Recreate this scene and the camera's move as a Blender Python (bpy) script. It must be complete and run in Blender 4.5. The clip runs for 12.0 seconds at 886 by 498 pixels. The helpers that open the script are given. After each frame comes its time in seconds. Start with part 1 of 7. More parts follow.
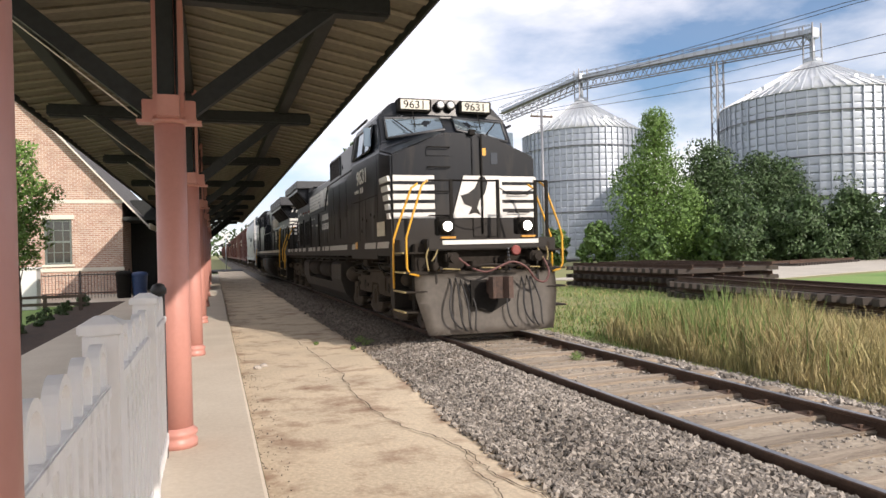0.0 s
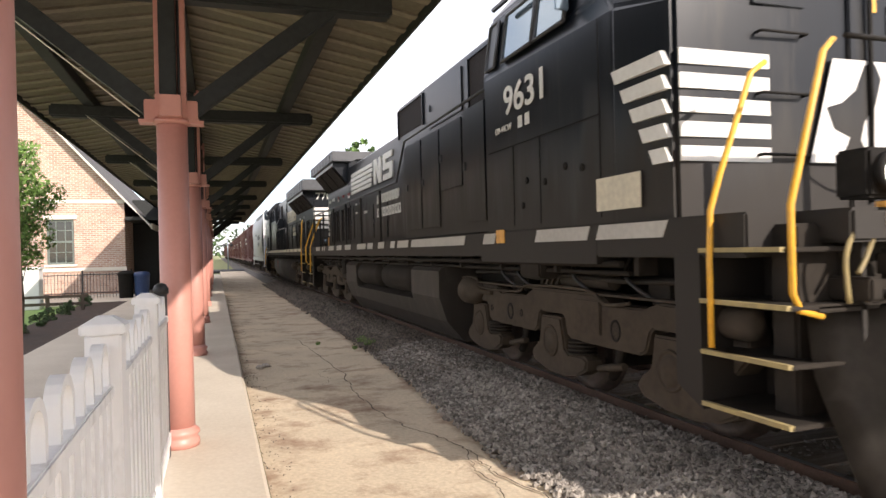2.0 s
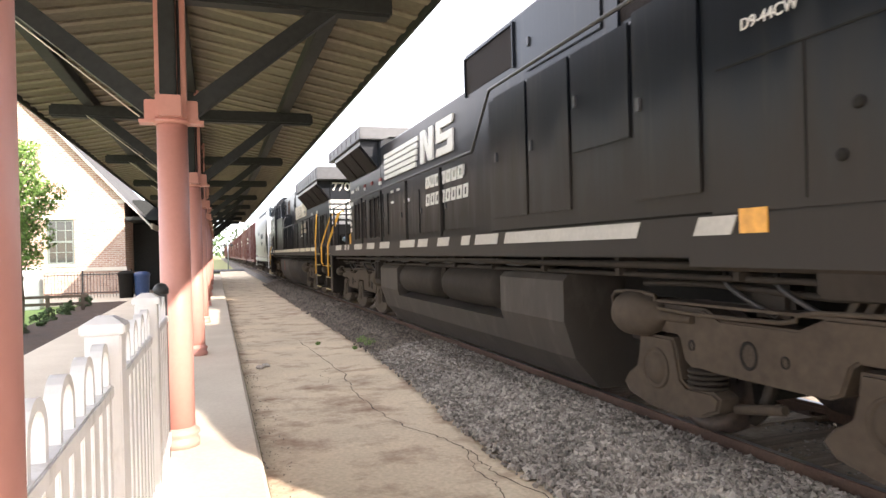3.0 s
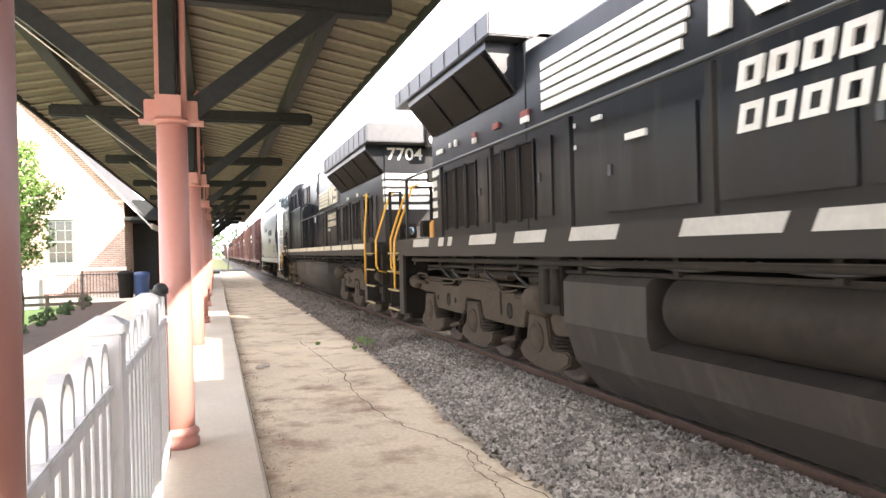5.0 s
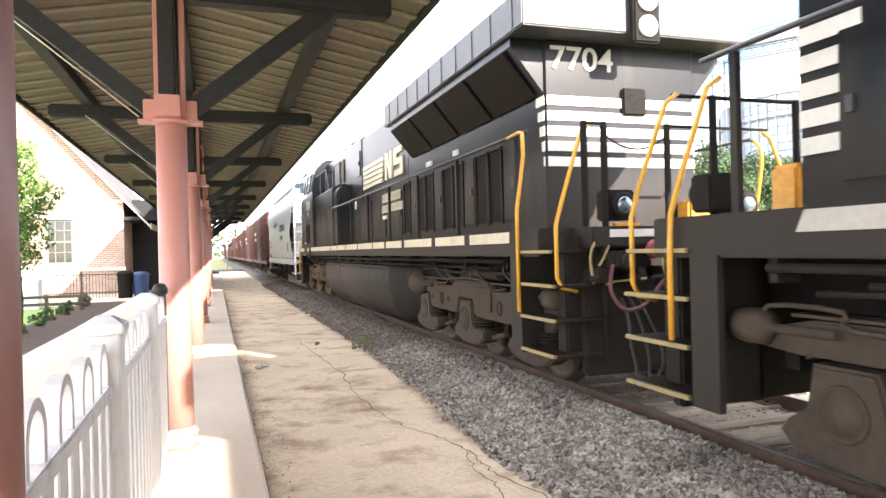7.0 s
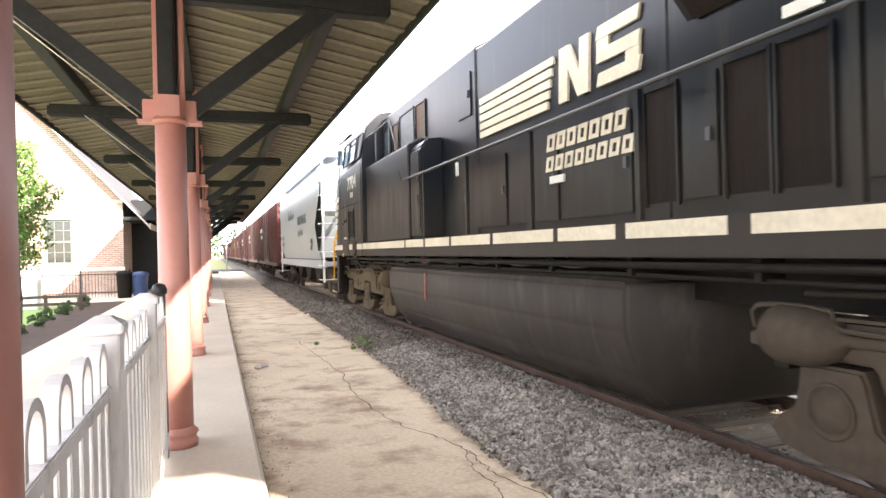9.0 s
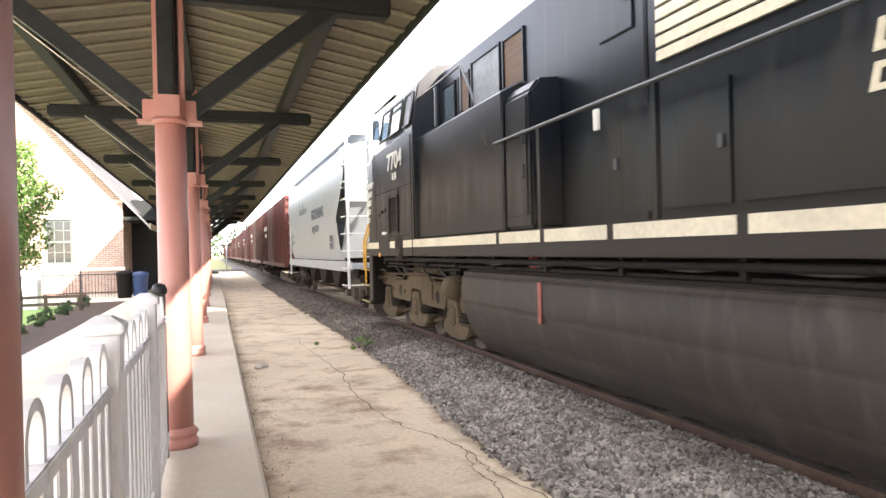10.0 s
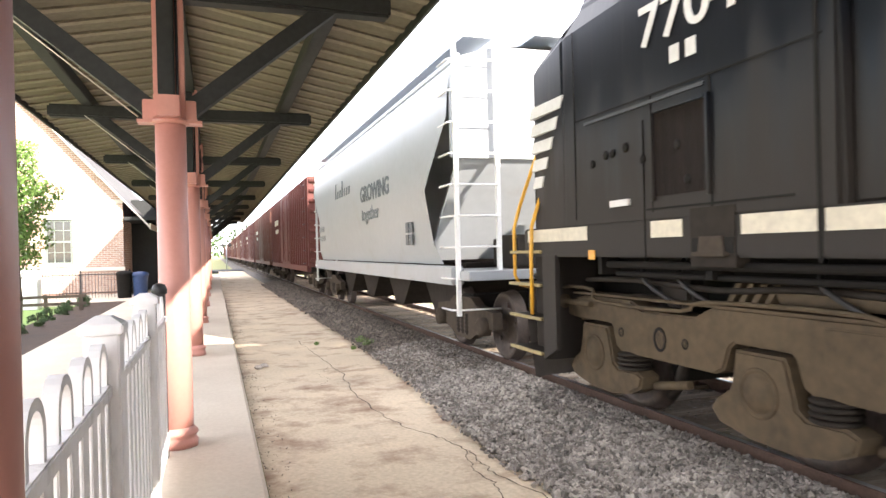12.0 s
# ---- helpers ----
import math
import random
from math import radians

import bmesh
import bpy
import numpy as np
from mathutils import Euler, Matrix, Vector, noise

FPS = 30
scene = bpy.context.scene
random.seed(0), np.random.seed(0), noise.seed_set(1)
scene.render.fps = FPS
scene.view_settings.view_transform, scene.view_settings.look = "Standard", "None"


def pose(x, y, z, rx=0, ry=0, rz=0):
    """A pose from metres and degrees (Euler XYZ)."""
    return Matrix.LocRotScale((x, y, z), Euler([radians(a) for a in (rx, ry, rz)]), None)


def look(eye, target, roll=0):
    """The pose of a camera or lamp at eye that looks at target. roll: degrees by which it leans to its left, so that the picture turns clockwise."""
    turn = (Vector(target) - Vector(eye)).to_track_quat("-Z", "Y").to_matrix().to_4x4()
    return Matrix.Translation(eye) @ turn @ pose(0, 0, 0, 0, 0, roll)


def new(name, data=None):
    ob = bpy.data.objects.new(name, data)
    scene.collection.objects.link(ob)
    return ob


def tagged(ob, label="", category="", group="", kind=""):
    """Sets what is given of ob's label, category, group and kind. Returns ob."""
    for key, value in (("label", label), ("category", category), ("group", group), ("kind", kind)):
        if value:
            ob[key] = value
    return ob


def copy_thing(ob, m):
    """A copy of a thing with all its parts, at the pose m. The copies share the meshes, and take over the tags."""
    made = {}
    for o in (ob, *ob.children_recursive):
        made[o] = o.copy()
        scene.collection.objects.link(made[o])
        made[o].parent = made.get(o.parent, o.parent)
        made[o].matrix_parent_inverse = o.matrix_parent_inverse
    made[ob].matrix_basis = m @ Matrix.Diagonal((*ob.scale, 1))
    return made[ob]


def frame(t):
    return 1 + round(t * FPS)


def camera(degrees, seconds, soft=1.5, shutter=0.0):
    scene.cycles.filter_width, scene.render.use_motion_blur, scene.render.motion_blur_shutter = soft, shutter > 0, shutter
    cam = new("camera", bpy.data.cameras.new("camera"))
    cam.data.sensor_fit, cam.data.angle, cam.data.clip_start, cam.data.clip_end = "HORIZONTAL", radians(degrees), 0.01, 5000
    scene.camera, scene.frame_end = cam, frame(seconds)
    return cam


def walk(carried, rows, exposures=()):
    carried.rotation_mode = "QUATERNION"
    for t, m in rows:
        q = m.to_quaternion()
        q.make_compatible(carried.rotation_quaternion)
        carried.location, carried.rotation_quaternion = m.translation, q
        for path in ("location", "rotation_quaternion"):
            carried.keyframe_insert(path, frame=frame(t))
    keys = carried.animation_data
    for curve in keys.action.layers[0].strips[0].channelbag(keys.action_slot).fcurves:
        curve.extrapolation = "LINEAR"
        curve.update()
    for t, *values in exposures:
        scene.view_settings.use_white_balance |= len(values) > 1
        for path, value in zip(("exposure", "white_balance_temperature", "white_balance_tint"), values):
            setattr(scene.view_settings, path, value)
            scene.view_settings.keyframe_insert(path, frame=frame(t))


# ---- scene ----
# ================= camera =================
EYE = Vector((-4.535, 0.0, 1.517))


def cam_pose(yaw, pitch=0.034, roll=-1.42):
    a, b = radians(yaw), radians(pitch)
    way = Vector((math.sin(a) * math.cos(b), math.cos(a) * math.cos(b), math.sin(b)))
    return look(EYE, EYE + way * 10, roll)


cam = camera(66.34, 12.0, soft=1.5, shutter=0.2)
walk(cam, [(0, cam_pose(18.67)), (0.5, cam_pose(18.61)), (1.0, cam_pose(18.57)), (2.5, cam_pose(18.51)), (5.0, cam_pose(18.53)),
           (6.0, cam_pose(18.57)), (7.0, cam_pose(18.58)), (9.0, cam_pose(18.63)), (12.0, cam_pose(18.63))],
     exposures=[(t, e, 6650, 16) for t, e in ((0, -0.16), (1.3, -0.16), (1.8, 0.1), (2.2, 0.7), (2.5, 1.05), (3.2, 1.55), (5.0, 1.92), (9.0, 1.94), (12.0, 1.89))])

# ================= light =================
SUN_AZ = math.atan2(0.46, -0.888)      # clockwise from +y
SUN_EL = radians(27.4)
world = bpy.data.worlds.new("sky")
scene.world = world
world.use_nodes = True


def sky_world():
    nt = world.node_tree
    nt.nodes.clear()
    out = nt.nodes.new("ShaderNodeOutputWorld")
    bg = nt.nodes.new("ShaderNodeBackground")
    sky = nt.nodes.new("ShaderNodeTexSky")
    sky.sky_type = "NISHITA"
    sky.sun_disc = False
    sky.sun_elevation = SUN_EL
    sky.sun_rotation = SUN_AZ
    sky.dust_density = 1.0
    sky.ozone_density = 2.0
    # broken cloud over the whole dome
    tc = nt.nodes.new("ShaderNodeTexCoord")
    mp = nt.nodes.new("ShaderNodeMapping")
    mp.inputs["Scale"].default_value = (1.0, 1.0, 2.6)
    nz = nt.nodes.new("ShaderNodeTexNoise")
    nz.inputs["Scale"].default_value = 2.3
    nz.inputs["Detail"].default_value = 8
    nz.inputs["Roughness"].default_value = 0.55
    ramp = nt.nodes.new("ShaderNodeValToRGB")
    ramp.color_ramp.elements[0].position, ramp.color_ramp.elements[1].position = 0.31, 0.55
    nz2 = nt.nodes.new("ShaderNodeTexNoise")
    nz2.inputs["Scale"].default_value = 4.0
    nz2.inputs["Detail"].default_value = 6
    cl = nt.nodes.new("ShaderNodeValToRGB")
    cl.color_ramp.elements[0].position, cl.color_ramp.elements[1].position = 0.38, 0.6
    cl.color_ramp.elements[0].color = (10.0, 10.7, 11.8, 1)
    ramp.color_ramp.elements[0].color = (0.12, 0.12, 0.12, 1)
    cl.color_ramp.elements[1].color = (13.6, 13.6, 13.7, 1)
    mix = nt.nodes.new("ShaderNodeMix")
    mix.data_type = "RGBA"
    L = nt.links
    L.new(tc.outputs["Generated"], mp.inputs["Vector"])
    L.new(mp.outputs["Vector"], nz.inputs["Vector"])
    L.new(mp.outputs["Vector"], nz2.inputs["Vector"])
    L.new(nz.outputs["Fac"], ramp.inputs["Fac"])
    L.new(nz2.outputs["Fac"], cl.inputs["Fac"])
    L.new(ramp.outputs["Color"], mix.inputs["Factor"])
    hue = nt.nodes.new("ShaderNodeHueSaturation")
    hue.inputs["Saturation"].default_value = 1.35
    hue.inputs["Value"].default_value = 1.4
    L.new(sky.outputs["Color"], hue.inputs["Color"])
    L.new(hue.outputs["Color"], mix.inputs["A"])
    L.new(cl.outputs["Color"], mix.inputs["B"])
    L.new(mix.outputs["Result"], bg.inputs["Color"])
    bg.inputs["Strength"].default_value = 0.11
    L.new(bg.outputs["Background"], out.inputs["Surface"])


sky_world()
sun = new("sun", bpy.data.lights.new("sun", "SUN"))
sun.data.energy, sun.data.angle, sun.data.color = 5.0, radians(0.6), (1.0, 0.93, 0.82)
sun.matrix_world = look((0, 0, 60), Vector((0, 0, 60)) - 10 * Vector((0.46 * math.cos(SUN_EL), -0.888 * math.cos(SUN_EL), math.sin(SUN_EL))))


# ================= materials =================
def mat(name, base, dark=None, rough=0.7, metal=0.0, big=0.6, small=18.0, mixed=0.5, bump=0.15, coord="Object", island=0.0, emit=0.0, stretch=(1, 1, 1), spread=0.0, dirt=None, dirt_cut=(0.5, 0.72), gloss=0.5):
    """Base colour and a second tone mixed by noise at two scales, optional stain layer, bump, per-island or per-object spread."""
    m = bpy.data.materials.new(name)
    m.use_nodes = True
    nt = m.node_tree
    b = nt.nodes["Principled BSDF"]
    N, L = nt.nodes.new, nt.links.new
    tc = N("ShaderNodeTexCoord")
    mp = N("ShaderNodeMapping")
    mp.inputs["Scale"].default_value = stretch
    L(tc.outputs[coord], mp.inputs["Vector"])
    n1 = N("ShaderNodeTexNoise")
    n1.inputs["Scale"].default_value, n1.inputs["Detail"].default_value = big, 6
    n2 = N("ShaderNodeTexNoise")
    n2.inputs["Scale"].default_value, n2.inputs["Detail"].default_value = small, 5
    L(mp.outputs["Vector"], n1.inputs["Vector"])
    L(mp.outputs["Vector"], n2.inputs["Vector"])
    add = N("ShaderNodeMath")
    add.operation = "MULTIPLY_ADD"
    add.inputs[1].default_value = 0.5
    half = N("ShaderNodeMath")
    half.operation = "MULTIPLY"
    half.inputs[1].default_value = 0.5
    L(n2.outputs["Fac"], half.inputs[0])
    L(n1.outputs["Fac"], add.inputs[0])
    L(half.outputs[0], add.inputs[2])
    ramp = N("ShaderNodeValToRGB")
    ramp.color_ramp.elements[0].position = 0.5 - mixed * 0.28
    ramp.color_ramp.elements[1].position = 0.5 + mixed * 0.28
    dark = dark or tuple(c * 0.6 for c in base)
    ramp.color_ramp.elements[0].color = (*dark, 1)
    ramp.color_ramp.elements[1].color = (*base, 1)
    L(add.outputs[0], ramp.inputs["Fac"])
    col = ramp.outputs["Color"]
    if dirt:
        n3 = N("ShaderNodeTexNoise")
        n3.inputs["Scale"].default_value, n3.inputs["Detail"].default_value = big * 2.3, 9
        n3.inputs["Roughness"].default_value = 0.65
        mp3 = N("ShaderNodeMapping")
        mp3.inputs["Location"].default_value = (7.3, 2.1, 4.4)
        mp3.inputs["Scale"].default_value = stretch
        L(tc.outputs[coord], mp3.inputs["Vector"])
        L(mp3.outputs["Vector"], n3.inputs["Vector"])
        r3 = N("ShaderNodeValToRGB")
        r3.color_ramp.elements[0].position, r3.color_ramp.elements[1].position = dirt_cut
        L(n3.outputs["Fac"], r3.inputs["Fac"])
        mx = N("ShaderNodeMix")
        mx.data_type = "RGBA"
        L(r3.outputs["Color"], mx.inputs["Factor"])
        L(col, mx.inputs["A"])
        mx.inputs["B"].default_value = (*dirt, 1)
        col = mx.outputs["Result"]
    if island or spread:
        src = N("ShaderNodeNewGeometry").outputs["Random Per Island"] if island else N("ShaderNodeObjectInfo").outputs["Random"]
        k = island or spread
        mr = N("ShaderNodeMapRange")
        mr.inputs["To Min"].default_value, mr.inputs["To Max"].default_value = 1 - k, 1 + k
        L(src, mr.inputs["Value"])
        hsv = N("ShaderNodeHueSaturation")
        L(col, hsv.inputs["Color"])
        L(mr.outputs["Result"], hsv.inputs["Value"])
        col = hsv.outputs["Color"]
    L(col, b.inputs["Base Color"])
    b.inputs["Roughness"].default_value = rough
    b.inputs["Metallic"].default_value = metal
    b.inputs["Specular IOR Level"].default_value = gloss
    if bump:
        bp = N("ShaderNodeBump")
        bp.inputs["Strength"].default_value = bump
        bp.inputs["Distance"].default_value = 0.02
        L(n2.outputs["Fac"], bp.inputs["Height"])
        L(bp.outputs["Normal"], b.inputs["Normal"])
    if emit:
        b.inputs["Emission Color"].default_value = (*base, 1)
        b.inputs["Emission Strength"].default_value = emit
    return m


M = {}
M["concrete"] = mat("old_concrete", (0.72, 0.595, 0.43), (0.49, 0.405, 0.295), 0.9, big=0.9, small=26, mixed=0.62, bump=0.35, dirt=(0.27, 0.165, 0.105), dirt_cut=(0.49, 0.70), stretch=(1, 1, 1))
M["slab"] = mat("pale_concrete", (0.62, 0.55, 0.45), (0.50, 0.43, 0.34), 0.88, big=1.2, small=30, mixed=0.7, bump=0.15)
M["crack"] = mat("crack_dirt", (0.07, 0.05, 0.035), rough=1, bump=0)
M["ballast"] = mat("ballast_bed", (0.16, 0.137, 0.115), (0.07, 0.06, 0.05), 0.95, big=3, small=26, mixed=0.35, bump=0.9)
M["stone"] = mat("ballast_stone", (0.35, 0.315, 0.275), (0.18, 0.16, 0.138), 0.9, big=4, small=40, bump=0.2, island=0.55)
M["stone_brown"] = mat("dirty_ballast_stone", (0.20, 0.168, 0.138), (0.105, 0.088, 0.073), 0.92, big=4, small=40, bump=0.2, island=0.5)
M["dust"] = mat("dusty_fill", (0.40, 0.34, 0.26), (0.22, 0.18, 0.14), 0.95, big=2, small=22, bump=0.5)
M["tie"] = mat("weathered_tie_wood", (0.40, 0.33, 0.25), (0.19, 0.145, 0.105), 0.9, big=2, small=14, stretch=(0.6, 6, 6), bump=0.5, spread=0.25)
M["rail_side"] = mat("rusty_rail_steel", (0.105, 0.066, 0.047), (0.06, 0.038, 0.028), 0.75, big=3, small=40, bump=0.1, gloss=0.25)
M["rail_top"] = mat("polished_rail_steel", (0.42, 0.40, 0.40), (0.3, 0.28, 0.28), 0.35, 0.9, big=2, small=30, bump=0.02)
M["earth"] = mat("grassy_ground", (0.16, 0.20, 0.06), (0.25, 0.22, 0.10), 0.95, big=0.25, small=4, mixed=0.7, bump=0.4)
M["lawn"] = mat("mown_lawn", (0.13, 0.25, 0.05), (0.20, 0.28, 0.08), 0.95, big=0.4, small=9, bump=0.5)
M["gravel_road"] = mat("gravel_road", (0.48, 0.44, 0.38), (0.36, 0.33, 0.28), 0.95, big=0.5, small=12, bump=0.3)
M["mulch"] = mat("mulch", (0.062, 0.036, 0.024), (0.03, 0.02, 0.015), 0.95, big=2, small=25, bump=0.6)
M["column"] = mat("salmon_paint", (0.58, 0.275, 0.225), (0.51, 0.235, 0.19), 0.42, big=1.5, small=30, mixed=0.9, bump=0.05)
M["timber"] = mat("dark_green_timber", (0.032, 0.035, 0.034), (0.020, 0.021, 0.020), 0.6, big=1.2, small=16, bump=0.12, gloss=0.25)
M["deck"] = mat("tan_roof_deck", (0.175, 0.150, 0.098), (0.115, 0.098, 0.064), 0.7, big=0.8, small=14, bump=0.1)
M["deck_rib"] = mat("pale_roof_rib", (0.27, 0.235, 0.165), (0.17, 0.145, 0.10), 0.7, big=1, small=14, bump=0.05)
M["roofing"] = mat("dark_roofing", (0.09, 0.085, 0.08), rough=0.8)
M["fence"] = mat("weathered_white_paint", (0.88, 0.87, 0.86), (0.78, 0.77, 0.76), 0.7, big=2.5, small=22, mixed=0.8, bump=0.15, stretch=(1, 1, 0.35), dirt=(0.45, 0.43, 0.40), dirt_cut=(0.55, 0.8))
M["black_iron"] = mat("black_iron", (0.025, 0.025, 0.027), rough=0.5, bump=0.03)
M["brown_iron"] = mat("brown_painted_iron", (0.07, 0.045, 0.035), rough=0.55, bump=0.03)
M["trim"] = mat("cream_stone_trim", (0.70, 0.66, 0.57), (0.6, 0.56, 0.47), 0.8, bump=0.05)
M["white"] = mat("white_paint", (0.80, 0.80, 0.78), (0.70, 0.70, 0.68), 0.45, big=2, small=30, bump=0.03)
M["loco"] = mat("dusty_black_loco_paint", (0.006, 0.0085, 0.013), (0.004, 0.0048, 0.0068), 0.30, big=1.3, small=11, mixed=0.9, bump=0.03, stretch=(1, 2.2, 0.18), dirt=(0.030, 0.027, 0.023), dirt_cut=(0.54, 0.76), gloss=0.34)


def road_dust(m, tone, z0, z1, most):
    """A film of dust thrown up from the line: thick at the sill, streaked and thin by shoulder height."""
    nt = m.node_tree
    N, L = nt.nodes.new, nt.links.new
    b = nt.nodes["Principled BSDF"]
    src = b.inputs["Base Color"].links[0].from_socket
    tc, sep, mp, nz = N("ShaderNodeTexCoord"), N("ShaderNodeSeparateXYZ"), N("ShaderNodeMapping"), N("ShaderNodeTexNoise")
    mp.inputs["Scale"].default_value = (1.0, 3.0, 0.35)
    nz.inputs["Scale"].default_value, nz.inputs["Detail"].default_value = 1.6, 8
    L(tc.outputs["Object"], sep.inputs[0])
    L(tc.outputs["Object"], mp.inputs["Vector"])
    L(mp.outputs["Vector"], nz.inputs["Vector"])
    off = N("ShaderNodeMath")
    off.operation = "MULTIPLY_ADD"
    off.inputs[1].default_value = 1.5
    L(nz.outputs["Fac"], off.inputs[0])
    L(sep.outputs["Z"], off.inputs[2])
    mr = N("ShaderNodeMapRange")
    mr.inputs["From Min"].default_value, mr.inputs["From Max"].default_value = z0 + 0.75, z1 + 0.75
    mr.inputs["To Min"].default_value, mr.inputs["To Max"].default_value = most, 0.0
    L(off.outputs[0], mr.inputs["Value"])
    mx = N("ShaderNodeMix")
    mx.data_type = "RGBA"
    mx.inputs["B"].default_value = (*tone, 1)
    L(mr.outputs["Result"], mx.inputs["Factor"])
    L(src, mx.inputs["A"])
    L(mx.outputs["Result"], b.inputs["Base Color"])
    rr = N("ShaderNodeMapRange")
    rr.inputs["To Min"].default_value, rr.inputs["To Max"].default_value = b.inputs["Roughness"].default_value, 0.75
    L(mr.outputs["Result"], rr.inputs["Value"])
    L(rr.outputs["Result"], b.inputs["Roughness"])


road_dust(M["loco"], (0.027, 0.0215, 0.0165), 1.9, 2.7, 0.8)
M["loco_grey"] = mat("weathered_dark_grey_paint", (0.060, 0.062, 0.068), (0.040, 0.042, 0.046), 0.42, big=0.9, small=9, bump=0.04)
M["loco_low"] = mat("dusty_underframe", (0.042, 0.034, 0.027), (0.018, 0.0155, 0.013), 0.8, big=1.3, small=10, mixed=0.9, bump=0.12, gloss=0.15)
M["truck"] = mat("dusty_truck_steel", (0.090, 0.071, 0.053), (0.046, 0.037, 0.029), 0.85, big=1.5, small=14, mixed=0.9, bump=0.15, gloss=0.15)
M["truck_tan"] = mat("sandy_dust_on_truck_steel", (0.135, 0.100, 0.061), (0.062, 0.048, 0.033), 0.88, big=1.1, small=13, mixed=0.9, bump=0.15, dirt=(0.05, 0.04, 0.03), dirt_cut=(0.55, 0.75), gloss=0.15)
M["tank"] = mat("streaked_dusty_tank", (0.058, 0.049, 0.041), (0.030, 0.027, 0.024), 0.62, big=1.1, small=4.5, mixed=0.9, bump=0.05, stretch=(1, 1.5, 0.45), dirt=(0.085, 0.076, 0.066), dirt_cut=(0.54, 0.80), gloss=0.25)
M["grille"] = mat("dull_brown_louvre", (0.022, 0.016, 0.0135), (0.012, 0.009, 0.008), 0.7, big=3, small=26, stretch=(1, 6, 0.2), bump=0.4, gloss=0.12)
M["louvre"] = mat("brown_mesh_louvre", (0.13, 0.075, 0.045), (0.06, 0.036, 0.024), 0.7, big=3, small=30, stretch=(1, 0.4, 8), bump=0.4)
M["pale_panel"] = mat("scuffed_pale_panel", (0.20, 0.21, 0.23), (0.11, 0.115, 0.125), 0.5, big=2, small=14, bump=0.04)
M["under_dark"] = mat("oily_black_steel", (0.02, 0.018, 0.016), rough=0.7, bump=0.05, gloss=0.12)
M["stripe"] = mat("grimy_white_stripe", (0.74, 0.73, 0.70), (0.60, 0.58, 0.54), 0.45, big=3, small=20, mixed=0.8, bump=0.02)
M["strip_grimy"] = mat("grimy_reflective_strip", (0.47, 0.45, 0.41), (0.34, 0.32, 0.29), 0.5, big=3, small=20, mixed=0.8, bump=0.02)
M["cream"] = mat("soiled_cream_reflector", (0.66, 0.60, 0.46), (0.5, 0.45, 0.35), 0.5, big=3, small=20, bump=0.02)
M["yellow"] = mat("safety_yellow", (0.80, 0.42, 0.03), (0.62, 0.32, 0.04), 0.4, big=3, small=20, bump=0.02)
M["orange"] = mat("amber_panel", (0.75, 0.36, 0.05), rough=0.4, bump=0.02)
M["red"] = mat("red_paint", (0.27, 0.055, 0.045), rough=0.5, bump=0.02)
M["rust"] = mat("brown_rusted_steel", (0.10, 0.06, 0.045), (0.05, 0.034, 0.028), 0.8, big=3, small=20, bump=0.2)
M["step_paint"] = mat("worn_yellow_step_paint", (0.40, 0.31, 0.13), (0.25, 0.2, 0.1), 0.6, big=3, small=20, bump=0.03)
M["hose"] = mat("reddish_rubber_hose", (0.15, 0.062, 0.054), rough=0.6, bump=0.05)
M["rubber"] = mat("black_rubber", (0.03, 0.028, 0.027), rough=0.6, bump=0.03)
M["plow"] = mat("scuffed_grey_plow", (0.17, 0.148, 0.125), (0.10, 0.088, 0.075), 0.7, big=1.6, small=12, mixed=0.9, bump=0.1)
M["wheel"] = mat("worn_wheel_steel", (0.10, 0.075, 0.06), (0.05, 0.04, 0.035), 0.6, 0.3, big=3, small=20, bump=0.08)
M["galv"] = mat("galvanised_steel", (0.46, 0.50, 0.55), (0.36, 0.40, 0.45), 0.42, 0.55, big=0.15, small=1.4, mixed=0.9, bump=0.03)
M["galv_roof"] = mat("bright_galvanised_roof", (0.68, 0.71, 0.74), (0.56, 0.59, 0.62), 0.45, 0.4, big=0.2, small=2, bump=0.03)
M["steel_frame"] = mat("grey_structural_steel", (0.30, 0.31, 0.33), rough=0.5, metal=0.5, bump=0.02)
M["hopper"] = mat("pale_grey_hopper_paint", (0.37, 0.395, 0.41), (0.31, 0.335, 0.35), 0.4, big=0.5, small=7, mixed=0.9, bump=0.02, dirt=(0.30, 0.30, 0.285), dirt_cut=(0.58, 0.82))
M["print"] = mat("dark_blue_grey_print", (0.10, 0.13, 0.15), rough=0.5, bump=0)
M["print_pale"] = mat("faded_grey_print", (0.26, 0.29, 0.31), rough=0.5, bump=0)
M["boxcar"] = mat("oxide_red_paint", (0.15, 0.046, 0.038), (0.095, 0.031, 0.026), 0.6, big=0.7, small=8, mixed=0.9, bump=0.06, dirt=(0.12, 0.06, 0.045), dirt_cut=(0.52, 0.8), gloss=0.3)
M["boxcar2"] = mat("faded_rust_paint", (0.22, 0.095, 0.068), (0.13, 0.056, 0.041), 0.65, big=0.7, small=8, mixed=0.9, bump=0.06, dirt=(0.16, 0.1, 0.08), dirt_cut=(0.5, 0.8), gloss=0.3)
M["leaf"] = mat("green_leaf", (0.105, 0.185, 0.045), (0.065, 0.125, 0.03), 0.6, big=0.5, small=3, bump=0, island=0.45)
M["leaf_dark"] = mat("dark_green_leaf", (0.068, 0.12, 0.038), (0.042, 0.08, 0.026), 0.6, big=0.4, small=3, bump=0, island=0.45)
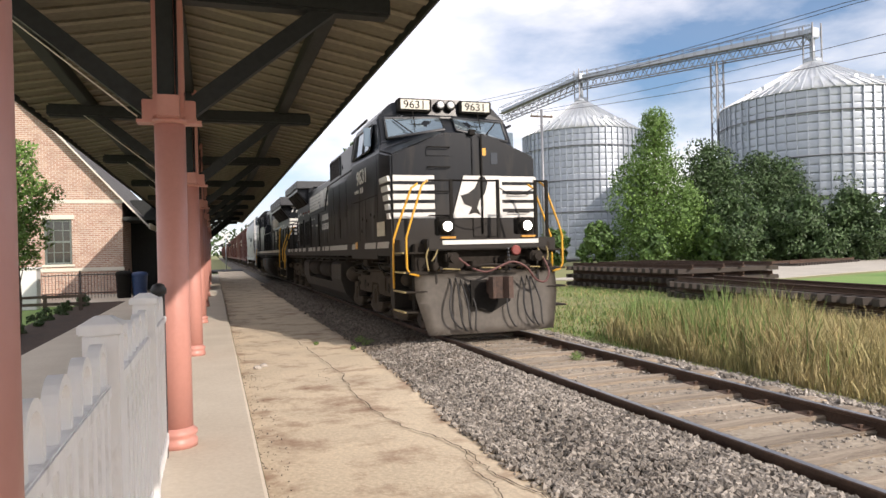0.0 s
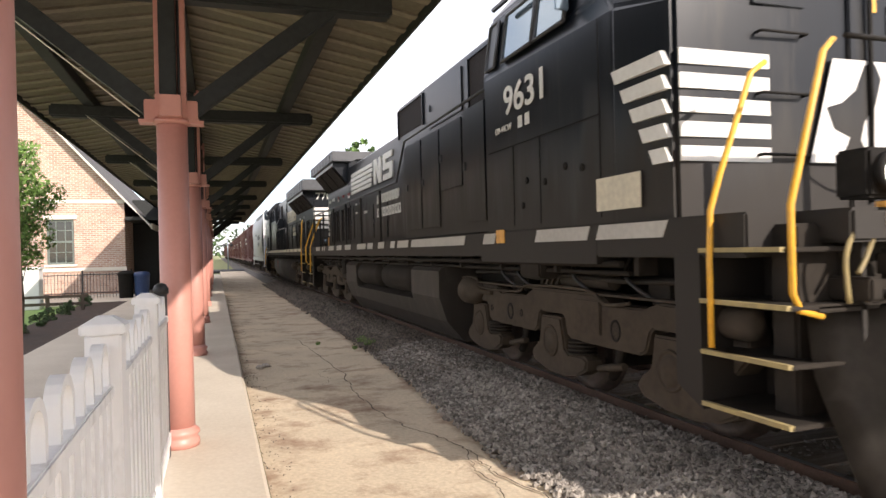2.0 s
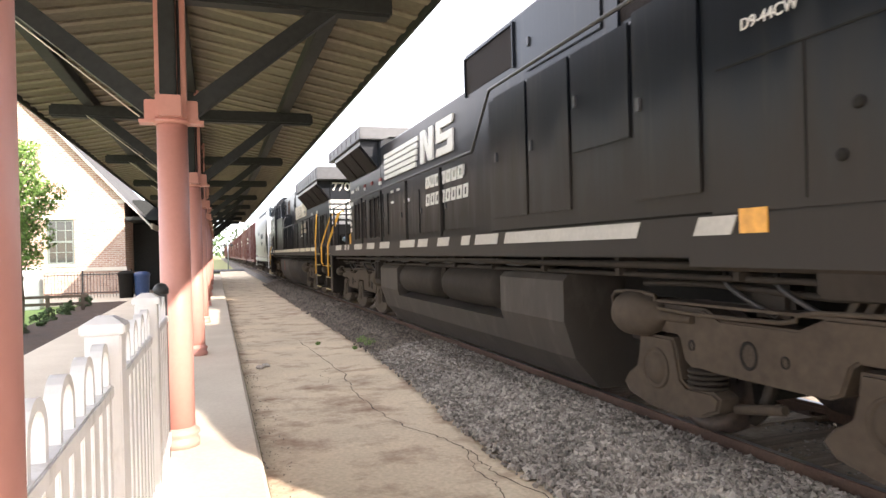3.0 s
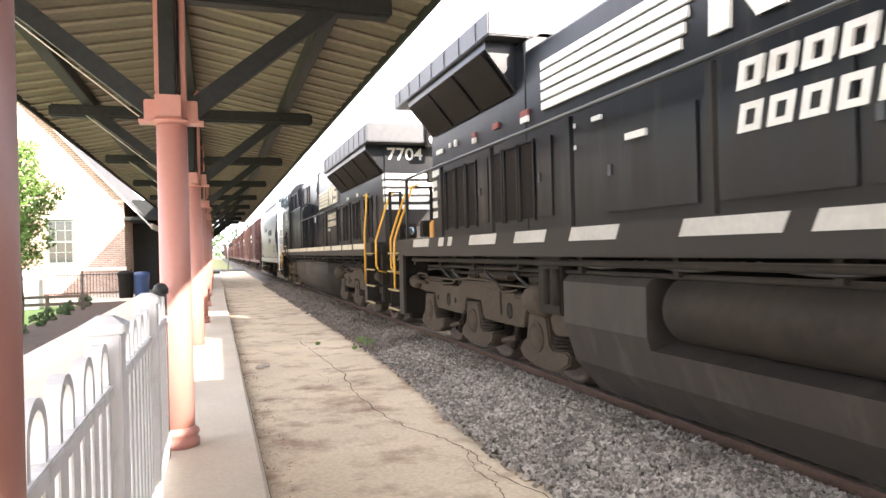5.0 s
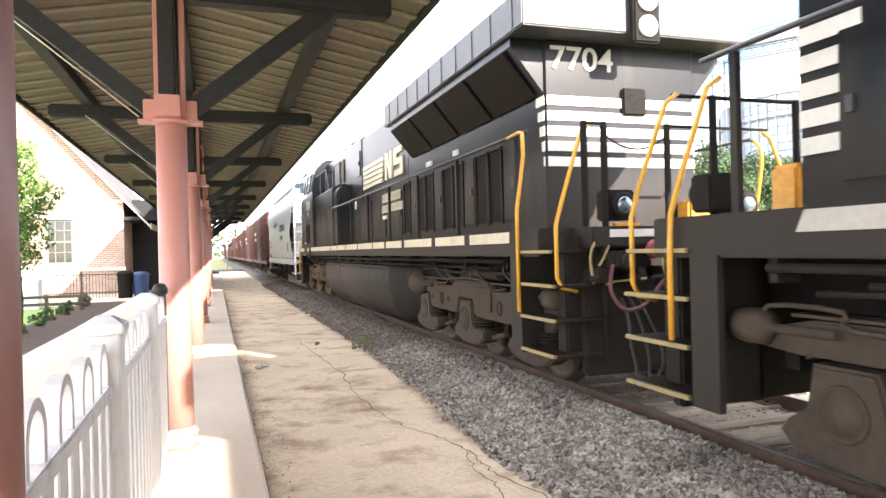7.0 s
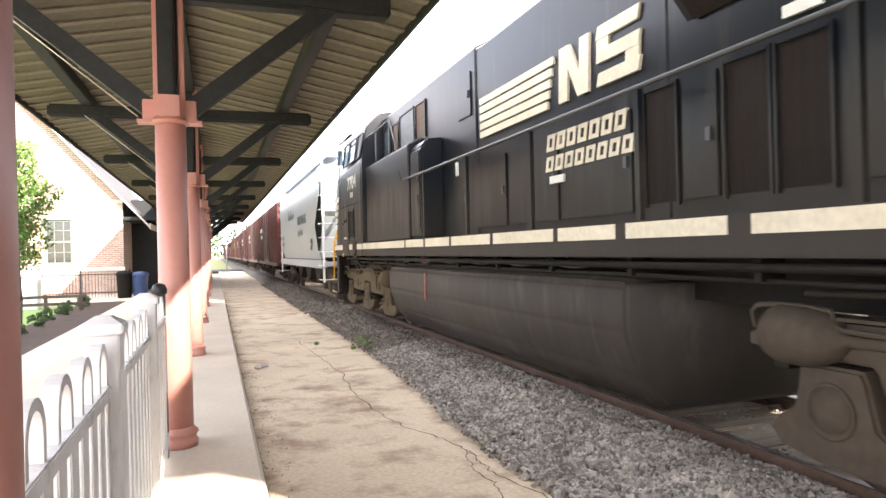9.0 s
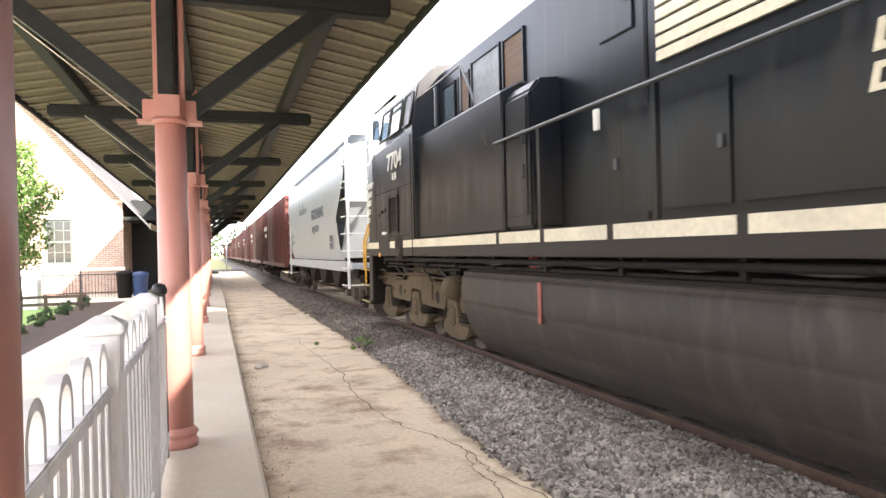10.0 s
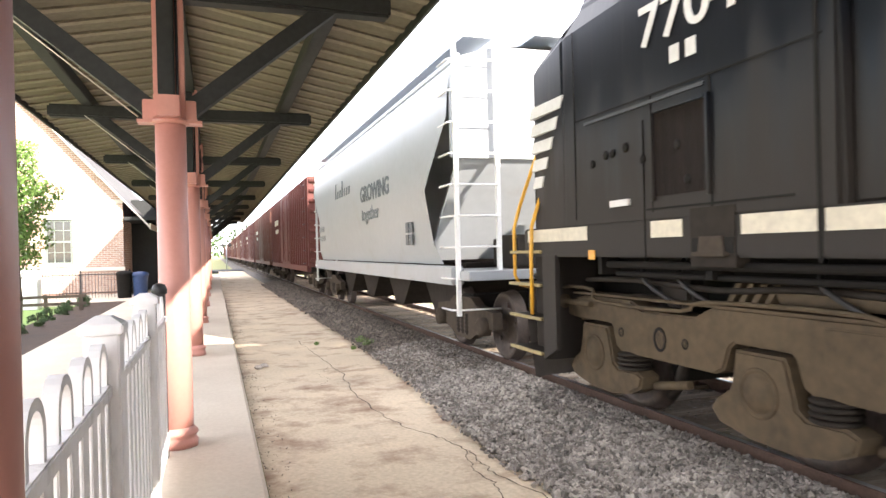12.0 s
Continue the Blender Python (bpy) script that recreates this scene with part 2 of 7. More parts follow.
M["leaf_young"] = mat("bright_green_leaf", (0.14, 0.24, 0.05), (0.09, 0.17, 0.035), 0.6, big=0.5, small=3, bump=0, island=0.4)
M["bark"] = mat("bark", (0.12, 0.09, 0.065), (0.06, 0.045, 0.035), 0.9, big=3, small=18, bump=0.6, stretch=(1, 1, 0.3))
M["reed"] = mat("dry_tall_grass", (0.44, 0.34, 0.17), (0.26, 0.25, 0.10), 0.8, big=0.6, small=5, bump=0, island=0.4)
M["reed_green"] = mat("green_tall_grass", (0.17, 0.25, 0.07), (0.12, 0.19, 0.05), 0.75, big=0.6, small=5, bump=0, island=0.4)
M["lamp"] = mat("lit_headlight", (1.0, 0.93, 0.78), (1.0, 0.92, 0.75), 0.3, bump=0, emit=14)
M["plate_dark"] = mat("grimy_sign_face", (0.75, 0.72, 0.62), rough=0.5, bump=0.02)
M["blue_bin"] = mat("blue_plastic", (0.04, 0.08, 0.20), rough=0.5, bump=0.03)
M["asphalt"] = mat("asphalt", (0.055, 0.055, 0.056), rough=0.9, big=1, small=30, bump=0.3)


def brick_mat():
    m = bpy.data.materials.new("brick_wall")
    m.use_nodes = True
    nt = m.node_tree
    N, L = nt.nodes.new, nt.links.new
    b = nt.nodes["Principled BSDF"]
    tc = N("ShaderNodeTexCoord")
    sep, com = N("ShaderNodeSeparateXYZ"), N("ShaderNodeCombineXYZ")
    sm = N("ShaderNodeMath")
    L(tc.outputs["Object"], sep.inputs[0])
    L(sep.outputs["X"], sm.inputs[0])
    L(sep.outputs["Y"], sm.inputs[1])
    L(sm.outputs[0], com.inputs["X"])
    L(sep.outputs["Z"], com.inputs["Y"])
    br = N("ShaderNodeTexBrick")
    br.inputs["Scale"].default_value = 1.0
    br.inputs["Brick Width"].default_value, br.inputs["Row Height"].default_value = 0.24, 0.085
    br.inputs["Mortar Size"].default_value = 0.011
    br.inputs["Color1"].default_value = (0.36, 0.20, 0.145, 1)
    br.inputs["Color2"].default_value = (0.47, 0.32, 0.24, 1)
    br.inputs["Mortar"].default_value = (0.58, 0.53, 0.46, 1)
    nz = N("ShaderNodeTexNoise")
    nz.inputs["Scale"].default_value = 1.3
    L(tc.outputs["Object"], nz.inputs["Vector"])
    hsv = N("ShaderNodeHueSaturation")
    mr = N("ShaderNodeMapRange")
    mr.inputs["To Min"].default_value, mr.inputs["To Max"].default_value = 0.7, 1.3
    L(nz.outputs["Fac"], mr.inputs["Value"])
    L(mr.outputs["Result"], hsv.inputs["Value"])
    L(com.outputs[0], br.inputs["Vector"])
    L(br.outputs["Color"], hsv.inputs["Color"])
    L(hsv.outputs["Color"], b.inputs["Base Color"])
    b.inputs["Roughness"].default_value = 0.9
    bp = N("ShaderNodeBump")
    bp.inputs["Strength"].default_value, bp.inputs["Distance"].default_value = 0.6, 0.01
    bp.invert = True
    L(br.outputs["Fac"], bp.inputs["Height"])
    L(bp.outputs["Normal"], b.inputs["Normal"])
    return m


M["brick"] = brick_mat()


def glass_mat(name, tint, rough=0.04):
    m = bpy.data.materials.new(name)
    m.use_nodes = True
    b = m.node_tree.nodes["Principled BSDF"]
    b.inputs["Base Color"].default_value = (*tint, 1)
    b.inputs["Roughness"].default_value = rough
    b.inputs["IOR"].default_value = 1.6
    b.inputs["Specular IOR Level"].default_value = 0.8
    return m


M["glass"] = glass_mat("dark_window_glass", (0.02, 0.025, 0.03))
M["cab_glass"] = glass_mat("cab_window_glass", (0.20, 0.26, 0.30))
M["cab_glass"].node_tree.nodes["Principled BSDF"].inputs["Metallic"].default_value = 0.7


# ================= mesh helpers =================
def box(bm, x0, x1, y0, y1, z0, z1, bevel=0.0):
    v = [bm.verts.new((x, y, z)) for x in (x0, x1) for y in (y0, y1) for z in (z0, z1)]
    fs = [bm.faces.new([v[i] for i in q]) for q in ((0, 1, 3, 2), (4, 6, 7, 5), (0, 4, 5, 1), (2, 3, 7, 6), (0, 2, 6, 4), (1, 5, 7, 3))]
    if bevel:
        es = {e for f in fs for e in f.edges}
        bmesh.ops.bevel(bm, geom=list(es), offset=bevel, segments=2, affect="EDGES")
    return bm


def prism(bm, pts, axis, a, b):
    """A polygon of (p, q) pairs pulled along an axis from a to b. x: (y, z); y: (x, z); z: (x, y)."""
    place = {"x": lambda p, q, k: (k, p, q), "y": lambda p, q, k: (p, k, q), "z": lambda p, q, k: (p, q, k)}[axis]
    lo = [bm.verts.new(place(p, q, a)) for p, q in pts]
    hi = [bm.verts.new(place(p, q, b)) for p, q in pts]
    n = len(pts)
    bm.faces.new(lo)
    bm.faces.new(hi[::-1])
    for i in range(n):
        bm.faces.new((lo[i], hi[i], hi[(i + 1) % n], lo[(i + 1) % n]))
    return bm


def cyl(bm, p0, p1, r0, r1=None, seg=12, caps=True):
    p0, p1 = Vector(p0), Vector(p1)
    r1 = r0 if r1 is None else r1
    d = (p1 - p0).normalized()
    u = d.orthogonal().normalized()
    w = d.cross(u)
    rings = []
    for p, r in ((p0, r0), (p1, r1)):
        rings.append([bm.verts.new(p + r * (math.cos(2 * math.pi * i / seg) * u + math.sin(2 * math.pi * i / seg) * w)) for i in range(seg)])
    for i in range(seg):
        j = (i + 1) % seg
        f = bm.faces.new((rings[0][i], rings[0][j], rings[1][j], rings[1][i]))
        f.smooth = True
    if caps:
        bm.faces.new(rings[0][::-1])
        bm.faces.new(rings[1])
    return bm


def lathe(bm, centre, prof, axis=(0, 0, 1), seg=20, close=True):
    """A turned body: prof is a list of (radius, height along axis)."""
    c, d = Vector(centre), Vector(axis).normalized()
    u = d.orthogonal().normalized()
    w = d.cross(u)
    rings = [[bm.verts.new(c + d * h + r * (math.cos(2 * math.pi * i / seg) * u + math.sin(2 * math.pi * i / seg) * w)) for i in range(seg)] for r, h in prof]
    for a, b in zip(rings, rings[1:]):
        for i in range(seg):
            j = (i + 1) % seg
            bm.faces.new((a[i], a[j], b[j], b[i])).smooth = True
    if close:
        bm.faces.new(rings[0][::-1])
        bm.faces.new(rings[-1])
    return bm


def tube(bm, pts, r, seg=8):
    """A bent round bar or hose through points."""
    P = [Vector(p) for p in pts]
    rings = []
    u = None
    for i, p in enumerate(P):
        d = (P[min(i + 1, len(P) - 1)] - P[max(i - 1, 0)]).normalized()
        u = d.orthogonal().normalized() if u is None else (u - u.dot(d) * d).normalized()
        w = d.cross(u)
        rings.append([bm.verts.new(p + r * (math.cos(2 * math.pi * k / seg) * u + math.sin(2 * math.pi * k / seg) * w)) for k in range(seg)])
    for a, b in zip(rings, rings[1:]):
        for k in range(seg):
            j = (k + 1) % seg
            bm.faces.new((a[k], a[j], b[j], b[k])).smooth = True
    bm.faces.new(rings[0][::-1])
    bm.faces.new(rings[-1])
    return bm


def smooth(pts, n=5):
    """A rounder line through the same points."""
    P = [Vector(p) for p in pts]
    Q = [P[0]] + P + [P[-1]]
    out = []
    for i in range(1, len(Q) - 2):
        a, b, c, d = Q[i - 1:i + 3]
        for k in range(n):
            t = k / n
            out.append(0.5 * (2 * b + (c - a) * t + (2 * a - 5 * b + 4 * c - d) * t * t + (3 * b - a - 3 * c + d) * t ** 3))
    return out + [P[-1]]


def sag(a, b, drop, n=10):
    a, b = Vector(a), Vector(b)
    return [a.lerp(b, i / n) - Vector((0, 0, drop * 4 * (i / n) * (1 - i / n))) for i in range(n + 1)]


def mesh_of(name, bm, material):
    bmesh.ops.recalc_face_normals(bm, faces=bm.faces)
    me = bpy.data.meshes.new(name)
    bm.to_mesh(me)
    bm.free()
    me.materials.append(material)
    return me


def part(name, bm, material, parent, label=""):
    ob = new(name, mesh_of(name, bm, material))
    ob.parent = parent
    if label:
        ob["label"] = label
    return ob


def share(name, me, parent, m):
    ob = new(name, me)
    ob.parent = parent
    ob.matrix_basis = m
    return ob


def thing(name, label, category, m=None, group="", kind=""):
    ob = new(name)
    ob.empty_display_size = 0.2
    if m is not None:
        ob.matrix_basis = m
    return tagged(ob, label, category, group, kind)


def solid(name, bm, material, label, category, group="", kind="", m=None):
    ob = new(name, mesh_of(name, bm, material))
    if m is not None:
        ob.matrix_basis = m
    return tagged(ob, label, category, group, kind)


def lettering(name, body, size, material, parent, m, label="", squeeze=1.0, depth=0.004, bold=0.0):
    """Text as a mesh, upright in its own x/y plane, placed by m."""
    cu = bpy.data.curves.new(name, "FONT")
    cu.body, cu.size, cu.extrude, cu.offset = body, size, depth, bold
    cu.align_x = "LEFT"
    tmp = bpy.data.objects.new(name, cu)
    me = bpy.data.meshes.new_from_object(tmp)
    bpy.data.objects.remove(tmp)
    bpy.data.curves.remove(cu)
    me.materials.clear()
    me.materials.append(material)
    ob = new(name, me)
    ob.parent = parent
    ob.matrix_basis = m @ Matrix.Diagonal((squeeze, 1, 1, 1))
    if label:
        ob["label"] = label
    return ob


# ================= ground =================
def ground():
    bm = bmesh.new()
    xs = [-3000, -800, -200, -80, -40, -20, -12, -8, -4.6, -2.0, 2.6, 3.4, 5, 7, 9, 12, 16, 22, 30, 45, 70, 120, 300, 900, 3000]
    ys = [-3000, -600, -100, -30, -10, 0, 4, 8, 12, 16, 20, 25, 30, 36, 45, 60, 90, 140, 220, 400, 1000, 4500]
    grid = []
    for y in ys:
        row = []
        for x in xs:
            z = -0.40
            if x > 3 and abs(y) < 100:
                z = -0.46 + 0.12 * noise.noise((x * 0.13, y * 0.11, 2.0)) if x < 14 else -0.42
            if x < -6:
                z = -0.24
            row.append(bm.verts.new((x, y, z)))
        grid.append(row)
    for j in range(len(ys) - 1):
        for i in range(len(xs) - 1):
            bm.faces.new((grid[j][i], grid[j][i + 1], grid[j + 1][i + 1], grid[j + 1][i])).smooth = True
    solid("ground", bm, M["earth"], "rough grassy ground with dry patches beside the railway", "ground", kind="structure")


def platform():
    # cracked lower platform
    bm = bmesh.new()
    x0 = -4.2
    ys = np.linspace(-38, 74, 160)
    rows = []
    for y in ys:
        edge = -2.02 - 0.28 * math.exp(-((y - 5.3) / 3.0) ** 2) + 0.05 * noise.noise((y * 0.9, 1.5, 0)) + (0.0 if y < 30 else 0.2)
        rows.append([bm.verts.new((x0 + (edge - x0) * k / 12, y, -0.225 + 0.012 * noise.noise((k * 0.7, y * 0.6, 3)))) for k in range(13)] + [bm.verts.new((edge + 0.03, y, -0.42))])
    for a, b in zip(rows, rows[1:]):
        for k in range(13):
            bm.faces.new((a[k], a[k + 1], b[k + 1], b[k])).smooth = True
    solid("platform", bm, M["concrete"], "old tan concrete platform, stained and cracked", "platform", kind="structure")
    # the raised walk under the canopy
    bm = bmesh.new()
    prism(bm, [(-7.7, -0.45), (-4.25, -0.45), (-4.22, -0.15), (-4.25, -0.12), (-7.7, -0.12)], "y", -40, 60)
    bmesh.ops.bisect_plane(bm, geom=bm.verts[:] + bm.edges[:] + bm.faces[:], plane_co=(0, 20, 0), plane_no=(0, 1, 0))
    solid("pavement", bm, M["slab"], "raised pale concrete walk under the canopy", "pavement", kind="structure")
    # unseen pale ground, added to throw sunlight back onto the fence
    bm = bmesh.new()
    prism(bm, [(-34, -40), (-7.7, -40), (-7.7, 3.4), (-34, 3.4)], "z", -0.4, -0.13)
    solid("bounce_ground", bm, M["slab"], "unseen pale concrete ground added to bounce light onto the fence", "pavement", kind="structure")
    # crack lines
    def crack(name, pts, w):
        bm = bmesh.new()
        P = []
        for (xa, ya), (xb, yb) in zip(pts, pts[1:]):
            for k in range(14):
                f = k / 14
                P.append((xa + (xb - xa) * f + 0.05 * noise.noise((xa + f * 2.1, ya * 2 + f * 3.3, 1.0)) + 0.02 * noise.noise((ya * 7 + f * 14, xa, 3.0)), ya + (yb - ya) * f))
        P.append(pts[-1])
        prev = None
        for i, (x, y) in enumerate(P):
            h = w * 0.65 * (0.5 + 0.8 * abs(noise.noise((x * 4, y * 4, 9))))
            z = -0.2085
            cur = (bm.verts.new((x - h, y, z)), bm.verts.new((x + h, y, z)))
            if prev:
                bm.faces.new((prev[0], prev[1], cur[1], cur[0]))
            prev = cur
        solid(name, bm, M["crack"], "dark jagged crack in the platform concrete", "crack", kind="structure")
    crack("platform_crack", [(-3.05, 13.6), (-2.92, 11.2), (-2.85, 9.6), (-2.97, 8.4), (-2.94, 7.3), (-2.83, 6.5), (-2.62, 5.9), (-2.5, 5.4), (-2.56, 4.9), (-2.42, 4.3), (-2.3, 3.6)], 0.012)
    crack("platform_crack", [(-2.52, 5.5), (-2.66, 5.0), (-2.62, 4.6), (-2.72, 4.2), (-2.7, 3.4)], 0.010)
    crack("platform_crack", [(-2.95, 10.2), (-3.2, 9.7), (-3.1, 9.2), (-3.3, 8.8)], 0.006)


def rail_profile():
    half = [(0.07, -0.175), (0.07, -0.160), (0.012, -0.135), (0.010, -0.045), (0.036, -0.035), (0.037, -0.006), (0.03, -0.001)]
    return half + [(-p, q) for p, q in half[::-1]]


def track():
    t = thing("railway_track", "main railway track on grey ballast, dusty between the rails", "railway track", kind="structure")
    for x in (-0.755, 0.755):
        bm = bmesh.new()
        prism(bm, [(x + p, q) for p, q in rail_profile()], "y", -60, 420)
        r = part("rail", bm, M["rail_side"], t)
        bm = bmesh.new()
        box(bm, x - 0.026, x + 0.026, -60, 420, -0.0005, 0.0012)
        part("rail_head", bm, M["rail_top"], r, "polished running surface of the rail")
    bm = bmesh.new()
    # bed: flat between the rails, sloping away outside
    prof = [(-2.5, -0.46), (-2.0, -0.28), (-1.45, -0.11), (-0.9, -0.085), (-0.70, -0.14), (0, -0.13), (0.70, -0.14), (0.9, -0.135), (1.5, -0.16), (2.3, -0.38), (3.0, -0.52)]
    ys = [-60] + list(np.arange(-4, 40, 0.5)) + [60, 110, 420]
    rows = [[bm.verts.new((x, y, z + 0.02 * noise.noise((x * 2, y * 2, 5)))) for x, z in prof] for y in ys]
    for a, b in zip(rows, rows[1:]):
        for k in range(len(prof) - 1):
            bm.faces.new((a[k], a[k + 1], b[k + 1], b[k])).smooth = True
    solid("ballast_bed", bm, M["ballast"], "bed of grey crushed stone under the track", "ballast", kind="structure")
    bm = bmesh.new()
    ys = [-60] + list(np.arange(-4, 30, 0.25)) + [60, 420]
    rows = [[bm.verts.new((x, y, z + 0.012 * noise.noise((x * 3, y * 3, 8)))) for x, z in ((-0.72, -0.145), (-0.4, -0.116), (0, -0.110), (0.4, -0.116), (0.72, -0.145))] for y in ys]
    for a, b in zip(rows, rows[1:]):
        for k in range(4):
            bm.faces.new((a[k], a[k + 1], b[k + 1], b[k])).smooth = True
    solid("track_fill", bm, M["dust"], "dusty tan fill between the rails", "fill", kind="structure")
    return t


def ties(t):
    bm = bmesh.new()
    box(bm, -1.3, 1.3, -0.115, 0.115, -0.30, -0.10, 0.012)
    me = mesh_of("tie", bm, M["tie"])
    rnd = random.Random(4)
    plate = bmesh.new()
    box(plate, -0.18, 0.18, -0.095, 0.095, -0.102, -0.088)
    for sx in (-0.11, 0.11):
        box(plate, sx - 0.02, sx + 0.02, -0.05, -0.02, -0.09, -0.06)
    mp = mesh_of("tie_plate", plate, M["rail_side"])
    y = -3.0
    while y < 120:
        share("tie", me, t, pose(rnd.uniform(-0.06, 0.06), y, rnd.uniform(-0.006, 0.014), 0, 0, rnd.uniform(-1.5, 1.5)))
        if y < 16:
            for x in (-0.755, 0.755):
                share("tie_plate", mp, t, pose(x, y, 0))
        y += 0.53 + rnd.uniform(-0.03, 0.03)


def stones():
    """Loose ballast as real stones: shoulder beside the platform, far shoulder and between the rails."""
    rnd = np.random.RandomState(3)
    base = np.array([(1, 0, 0), (-1, 0, 0), (0, 1, 0), (0, -1, 0), (0, 0, 1), (0, 0, -1)], float)
    tri = np.array([(0, 2, 4), (2, 1, 4), (1, 3, 4), (3, 0, 4), (2, 0, 5), (1, 2, 5), (3, 1, 5), (0, 3, 5)])

    def bed(x):
        return np.interp(x, [-2.5, -2.0, -1.45, -0.9, -0.7, 0, 0.7, 0.9, 1.5, 2.3, 3.0], [-0.42, -0.25, -0.10, -0.075, -0.125, -0.118, -0.125, -0.125, -0.15, -0.36, -0.48])

    def scatter(name, count, xr, yfun, size, label, level=None, stone="stone"):
        x = xr[0] + (xr[1] - xr[0]) * rnd.uniform(0, 1, count) ** (1 if level is None else 2.2)
        y = yfun(rnd.uniform(0, 1, count))
        keep = np.abs(np.abs(x) - 0.755) > 0.09
        if xr[0] < -1.5 and level is None:
            edge = -2.02 - 0.28 * np.exp(-((y - 5.3) / 3.0) ** 2)
            keep &= x > edge - 0.12 * rnd.uniform(0, 1, count) ** 3
        x, y = x[keep], y[keep]
        n = len(x)
        s = size * rnd.uniform(0.55, 1.35, n)
        V = base[None] * (0.7 + 0.6 * rnd.uniform(0, 1, (n, 6, 1))) * s[:, None, None] * np.stack([rnd.uniform(0.7, 1.3, n), rnd.uniform(0.7, 1.3, n), rnd.uniform(0.55, 0.95, n)], -1)[:, None]
        q = rnd.normal(size=(n, 4))
        q /= np.linalg.norm(q, axis=1)[:, None]
        w, a, b, c = q.T
        R = np.stack([1 - 2 * (b * b + c * c), 2 * (a * b - c * w), 2 * (a * c + b * w), 2 * (a * b + c * w), 1 - 2 * (a * a + c * c), 2 * (b * c - a * w), 2 * (a * c - b * w), 2 * (b * c + a * w), 1 - 2 * (a * a + b * b)], -1).reshape(n, 3, 3)
        V = np.einsum("nij,nkj->nki", R, V)
        z = bed(x)
        edge_z = np.where(x < -2.0, -0.215, -9)
        V += np.stack([x, y, (np.maximum(z, edge_z) if level is None else level + 0 * z) + s * 0.25], -1)[:, None]
        F = (tri[None] + 6 * np.arange(n)[:, None, None]).reshape(-1, 3)
        me = bpy.data.meshes.new(name)
        me.from_pydata(V.reshape(-1, 3).tolist(), [], F.tolist())
        me.materials.append(M[stone])
        ob = new(name, me)
        tagged(ob, label, "ballast", kind="stuff")

    scatter("platform_grit", 800, (-4.21, -3.95), lambda u: 3.2 + 24 * u ** 1.3, 0.007, "dark grit and crumbs along the foot of the walk", -0.222, "stone_brown")
    scatter("ballast_stones", 30000, (-2.5, -0.75), lambda u: 2.8 + 8.5 * u ** 1.25, 0.027, "loose grey crushed stones along the platform edge")
    scatter("ballast_stones", 13000, (-2.5, -0.75), lambda u: 8.5 + 9 * u, 0.027, "dirty brown-grey crushed stones along the platform edge", None, "stone_brown")
    scatter("ballast_stones", 9000, (-2.2, -0.75), lambda u: 16 + 24 * u, 0.04, "dirty brown-grey crushed stones along the platform edge", None, "stone_brown")
    scatter("ballast_stones", 9000, (0.8, 2.9), lambda u: 3 + 22 * u ** 1.2, 0.03, "loose grey crushed stones on the far shoulder")
    scatter("ballast_stones", 4200, (-0.7, 0.7), lambda u: 2.5 + 14 * u, 0.018, "dusty stones between the rails")


# ================= station canopy =================
COL_X = -4.87
COL_Y = [-4.7, 0.86] + [6.29 + 5.6 * k for k in range(9)]


def canopy_column():
    c = thing("canopy_column", "salmon painted round iron column with ringed base", "column", group="columns of the canopy")
    bm = bmesh.new()
    lathe(bm, (0, 0, 0), [(0.132, 0.10), (0.128, 1.0), (0.126, 2.79)], seg=28)
    part("shaft", bm, M["column"], c)
    bm = bmesh.new()
    lathe(bm, (0, 0, 0), [(0.165, 0), (0.168, 0.05), (0.155, 0.07), (0.150, 0.09), (0.168, 0.11), (0.166, 0.135), (0.14, 0.155), (0.134, 0.17)], seg=28)
    part("base", bm, M["column"], c)
    bm = bmesh.new()
    lathe(bm, (0, 0, 0), [(0.13, 2.765), (0.16, 2.775), (0.163, 2.80), (0.13, 2.81)], seg=24)
    part("collar", bm, M["column"], c)
    bm = bmesh.new()
    box(bm, -0.125, 0.125, -0.125, 0.125, 2.81, 3.02, 0.01)
    for s in (-1, 1):
        box(bm, s * 0.165 - 0.05, s * 0.165 + 0.05, -0.08, 0.08, 2.80, 2.97, 0.008)
        box(bm, -0.09, 0.09, s * 0.19 - 0.065, s * 0.19 + 0.065, 2.80, 2.98, 0.008)
        box(bm, s * 0.17 - 0.09, s * 0.17 + 0.09, -0.08, 0.08, 2.775, 2.80)
    part("bracket_shoe", bm, M["column"], c)
    bm = bmesh.new()
    box(bm, -0.125, 0.125, -0.10, 0.10, 3.02, 4.35, 0.008)
    part("upper_post", bm, M["column"], c)
    bm = bmesh.new()
    box(bm, -0.085, 0.05, -0.17, -0.105, 2.83, 4.3, 0.012)
    part("timber_post", bm, M["timber"], c, "dark green timber post")
    bm = bmesh.new()
    tube(bm, [(0.068, -0.115, 4.2), (0.068, -0.115, 3.2), (0.068, -0.13, 3.0), (0.07, -0.15, 2.9)], 0.012, 6)
    part("conduit", bm, M["black_iron"], c)
    return c


def brace(bm, a, b, w, h):
    """A square timber from a to b."""
    a, b = Vector(a), Vector(b)
    d = (b - a)
    m = d.to_track_quat("X", "Z").to_matrix().to_4x4()
    m.translation = a
    k = len(bm.verts)
    box(bm, 0, d.length, -w / 2, w / 2, -h / 2, h / 2)
    bm.verts.ensure_lookup_table()
    for v in bm.verts[k:]:
        v.co = m @ v.co
    return bm


